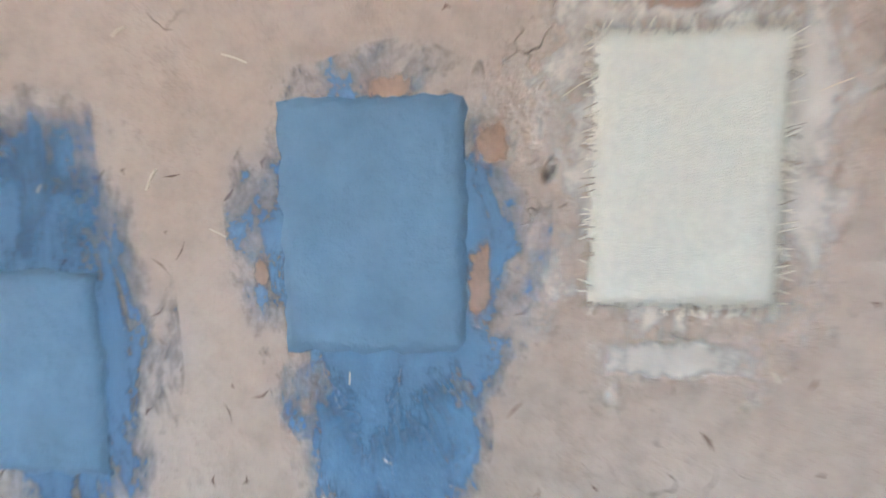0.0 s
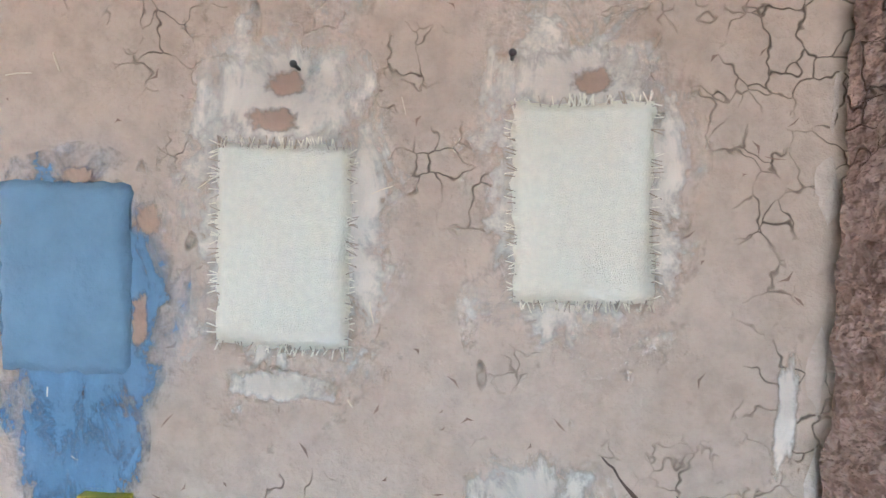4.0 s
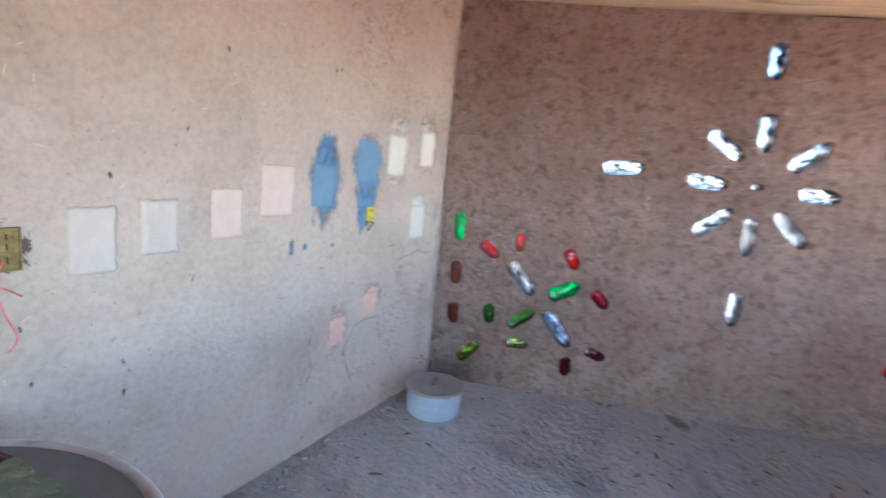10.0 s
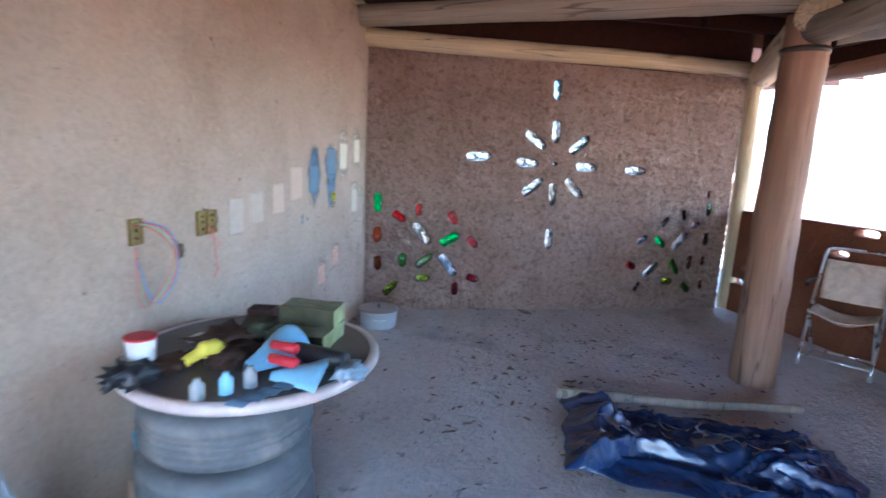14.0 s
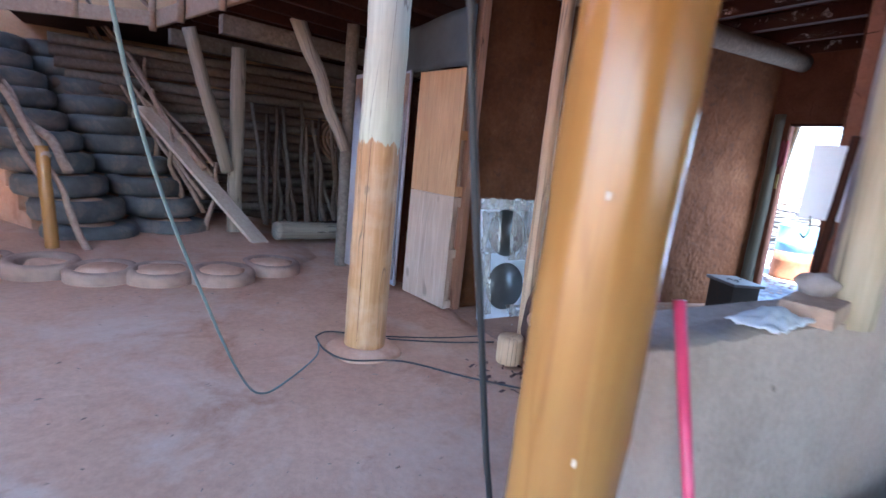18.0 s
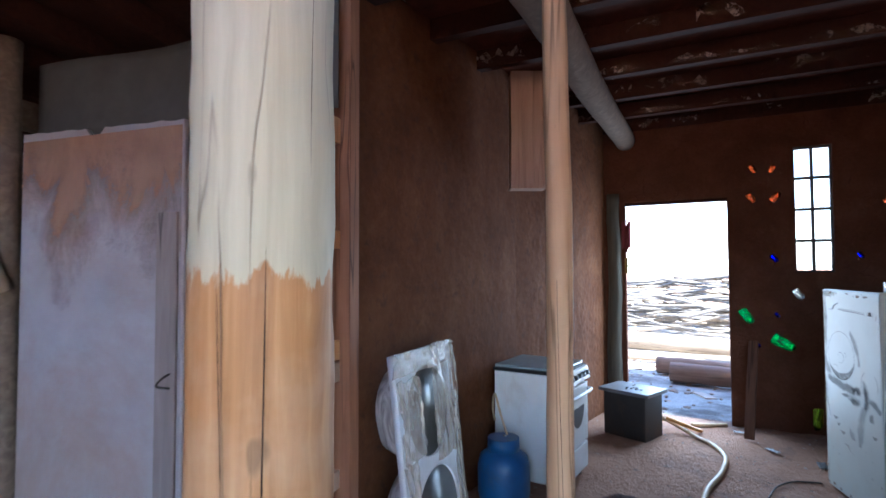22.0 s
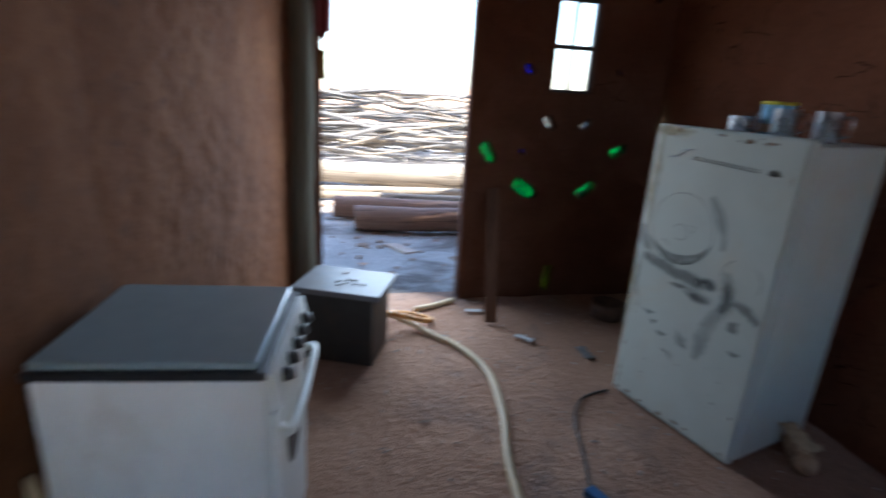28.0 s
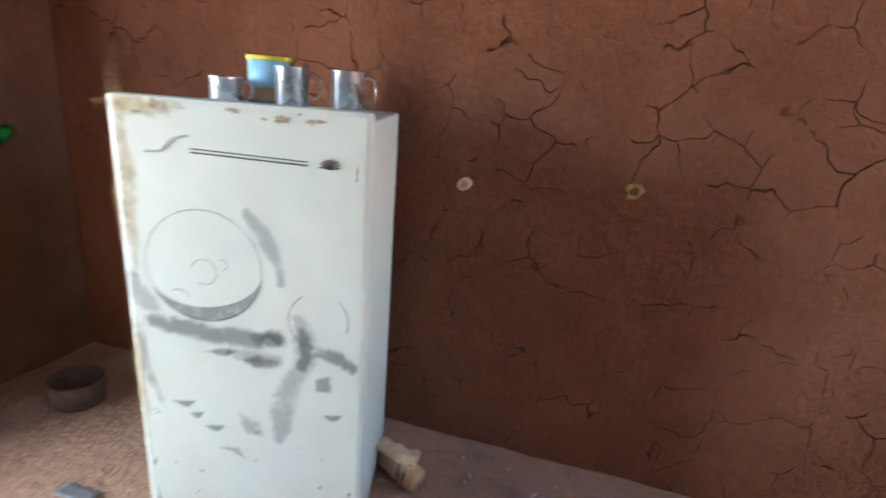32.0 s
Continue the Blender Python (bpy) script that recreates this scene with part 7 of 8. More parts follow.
box(bm, -0.225, 0.225, -0.272, -0.252, 0.075, 0.255, None, 0.006)
part("drawer_front", bm, "enamel", ST)
for sx in (-0.2, 0.2):
    for sy in (-0.21, 0.22):
        bm = B()
        tube(bm, [(sx, sy, 0.0), (sx, sy, 0.055)], 0.018, 10)
        part("foot", bm, "black", ST)

# ---- gas cylinder ----
GAS = thing("gas_cylinder", "blue steel gas cylinder with a valve collar", "gas cylinder", pose(-1.69, 3.49, 0.0) @ Matrix.Diagonal((0.95, 0.95, 0.88, 1)))
bm = B()
lathe(bm, [(0.0, 0.03), (0.12, 0.03), (0.165, 0.07), (0.175, 0.12), (0.175, 0.30), (0.16, 0.37), (0.10, 0.42), (0.0, 0.44)], 36)
part("body", bm, "gas_blue", GAS, smooth=True)
bm = B()
lathe(bm, [(0.105, 0.40), (0.11, 0.40), (0.105, 0.50), (0.10, 0.50)], 32)
part("collar", bm, "gas_blue", GAS, smooth=True)
bm = B()
lathe(bm, [(0.13, 0.0), (0.14, 0.0), (0.14, 0.06), (0.13, 0.06)], 32)
part("foot_ring", bm, "gas_blue", GAS, smooth=True)
bm = B()
tube(bm, [(0, 0, 0.43), (0, 0, 0.48), (0.03, 0, 0.49)], 0.018, 10)
part("valve", bm, "steel", GAS, smooth=True)
wire("gas_hose", [(-1.64, 3.48, 0.43), (-1.58, 3.55, 0.55), (-1.50, 3.62, 0.66), (-1.44, 3.66, 0.55), (-1.40, 3.66, 0.45)], 0.008, "hose", "yellowish gas hose from the cylinder to the stove", "hose")

# ---- double sink wrapped in film, leaning on the wall ----
SK = thing("double_sink", "new double-bowl sink in torn plastic film, leaning against the wall", "sink", pose(-2.51, 3.485, 0.0, -7, 0, 1))
bm = B()
def disc(cz, r, n=40):
    return [(r * math.cos(2 * math.pi * k / n), cz + r * math.sin(2 * math.pi * k / n)) for k in range(n)]
upright_panel(bm, [(-0.30, 0.0), (0.30, 0.0), (0.30, 1.12), (-0.30, 1.12)], [disc(0.30, 0.225), disc(0.81, 0.225)], 0.035)
part("panel", bm, "panel_white", SK, "pale glossy panel in plastic film")
for cz in (0.30, 0.81):
    bm = B()
    lathe(bm, [(0.225, 0.0), (0.22, -0.08), (0.19, -0.15), (0.12, -0.19), (0.03, -0.20), (0.0, -0.20)], 36)
    bmesh.ops.solidify(bm, geom=list(bm.faces), thickness=0.006)
    bmesh.ops.transform(bm, matrix=Matrix.Translation((0, 0.02, cz)) @ pose(0, 0, 0, 90, 0, 0), verts=bm.verts)
    bowl = part("bowl", bm, "bowl", SK, "grey steel bowl", True)
    bm = B()
    lathe(bm, [(0.245, 0.0), (0.24, -0.09), (0.21, -0.165), (0.13, -0.21), (0.03, -0.222), (0.0, -0.222)], 36)
    crumple(bm, 0.012, 9, cz)
    bmesh.ops.transform(bm, matrix=Matrix.Translation((0, 0.03, cz)) @ pose(0, 0, 0, 90, 0, 0), verts=bm.verts)
    part("wrapping", bm, "film", bowl, "white plastic wrapping", True)
    bm = B()
    tube(bm, [(0.0, 0.198, cz), (0.0, 0.212, cz)], 0.03, 16)
    part("drain", bm, "steel", bowl)
for i, (x0, x1, z0, z1) in enumerate(((-0.31, -0.10, 1.0, 0.62), (0.05, 0.28, 1.13, 0.55), (-0.30, 0.30, 1.13, 1.02), (0.22, 0.31, 1.1, 0.1), (-0.32, -0.2, 0.62, 0.05), (0.0, 0.28, 0.12, 0.0))):
    bm = B()
    sheet(bm, 14, 18, lambda u, v: Vector((x0 + (x1 - x0) * u + 0.05 * v * math.sin(3 + i), -0.012 - 0.03 * abs(noise.noise(Vector((u * 4, v * 3, i * 5)))) - 0.012 * noise.noise(Vector((u * 12, v * 9, i))), z0 + (z1 - z0) * v + 0.02 * noise.noise(Vector((u * 5, v * 2, i))))), 0.0015)
    part("film_fold", bm, "film_clear", SK, "torn clear film" if i == 0 else "", True)

# ---- hanging wooden box, beam bracket ----
DUCT = thing("board_duct", "pinkish boarded wooden duct hanging from the ceiling", "duct", pose(-1.24, 3.46, 2.11, 0, 0, -63))
bm = B()
box(bm, -0.118, 0.118, -0.052, 0.052, 0.006, 0.83, None, 0.004)
part("core", bm, "ply_dull", DUCT)
for s in (1, -1):
    for k in range(3):
        bm = B()
        box(bm, -0.122 + k * 0.082, -0.122 + k * 0.082 + 0.079, -0.007, 0.007, 0.0 - 0.006 * k, 0.83, None, 0.002)
        bmesh.ops.translate(bm, vec=(0, s * 0.059, 0), verts=bm.verts)
        part("board", bm, "ply_dull", DUCT)
bm = B()
box(bm, -0.126, 0.126, -0.068, 0.068, -0.022, 0.0, None, 0.003)
part("end_board", bm, "ply_dull", DUCT)

# ---- low dark box with a tile lid ----
BX = thing("firebox", "low dark box with a dusty grey tile lid, beside the doorway", "box", pose(0.20, 2.93, 0.0, 0, 0, -22))
bm = B()
box(bm, -0.16, 0.16, -0.20, 0.20, 0.0, 0.385, None, 0.01)
part("body", bm, "iron", BX)
bm = B()
box(bm, -0.185, 0.185, -0.24, 0.24, 0.388, 0.42, None, 0.006)
part("lid", bm, "lid_tile", BX, "dusty grey lid with crumbs")
for i in range(9):
    bm = B()
    blob(bm, (random.uniform(-0.1, 0.1), random.uniform(-0.15, 0.1), 0.424), (0.02, 0.012, 0.005), 1, 0.5, 3, i)
    part("crumb", bm, "iron", BX)
wire("orange_hose", [(0.38, 2.78, 0.12), (0.50, 2.66, 0.08), (0.60, 2.50, 0.02), (0.52, 2.38, 0.015), (0.40, 2.44, 0.06), (0.36, 2.66, 0.14)], 0.016, "hose_orange", "orange hose looped beside the dark box", "hose")
wire("floor_hose", [(0.36, 2.74, 0.16), (0.42, 2.55, 0.05), (0.30, 2.42, 0.02), (0.10, 2.28, 0.022), (-0.18, 2.20, 0.022), (-0.55, 2.24, 0.022), (-0.85, 2.32, 0.022), (-1.15, 2.36, 0.022)], 0.019, "hose", "thick yellowish hose snaking over the kitchen floor", "hose")
wire("short_hose", [(0.80, 2.16, 0.02), (0.72, 2.30, 0.02), (0.66, 2.46, 0.02)], 0.02, "hose", "short piece of pale hose on the doorstep", "hose")
wire("floor_cable", [(-1.05, 2.05, 0.012), (-0.85, 1.98, 0.012), (-0.60, 1.90, 0.012), (-0.45, 1.78, 0.012), (-0.40, 1.62, 0.012)], 0.006, "cable", "black cable on the kitchen floor", "cable")
wire("floor_cable", [(-1.15, 2.05, 0.012), (-1.5, 2.0, 0.012), (-1.9, 2.1, 0.012), (-2.4, 2.0, 0.012)], 0.006, "cable", "black cable on the kitchen floor", "cable")
bm = B()
box(bm, -0.05, 0.05, -0.025, 0.025, 0.0, 0.035, None, 0.008)
solo("plug_adaptor", bm, "gas_blue", "dark blue plug adaptor on the kitchen floor", "adaptor", pose(-1.10, 2.05, 0.008, 0, 0, 20))

# ---- window bars ----
WIN = thing("window_1", "narrow window with iron bars in eight panes", "window", pose(KIT_E + 0.088, 1.415, 1.47))
WIN["kind"] = "structure"
for a in ((-0.15, -0.134, 0.0, 1.17), (0.134, 0.15, 0.0, 1.17)):
    bm = B()
    box(bm, -0.02, 0.02, a[0], a[1], a[2], a[3])
    part("window_frame", bm, "iron", WIN)
for z in (0.0, 1.15):
    bm = B()
    box(bm, -0.02, 0.02, -0.134, 0.134, z, z + 0.02)
    part("window_frame", bm, "iron", WIN)
bm = B()
box(bm, -0.014, 0.014, -0.013, 0.013, 0.02, 1.15)
part("mullion", bm, "iron", WIN)
for k in (1, 2, 3):
    bm = B()
    box(bm, -0.0118, 0.0118, -0.134, 0.134, 1.17 * k / 4 - 0.014, 1.17 * k / 4 + 0.014)
    part("glazing_bar", bm, "iron", WIN)

# ---- small things on the kitchen's south wall and floor ----
bm = B()
rings = [(0.0, 0.0), (0.022, 0.0), (0.022, 0.075), (0.014, 0.075), (0.014, 0.02), (0.0, 0.02)]
lathe(bm, rings, 18, pose(0, 0, 0, -90, 0, 0))
solo("pipe_stub", bm, "salmon", "short pinkish pipe stub sticking out of the wall", "pipe", pose(-1.09, 0.71, 1.104), True)
bm = B()
tube(bm, [((0.022 + 0.006 * math.sin(3 * k)) * math.cos(k * 0.6), 0.008 + 0.004 * math.sin(2.3 * k), (0.026 + 0.006 * math.cos(5 * k)) * math.sin(k * 0.6)) for k in range(14)], [0.008 + 0.003 * math.sin(1.7 * k) for k in range(14)], 7)
solo("tape_scrap", bm, "yellow_dull", "crumpled dull yellow tape stuck to the wall", "tape", pose(-1.678, 0.72, 1.148), True)
bm = B()
box(bm, -0.04, 0.04, -0.013, 0.013, 0.0, 0.905, None, 0.003)
up = Vector((0.415, -0.08, 0.80)).normalized()
side = (Vector((0.35, 0.93, 0.0)) - up * Vector((0.35, 0.93, 0.0)).dot(up)).normalized()
solo("leaning_board", bm, "board_brown", "rough brown board leaning against the wall by the doorway", "board", Matrix.Translation((0.415, 2.0, 0.022)) @ Matrix((side, up.cross(side), up)).transposed().to_4x4())
bm = B()
lathe(bm, [(0.0, 0.0), (0.10, 0.0), (0.11, 0.06), (0.108, 0.11), (0.10, 0.11), (0.095, 0.02), (0.0, 0.02)], 28)
solo("small_pan", bm, "bark_brown", "small dusty pan in the dark corner", "pan", pose(0.47, 1.14, 0.005), True)
for i, (x, y, r, mname, label) in enumerate(((-0.02, 1.55, 0.05, "lid_tile", "scrap of pale paper on the floor"), (0.20, 1.85, 0.04, "film", "torn white wrapper on the floor"), (0.62, 2.05, 0.04, "film", "scrap of wrapper on the floor"))):
    bm = B()
    sheet(bm, 8, 6, lambda u, v: Vector(((u - 0.5) * r * 3, (v - 0.5) * r * 1.2, 0.015 + 0.02 * abs(noise.noise(Vector((u * 4, v * 3, i * 7)))))), 0.0015)
    solo("paper_scrap", bm, mname, label, "scrap", pose(x, y, 0.0, 0, 0, 40 * i), True)
bm = B()
tube(bm, smooth_path([(-1.10, 1.10, 0.05), (-1.0, 1.05, 0.06), (-0.93, 1.0, 0.05)]), 0.045, 10, True, 0.3, 2)
solo("wood_wedge", bm, "log_bare", "short split log wedged beside the refrigerator", "log", None, True)
bm = B()
sheet(bm, 10, 8, lambda u, v: Vector((-1.08 + 0.16 * u, 1.02 + 0.08 * v, 0.105 + 0.04 * noise.noise(Vector((u * 4, v * 4, 3))) + 0.03 * u)), 0.002)
solo("dry_husk", bm, "hose", "dry pale husk on the split log", "husk", None, True)
PANEL = thing("white_board", "white painted board fixed to the wall end, wire hooks below", "board", pose(-3.385, 0.70, 1.375, 0, 0, -72))
bm = B()
box(bm, 0.0, 0.23, -0.012, 0.012, 0.0, 0.265, None, 0.003)
part("board", bm, "white_plastic", PANEL)
for k in range(3):
    bm = B()
    tube(bm, smooth_path([(0.04 + 0.07 * k, -0.012, 0.01), (0.045 + 0.07 * k, -0.02, -0.04), (0.035 + 0.07 * k, -0.02, -0.07), (0.02 + 0.07 * k, -0.02, -0.055)]), 0.004, 6)
    part("hook", bm, "iron", PANEL, "bent wire hook", True)
bm = B()
tube(bm, line((-3.385, 0.614, 1.07), (-3.50, 0.525, 1.66), 8, 0.01, 2), 0.014, 8, True, 0.1, 2)
solo("red_stick", bm, "timber_red", "dark red stick leaning against the pale post", "stick", None, True)

# ---- doorway ----
log_object("door_post", (0.90, 3.17, -0.05), (0.92, 3.18, 2.3), 0.085, 0.08, "log_dark", "dark mossy log post beside the doorway", "post", 21.0, 0.02)
bm = B()
box(bm, KIT_E + 0.02, KIT_E + 0.09, DOOR_Y0 - 0.1, DOOR_Y1 + 0.1, DOOR_TOP - 0.03, DOOR_TOP - 0.002)
structure("door_lintel", bm, "timber_red", "dark wooden lintel over the doorway")
bm = B()
sheet(bm, 8, 14, lambda u, v: Vector((0.83 + 0.02 * math.sin(u * 6), 3.09 - 0.09 * u, 1.98 - 0.28 * v + 0.03 * math.sin(u * 9))), 0.004)
solo("hanging_rag", bm, "wine_cloth", "dark red and black rags hanging on the door post", "rag", None, True)
bm = B()
sheet(bm, 4, 10, lambda u, v: Vector((0.815, 3.06 - 0.03 * u, 1.62 - 0.16 * v)), 0.003)
solo("hanging_strip", bm, "yellow_dull", "dull yellow strip hanging on the door post", "strip", None, True)

# ---- boarded enclosure beside the kitchen ----
ENC = thing("board_enclosure", "tall plywood enclosure with an orange board and a whitewashed door", "enclosure", pose(-2.99, 3.84, 0.0, 0, 0, 98))
for name, z0, z1, mname, label in (("front_board", 1.092, 2.25, "ply_orange", "orange plywood upper board"), ("front_board", 0.0, 1.084, "ply_pale", "pale plywood lower board")):
    bm = B()
    box(bm, 0.0, 0.72, -0.022, 0.0, z0, z1, None, 0.003)
    part(name, bm, mname, ENC, label)
bm = B()
box(bm, 0.055, 0.70, -0.10, -0.024, 0.0, 2.24)
part("core", bm, "ply_pale", ENC)
for z0, z1 in ((0.0, 0.075), (0.50, 0.585), (0.995, 1.084), (1.095, 1.185), (1.615, 1.70), (2.115, 2.235)):
    bm = B()
    box(bm, 0.003, 0.055, -0.098, -0.023, z0, z1, None, 0.003)
    part("spacer_block", bm, "ply_orange" if z0 > 1.09 else "ply_pale", ENC)
bm = B()
box(bm, 0.0, 0.72, -0.116, -0.101, 0.0, 2.25, None, 0.002)
part("back_board", bm, "ply_dull", ENC)
bm = B()
top = [(1.90 - 1.14 * k / 24, 2.275 - 0.02 * k / 24 + 0.012 * noise.noise(Vector((k * 0.6, 2, 0))) - (0.05 if k in (11, 12) else 0.0)) for k in range(25)]
upright_panel(bm, [(0.76, 0.04), (1.90, 0.03)] + top, [], 0.03)
bmesh.ops.translate(bm, vec=(0, 0.065, 0), verts=bm.verts)
part("white_panel", bm, "door_white", ENC, "whitewashed board door with stains")
# brown wash over the upper panel, denser towards the top
bm = B()
rim = bm.verts.layers.float.new("rim")
cols = []
for i in range(17):
    cols.append([])
    for k in range(17):
        x, z = 0.765 + 1.13 * i / 16, 1.30 + 0.93 * k / 16
        v = bm.verts.new(Vector((x, 0.0975, z)))
        v[rim] = -0.55 + 1.9 * k / 16 + 0.25 * math.sin(i * 0.7)
        cols[-1].append(v)
for a, b in zip(cols, cols[1:]):
    for k in range(16):
        bm.faces.new((a[k], a[k + 1], b[k + 1], b[k]))
part("water_stain", bm, "brown_wash", ENC, "brown wash, denser towards the top")
bm = B()
box(bm, 0.775, 0.90, 0.099, 0.118, 0.10, 1.80, None, 0.004)
part("door_stile", bm, "stile_grey", ENC, "grey-brown stile")
bm = B()
tube(bm, smooth_path([(0.80, 0.12, 1.02), (0.82, 0.15, 1.0), (0.86, 0.14, 0.96), (0.80, 0.12, 0.95)]), 0.006, 6)
part("latch", bm, "iron", ENC, "bent wire latch", True)
bm = B()
sheet(bm, 20, 8, lambda u, v: Vector((-0.02 + 1.98 * u, -0.03 + 0.03 * math.sin(u * 9), 2.27 + (0.52 - 0.08 * math.sin(u * 2)) * v)), 0.01)
part("top_sheet", bm, "grey_sheet", ENC, "dark grey sheet above the boards", True)
bm = B()
box(bm, -2.895, -2.822, 3.80, 3.90, 0.0, 2.95, None, 0.005)
solo("jamb_board", bm, "jamb", "upright orange-brown timber jamb at the end of the mud wall", "post")
bm = B()
prism(bm, [(-2.86, 3.96), (-3.10, 5.75), (-2.6, 5.75), (-2.6, 3.96)], 0.0, 2.2)
structure("wall_enclosure", bm, "wall_k", "plain inner block behind the plywood boards")

wire("yellow_hose_loop", [(-2.86, 1.75, 0.56), (-2.92, 1.80, 0.66), (-2.97, 1.90, 0.67), (-2.98, 1.98, 0.60), (-2.95, 2.02, 0.50)], 0.012, "hose", "yellow hose looped on top of the cob wall", "hose")
bm = B()
box(bm, -0.03, 0.03, -0.02, 0.02, 0.0, 0.14, None, 0.006)
solo("iron_clamp", bm, "iron", "rusty iron clamp stuck in the cob wall", "clamp", pose(-2.84, 1.82, 0.50, 0, 12, 10))
bm = B()
tube(bm, [(-3.10, 1.625, 0.46), (-3.09, 1.625, 0.46), (-2.5, 1.66, 0.46)], [0.10, 0.105, 0.105], 20, True, 0.08, 4)
solo("short_log", bm, "log_bare", "short thick sawn log lying across the cob wall", "log", None, True)
bm = B()
lathe(bm, [(0.0, 0.0), (0.07, 0.0), (0.085, 0.17), (0.09, 0.175), (0.08, 0.17), (0.065, 0.01), (0.0, 0.01)], 28)
solo("small_bucket", bm, "skyblue", "small blue plastic bucket behind the tyres", "bucket", pose(-2.19, 0.31, 0.14), True)
bm = B()
box(bm, -0.10, 0.10, -0.06, 0.06, 0.0, 0.138, None, 0.008)
solo("bucket_block", bm, "brick", "clay block under the small bucket", "block", pose(-2.19, 0.31, 0.0))

# ---- cables over the courtyard floor and the hanging hose ----
wire("floor_cable", [(-4.35, 3.42, 0.0), (-4.36, 3.15, 0.0), (-4.25, 2.92, 0.0), (-3.9, 2.80, 0.0), (-3.6, 2.45, 0.0), (-3.3, 2.15, 0.0), (-3.05, 1.95, 0.0)], 0.007, "cable", "black cable lying over the red earth floor", "cable")
wire("floor_cable", [(-4.35, 3.42, 0.0), (-4.20, 3.50, 0.0), (-3.85, 3.25, 0.0), (-3.4, 3.05, 0.0), (-3.0, 2.95, 0.0)], 0.007, "cable", "black cable lying over the red earth floor", "cable")
wire("floor_cable", [(-3.85, 3.30, 0.0), (-3.4, 3.15, 0.0), (-3.0, 3.10, 0.0)], 0.006, "cable", "black cable lying over the red earth floor", "cable")
wire("hanging_hose", [(-4.95, 0.86, 3.1), (-4.86, 0.83, 2.3), (-4.785, 0.80, 1.6), (-4.65, 0.83, 0.95), (-4.5, 0.92, 0.45), (-4.22, 1.18, 0.0), (-3.95, 1.40, 0.0), (-3.7, 1.55, 0.0)], 0.011, "cable", "dark hose hanging down to the floor", "hose")
wire("hanging_hose", [(-5.75, 0.95, 3.6), (-5.62, 1.12, 2.3), (-5.50, 1.33, 1.5), (-5.27, 1.73, 0.80), (-5.05, 2.25, 0.25), (-4.88, 2.60, 0.0), (-4.70, 2.75, 0.0), (-4.45, 3.05, 0.0), (-4.36, 3.30, 0.0)], 0.006, "rope", "faded green hose hanging from the roof to the floor", "hose")


# ---- platform over the courtyard ----
PLAT = [(-4.15, 3.9), (-5.33, 8.25), (-7.2, 9.2), (-7.2, 11.2), (1.0, 11.2), (1.0, 4.35)]
bm = B()
prism(bm, PLAT, 2.90, 2.95)
structure("platform_floor", bm, "timber_red", "dark red-brown boards of an upper platform")
PF = thing("timber_platform", "pale timber edge and dark joists of the upper platform", "platform", pose(-4.6, 6.0, 2.9))
def plat_beam(a, b, z0, z1, w, mname, label=""):
    a, b = Vector(a) - Vector((-4.6, 6.0)), Vector(b) - Vector((-4.6, 6.0))
    d = b - a
    bm = B()
    box(bm, 0, d.length, -w / 2, w / 2, z0 - 2.9, z1 - 2.9, Matrix.Translation((a.x, a.y, 0)) @ pose(0, 0, 0, 0, 0, math.degrees(math.atan2(d.y, d.x))), 0.004)
    part("beam", bm, mname, PF, label)
plat_beam((-4.13, 3.85), (-5.36, 8.30), 2.78, 2.99, 0.05, "timber", "pale edge board")
plat_beam((-5.33, 8.27), (-7.2, 9.2), 2.80, 2.99, 0.05, "timber")
for i in range(9):
    f = i / 8
    x, y = -4.2 - 1.05 * f, 4.1 + 4.0 * f
    plat_beam((x, y), (x + 4.2, y + 1.2), 2.76, 2.895, 0.06, "timber_red")
plat_beam((-4.75, 6.3), (0.5, 7.6), 2.55, 2.75, 0.12, "slab_grey")
plat_beam((-5.2, 7.9), (0.5, 9.4), 2.55, 2.75, 0.12, "slab_grey")
RAIL = thing("platform_railing", "railing of pale sawn boards and poles round the platform", "railing", pose(-4.6, 6.0, 2.9))
def rail_piece(name, p, q, r, mname="timber"):
    bm = B()
    o = Vector((-4.6, 6.0, 2.9))
    tube(bm, line(Vector(p) - o, Vector(q) - o, 6, 0.03, p[0] + p[2]), r, 8, True, 0.1, p[0])
    part(name, bm, mname, RAIL, smooth=True)
EDGE = lambda f: Vector((-4.17 - 1.20 * f, 3.9 + 4.35 * f, 0))
for f in (0.02, 0.22, 0.47, 0.74, 0.98):
    e = EDGE(f)
    rail_piece("baluster", (e.x - 0.05, e.y, 2.72), (e.x - 0.05, e.y, 3.9), 0.045)
for f0, f1 in ((0.22, 0.47), (0.47, 0.74), (0.74, 0.98)):
    a, b = EDGE(f0), EDGE(f1)
    rail_piece("diagonal", (a.x - 0.03, a.y, 2.98), (b.x - 0.03, b.y, 3.85), 0.03, "branch")
rail_piece("top_rail", (EDGE(0).x, EDGE(0).y, 3.85), (EDGE(1).x, EDGE(1).y, 3.85), 0.035)
rail_piece("diagonal", (-5.33, 8.25, 2.95), (-6.3, 8.7, 3.8), 0.03, "branch")
rail_piece("baluster", (-6.3, 8.72, 2.8), (-6.3, 8.72, 3.9), 0.04)
bm = B()
prism(bm, [(-9.5, 11.0), (1.0, 11.0), (1.0, 11.2), (-9.5, 11.2)], -0.05, 5.6)
structure("wall_back", bm, "wall_upper", "orange mud-plastered wall of the upper storey")
bm = B()
sheet(bm, 10, 10, lambda u, v: Vector((-4.6 + 2.4 * u, 9.5, 3.0 + 1.9 * v)), 0.02)
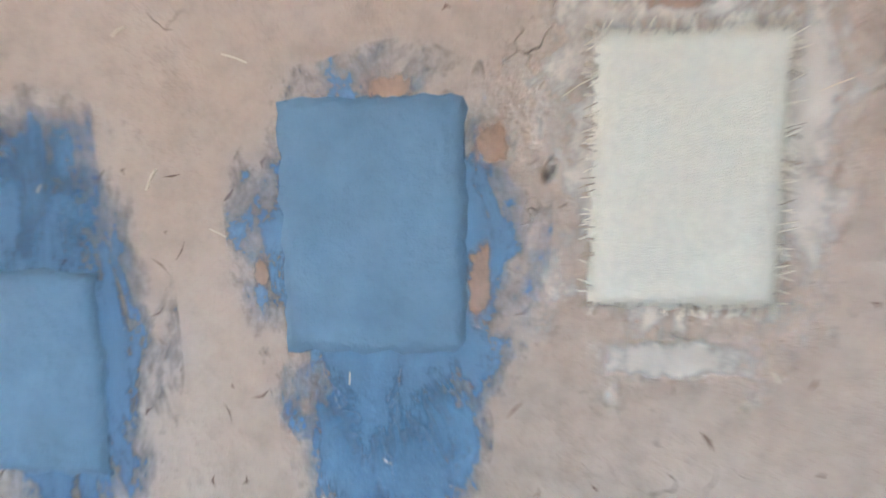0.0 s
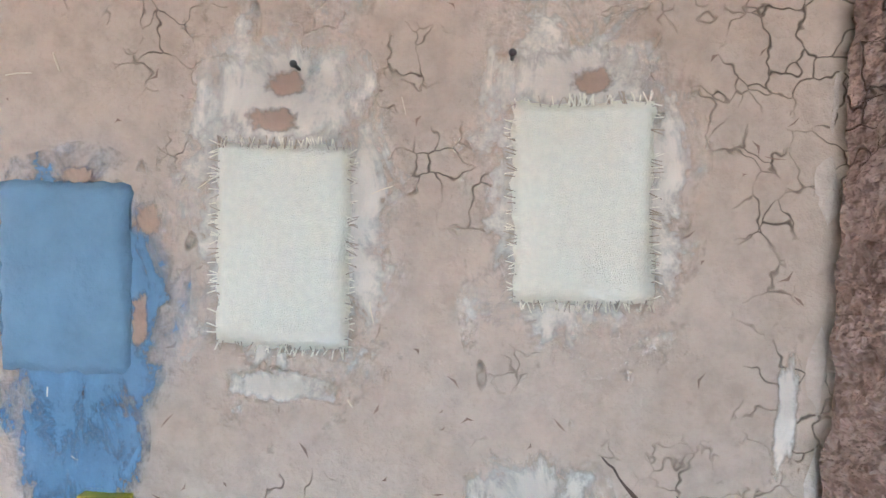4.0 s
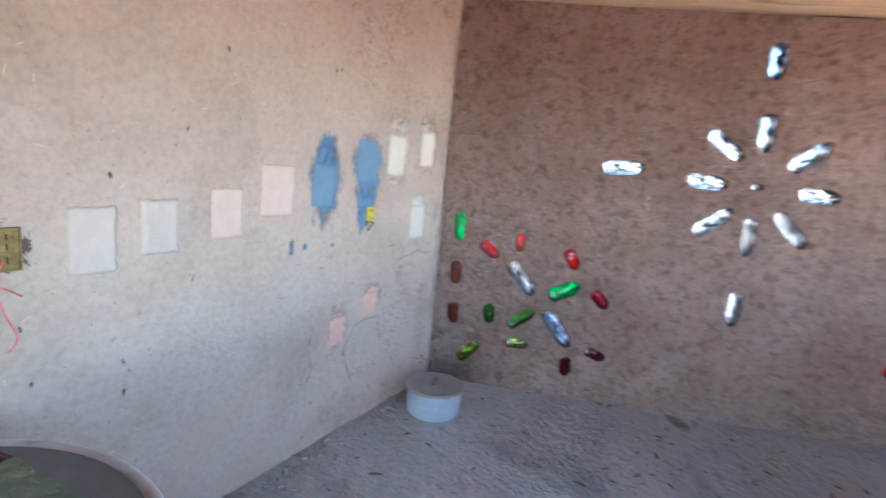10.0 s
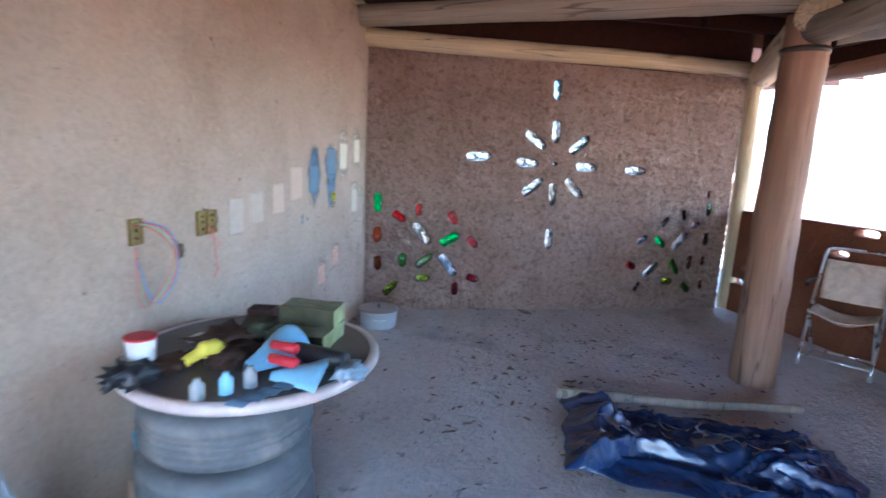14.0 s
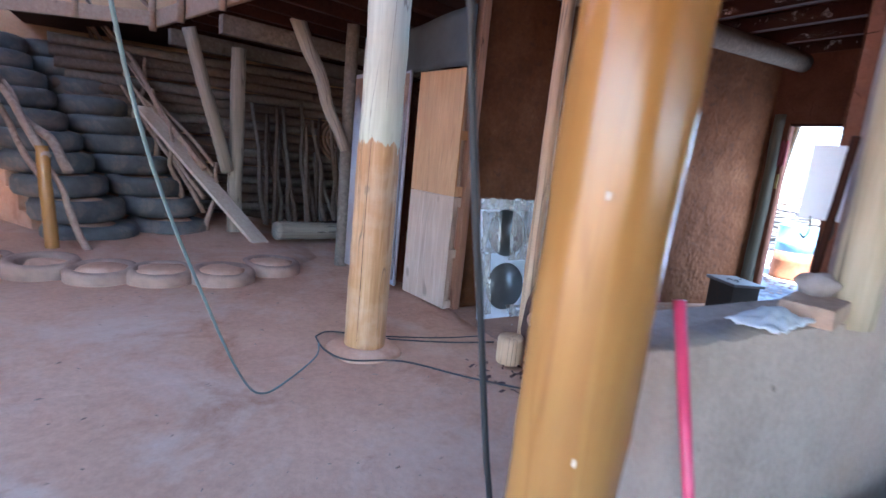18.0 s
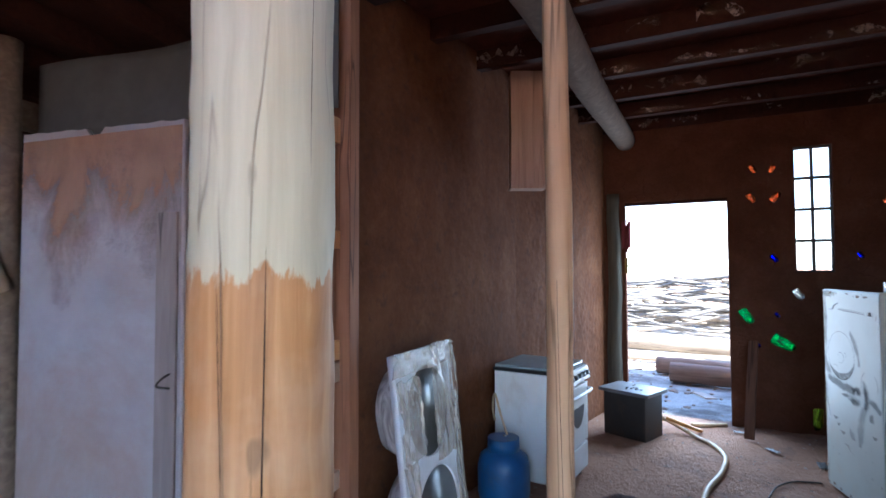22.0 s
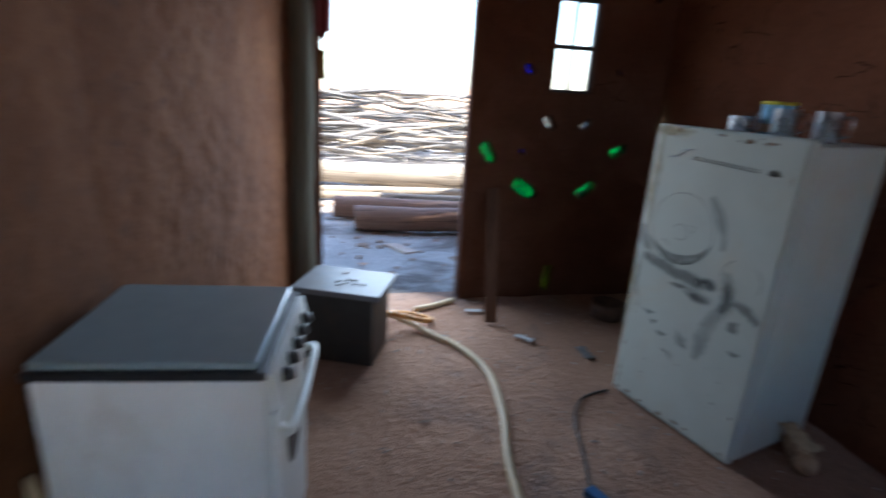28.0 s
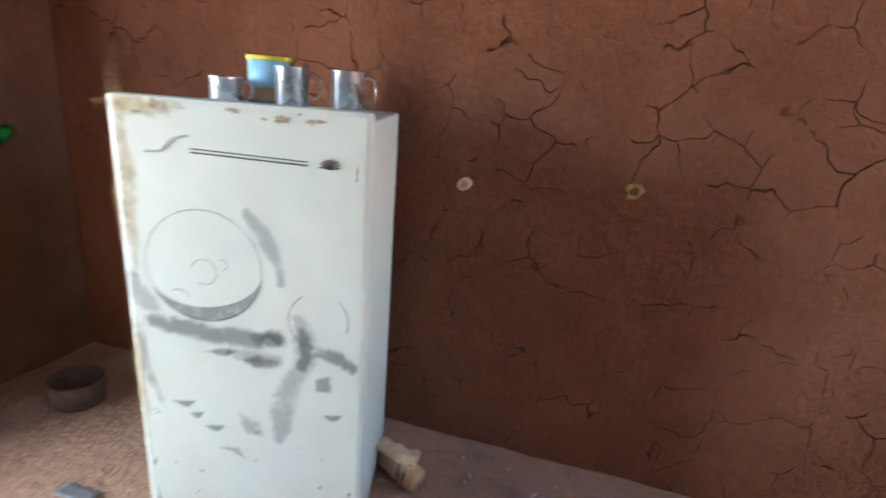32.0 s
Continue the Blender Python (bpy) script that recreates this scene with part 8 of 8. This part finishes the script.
solo("hung_sheet", bm, "grey_sheet", "dark sheet hung on the upper platform", "sheet")

# posts and braces under the platform
log_object("platform_post", (-4.38, 7.55, -0.05), (-4.38, 7.55, 2.6), 0.10, 0.095, "log_grey", "greyish log post under the platform", "post", 31.0, 0.02)
log_object("platform_brace", (-4.50, 7.45, 0.95), (-5.02, 7.10, 2.68), 0.085, 0.08, "log_grey", "slanting grey log brace under the platform", "brace", 32.0, 0.02)
log_object("platform_post", (-3.345, 5.86, -0.05), (-3.36, 5.90, 2.85), 0.08, 0.075, "slab_grey", "dull grey-brown log post beside the whitewashed door", "post", 33.0, 0.03)
log_object("platform_brace", (-3.40, 5.80, 1.40), (-4.02, 5.88, 2.80), 0.06, 0.085, "log_grey", "crooked forked log brace under the platform", "brace", 34.0, 0.10)
log_object("platform_post", (-2.2, 9.0, -0.05), (-2.2, 9.0, 2.6), 0.10, 0.09, "log_brown", "dark log post under the platform", "post", 35.0, 0.02)

# ---- stacked-log wall ----
LW = thing("log_wall", "wall of stacked dark horizontal slabs and logs", "wall", pose(-3.0, 9.4, 0.0))
random.seed(5)
for i in range(17):
    z = 0.08 + i * 0.155
    x0, x1 = -3.6 + random.uniform(-0.1, 0.1), 3.8
    bm = B()
    tube(bm, line((x0, random.uniform(-0.04, 0.04), z), (x1, random.uniform(-0.04, 0.04), z), 12, 0.06, i * 2.0), 0.083, 10, True, 0.22, i * 1.3)
    part("slab", bm, "slab_grey" if i % 3 == 1 else "slab_brown", LW, smooth=True)
random.seed(6)
for i in range(22):
    x = -3.75 + i * 0.085 + random.uniform(-0.05, 0.05)
    h = random.uniform(1.2, 2.2)
    y = 8.75 + random.uniform(-0.2, 0.1)
    bm = B()
    tube(bm, line((0, 0, 0), (random.uniform(-0.35, 0.15), 0.42, h), 8, 0.10, i * 1.7), [0.045 - 0.002 * k for k in range(9)], 7, True, 0.25, i)
    solo("leaning_slab", bm, "slab_brown" if i % 3 else "slab_grey", "rough grey-brown slab leaning on the log wall", "slab", pose(x, y, -0.02), True, "slabs leaning on the log wall")
bm = B()
pts = [((0.03 + 0.018 * k / 6) * math.cos(k / 3.0), 0.02 * math.sin(k), (0.03 + 0.018 * k / 6) * math.sin(k / 3.0)) for k in range(90)]
tube(bm, pts, 0.022, 6)
solo("coiled_mat", bm, "log_brown", "coiled brown reed roll hung on the log wall", "coil", pose(-2.35, 9.24, 1.56) @ Matrix.Diagonal((1.35, 1, 1.35, 1)), True)
random.seed(8)
for i in range(7):
    bm = B()
    box(bm, -0.55, 0.55, -0.07, 0.07, 0.0, 0.03, None, 0.003)
    solo("stacked_board", bm, "timber_red", "reddish board in a low stack on the ground", "board", pose(-2.65 + random.uniform(-0.05, 0.05), 7.75 + random.uniform(-0.08, 0.08), 0.31 + 0.032 * i - 0.3, 0, 0, 25 + random.uniform(-4, 4)), False, "boards stacked on the ground")
log_object("lying_log", (-3.9, 7.05, 0.19), (-2.9, 7.35, 0.15), 0.13, 0.12, "log_grey", "short thick log lying on the ground", "log", 41.0, 0.02)

# ---- tyres set in the earth as a border of a low terrace ----
EDGE_Y = [(-9.4, 6.9), (-6.9, 5.95), (-6.35, 5.72), (-5.85, 5.47), (-5.35, 5.34), (-4.80, 5.27), (-4.25, 5.58), (-3.4, 6.3)]
def terrace_at(u, v):
    x = -9.4 + 6.0 * u
    y0 = np.interp(x, [p[0] for p in EDGE_Y], [p[1] for p in EDGE_Y])
    y = y0 + (10.95 - y0) * v ** 1.6
    rise = min(1.0, (y - y0) / 0.12) * min(1.0, (1.0 - u) / 0.12)
    return Vector((x, y, -0.05 + rise * (0.135 + 0.02 * noise.noise(Vector((x * 2.1, y * 2.1, 4))) + 0.008 * noise.noise(Vector((x * 9, y * 9, 1))))))
bm = B()
sheet(bm, 60, 44, terrace_at)
structure("terrace", bm, "ground", "low earth terrace behind a border of sunken tyres", True)
BT = solo("border_tyre", tyre_mesh(0.32, 0.2, 0.2, False), "rubber_buried", "earth-covered tyre sunk in the ground as a border", "tyre", pose(-6.35, 5.75, -0.075, 3, 0, 0), True, "border of sunken tyres")
for x, y, a in ((-5.85, 5.50, 20), (-5.35, 5.38, 40), (-4.80, 5.30, 60), (-4.25, 5.62, 80), (-6.9, 6.0, 10)):
    copy_thing(BT, pose(x, y, -0.10, 2, -2, a))
    bm = B()
    blob(bm, (0, 0, 0), (0.25, 0.25, 0.05), 2, 0.3, 3, x)
    solo("tyre_fill", bm, "ground", "red earth filling a sunken tyre", "earth", pose(x, y, 0.065), True)

# ---- stairs of truck tyres ----
UP, ACROSS = Vector((-0.50, 0.866, 0)), Vector((0.866, 0.50, 0))
bm = B()
prof = [(0.26, 0.02), (0.40, 0.0), (0.49, 0.03), (0.515, 0.08), (0.515, 0.20), (0.49, 0.25), (0.40, 0.275), (0.26, 0.255)]
seg = 40
rings = [[bm.verts.new((r * math.cos(2 * math.pi * k / seg), r * math.sin(2 * math.pi * k / seg), z)) for k in range(seg)] for r, z in prof]
for a, b in zip(rings, rings[1:] + rings[:1]):
    for k in range(seg):
        bm.faces.new((a[k], a[(k + 1) % seg], b[(k + 1) % seg], b[k]))
STEP0 = None
random.seed(9)
for i in range(10):
    for s in (-0.5, 0.5):
        c = Vector((-5.62, 7.55, 0.26 * i - 0.04)) + UP * (0.33 * i) + ACROSS * (s * 1.02 + random.uniform(-0.05, 0.05))
        m = pose(c.x, c.y, c.z, random.uniform(-2, 2), random.uniform(-2, 2), random.uniform(0, 90))
        if STEP0 is None:
            STEP0 = solo("stair_tyre", bm, "rubber_dusty", "dusty truck tyre filled with earth, a step of the stairs", "tyre", m, True, "stairs of truck tyres")
        else:
            copy_thing(STEP0, m)
FILL = None
for i in range(10):
    for s in (-0.5, 0.5):
        c = Vector((-5.62, 7.55, 0.26 * i + 0.17)) + UP * (0.33 * i) + ACROSS * (s * 1.02)
        if FILL is None:
            b2 = B()
            blob(b2, (0, 0, 0), (0.42, 0.42, 0.06), 2, 0.3, 3, 2)
            FILL = solo("step_fill", b2, "ground", "packed red earth in a tyre step", "earth", pose(*c), True, "earth in the tyre steps")
        else:
            copy_thing(FILL, pose(*c, 0, 0, 37 * i))
bm = B()
for i in range(10):
    c = Vector((-5.62, 7.55, 0)) + UP * (0.33 * i + 0.35)
    m = Matrix.Translation((c.x, c.y, 0)) @ pose(0, 0, 0, 0, 0, 30)
    box(bm, -0.95, 0.95, -0.2, 0.9, -0.05, 0.26 * i + 0.02, m)
structure("stair_core", bm, "ground", "packed earth under the tyre stairs")


# railings of branches
def branch(p, q, r, label="crooked bare branch tied into a stair railing", seed=0.0, name="railing_branch"):
    bm = B()
    tube(bm, line(p, q, 10, 0.14, seed), [r * (1.1 - 0.05 * k) for k in range(11)], 7, True, 0.2, seed)
    solo(name, bm, "branch", label, "branch", None, True, "branches of the stair railings")
RB = Vector((-4.78, 7.62, 0))
for k, (dz0, dz1, r) in enumerate(((0.95, 0.95, 0.04), (0.75, 0.95, 0.035), (0.55, 0.7, 0.03), (0.85, 0.6, 0.03), (0.35, 0.55, 0.03), (1.0, 0.8, 0.025))):
    a = RB + ACROSS * 0.15 * (k % 2) + Vector((0, 0, dz0))
    b = RB + UP * 3.0 + Vector((0, 0, 2.35 + dz1))
    branch(a, b, r, seed=k * 3.1)
for k in range(6):
    f = k / 5
    p = RB + UP * 3.0 * f + Vector((0.05, 0, 2.35 * f))
    branch(p + Vector((0, 0, -0.1)), p + Vector((random.uniform(-0.2, 0.2), 0, 1.05)), 0.04, "upright branch post of a stair railing", k * 5.3, "railing_post")
bm = B()
box(bm, -0.13, 0.13, 0.0, 2.9, -0.02, 0.02, None, 0.004)
PL_M = look((-4.15, 6.75, 0.06), (-5.55, 8.75, 1.75)) @ pose(0, 0, 0, -90, 0, 0)
solo("leaning_plank", bm, "ply_pale", "wide weathered plank leaning along the stairs", "plank", PL_M)
log_object("newel_post", (-6.35, 6.45, 0.0), (-6.42, 6.5, 1.15), 0.065, 0.06, "log_orange", "yellow-orange newel post at the foot of the stairs", "post", 51.0, 0.01)
for k, (p, q, r) in enumerate((((-6.38, 6.45, 1.05), (-7.6, 8.9, 2.6), 0.045), ((-6.36, 6.46, 0.7), (-7.5, 8.7, 2.3), 0.035), ((-6.0, 6.35, 0.0), (-6.45, 6.6, 1.1), 0.04), ((-6.2, 6.5, 0.9), (-6.9, 7.6, 1.8), 0.05))):
    branch(p, q, r, seed=60 + k)

# ---- courtyard roof ----
bm = B()
# unseen high roof; the openings beside the kitchen and over the stairs are sized for light
box(bm, -9.6, -7.6, 0.72, 11.4, 5.6, 5.7)
box(bm, -7.6, -7.2, 0.72, 7.3, 5.6, 5.7)
box(bm, -7.6, -7.2, 8.7, 11.4, 5.6, 5.7)
box(bm, -7.2, -4.45, 1.85, 11.4, 5.6, 5.7)
box(bm, -4.45, -3.3, 1.9, 11.4, 5.6, 5.7)
box(bm, -3.3, 1.2, 4.4, 11.4, 5.6, 5.7)
structure("roof_2", bm, "timber_red", "dark board roof high over the courtyard, unseen, its gaps shaped for light")
# unseen walls, added to hold back sky light and sun
bm = B()
prism(bm, [(-3.2, 4.2), (1.2, 4.2), (1.2, 4.35), (-3.2, 4.35)], 3.1, 5.6)
prism(bm, [(1.05, 4.35), (1.2, 4.35), (1.2, 11.2), (1.05, 11.2)], -0.05, 5.6)
prism(bm, [(-9.6, 1.8), (-9.45, 1.8), (-9.45, 11.2), (-9.6, 11.2)], -0.05, 4.75)
prism(bm, [(-9.45, 0.72), (-7.0, 0.72), (-7.0, 0.85), (-9.45, 0.85)], 2.2, 5.6)
prism(bm, [(-7.0, 0.72), (-3.3, 0.72), (-3.3, 0.80), (-7.0, 0.80)], 3.1, 5.6)
prism(bm, [(-8.6, 0.72), (-4.6, 0.72), (-4.6, 0.80), (-8.6, 0.80)], 5.61, 7.6)
structure("wall_court", bm, "wall_k", "plain mud wall closing the courtyard, unseen, added to block light")

# ---- outside the kitchen door ----
for i, (p, q, r, mname, label) in enumerate((((2.72, 2.75, 0.13), (2.55, 1.0, 0.13), 0.13, "log_brown", "thick sawn log lying outside the doorway"), ((3.25, 2.95, 0.12), (3.0, 1.2, 0.12), 0.12, "log_brown", "thick sawn log lying outside the doorway"),
                                             ((5.6, 4.8, 0.17), (4.7, 0.2, 0.17), 0.16, "log_grey", "long peeled log lying outside"), ((4.3, 4.6, 0.06), (3.9, 0.6, 0.06), 0.05, "log_grey", "thin grey pole lying outside"),
                                             ((4.5, 4.8, 0.07), (4.3, 0.2, 0.07), 0.06, "log_grey", "thin grey pole lying outside"), ((6.3, 5.2, 0.1), (5.9, -0.5, 0.1), 0.09, "log_grey", "long peeled pole lying outside"))):
    log_object("lying_log", p, q, r, r * 0.95, mname, label, "log", 70.0 + i, 0.02, 16)
log_object("outside_post", (1.25, 3.42, -0.05), (1.60, 3.30, 2.8), 0.06, 0.05, "log_pale", "slanting pale pole outside the doorway", "post", 81.0, 0.02)
bm = B()
sheet(bm, 60, 60, lambda u, v: Vector((1.0 + 11.0 * u, -4.5 + 14.0 * v, -0.012 + 0.02 * noise.noise(Vector((u * 22, v * 28, 1))) + 0.012 * noise.noise(Vector((u * 70, v * 90, 2))) - 0.05 * max(0.0, (u - 0.9) * 10) ** 2)))
structure("yard", bm, "yard_dust", "pale dusty trampled yard outside the kitchen door", True)
random.seed(21)
for i in range(240):
    x = 8.2 + random.uniform(-0.9, 1.4)
    y = random.uniform(-3.0, 7.5)
    z = 0.10 + 1.25 * random.random() ** 0.8 * (1 - abs(x - 8.6) / 2.2)
    a = random.gauss(0, 0.15)
    l = random.uniform(1.6, 4.2)
    bm = B()
    d = Vector((math.sin(a), math.cos(a), random.gauss(0, 0.10))) * l / 2
    tube(bm, line(-d, d, 6, 0.2, i * 0.9), random.uniform(0.014, 0.042), 6, True, 0.2, i)
    solo("pile_branch", bm, ("branch_pale", "branch_pale", "log_grey")[i % 3], "bare branch in a big woodpile outside", "branch", pose(x, y, max(z, 0.1)), True, "woodpile outside the doorway")
DRUM = thing("oil_drum", "rusty oil drum with a pale blue upper half, outside", "drum", pose(3.95, 4.2, 0.0))
bm = B()
lathe(bm, [(0.0, 0.0), (0.285, 0.0), (0.29, 0.02), (0.285, 0.28), (0.295, 0.30), (0.285, 0.32), (0.285, 0.45)], 36)
part("lower_half", bm, "rust", DRUM, "rusty orange lower half", True)
bm = B()
lathe(bm, [(0.285, 0.451), (0.285, 0.57), (0.295, 0.59), (0.285, 0.61), (0.285, 0.86), (0.292, 0.88), (0.28, 0.88), (0.275, 0.86), (0.0, 0.86)], 36)
part("upper_half", bm, "skyblue", DRUM, "pale blue upper half", True)
bm = B()
random.seed(31)
for i in range(260):
    x, y = random.uniform(1.1, 4.5), random.uniform(1.2, 4.5)
    s = random.uniform(0.015, 0.06)
    blob(bm, (x, y, -0.01), (s, s * random.uniform(0.4, 1), s * 0.35), 1, 0.5, 3, i)
tagged(solo("wood_litter", bm, "branch", "chips of wood and bark littering the ground outside", "litter"), kind="stuff")
bm = B()
box(bm, -0.16, 0.16, -0.07, 0.07, 0.0, 0.02, None, 0.003)
solo("loose_board", bm, "ply_pale", "short pale board on the ground outside", "board", pose(2.1, 2.35, -0.02, 4, 0, 30))
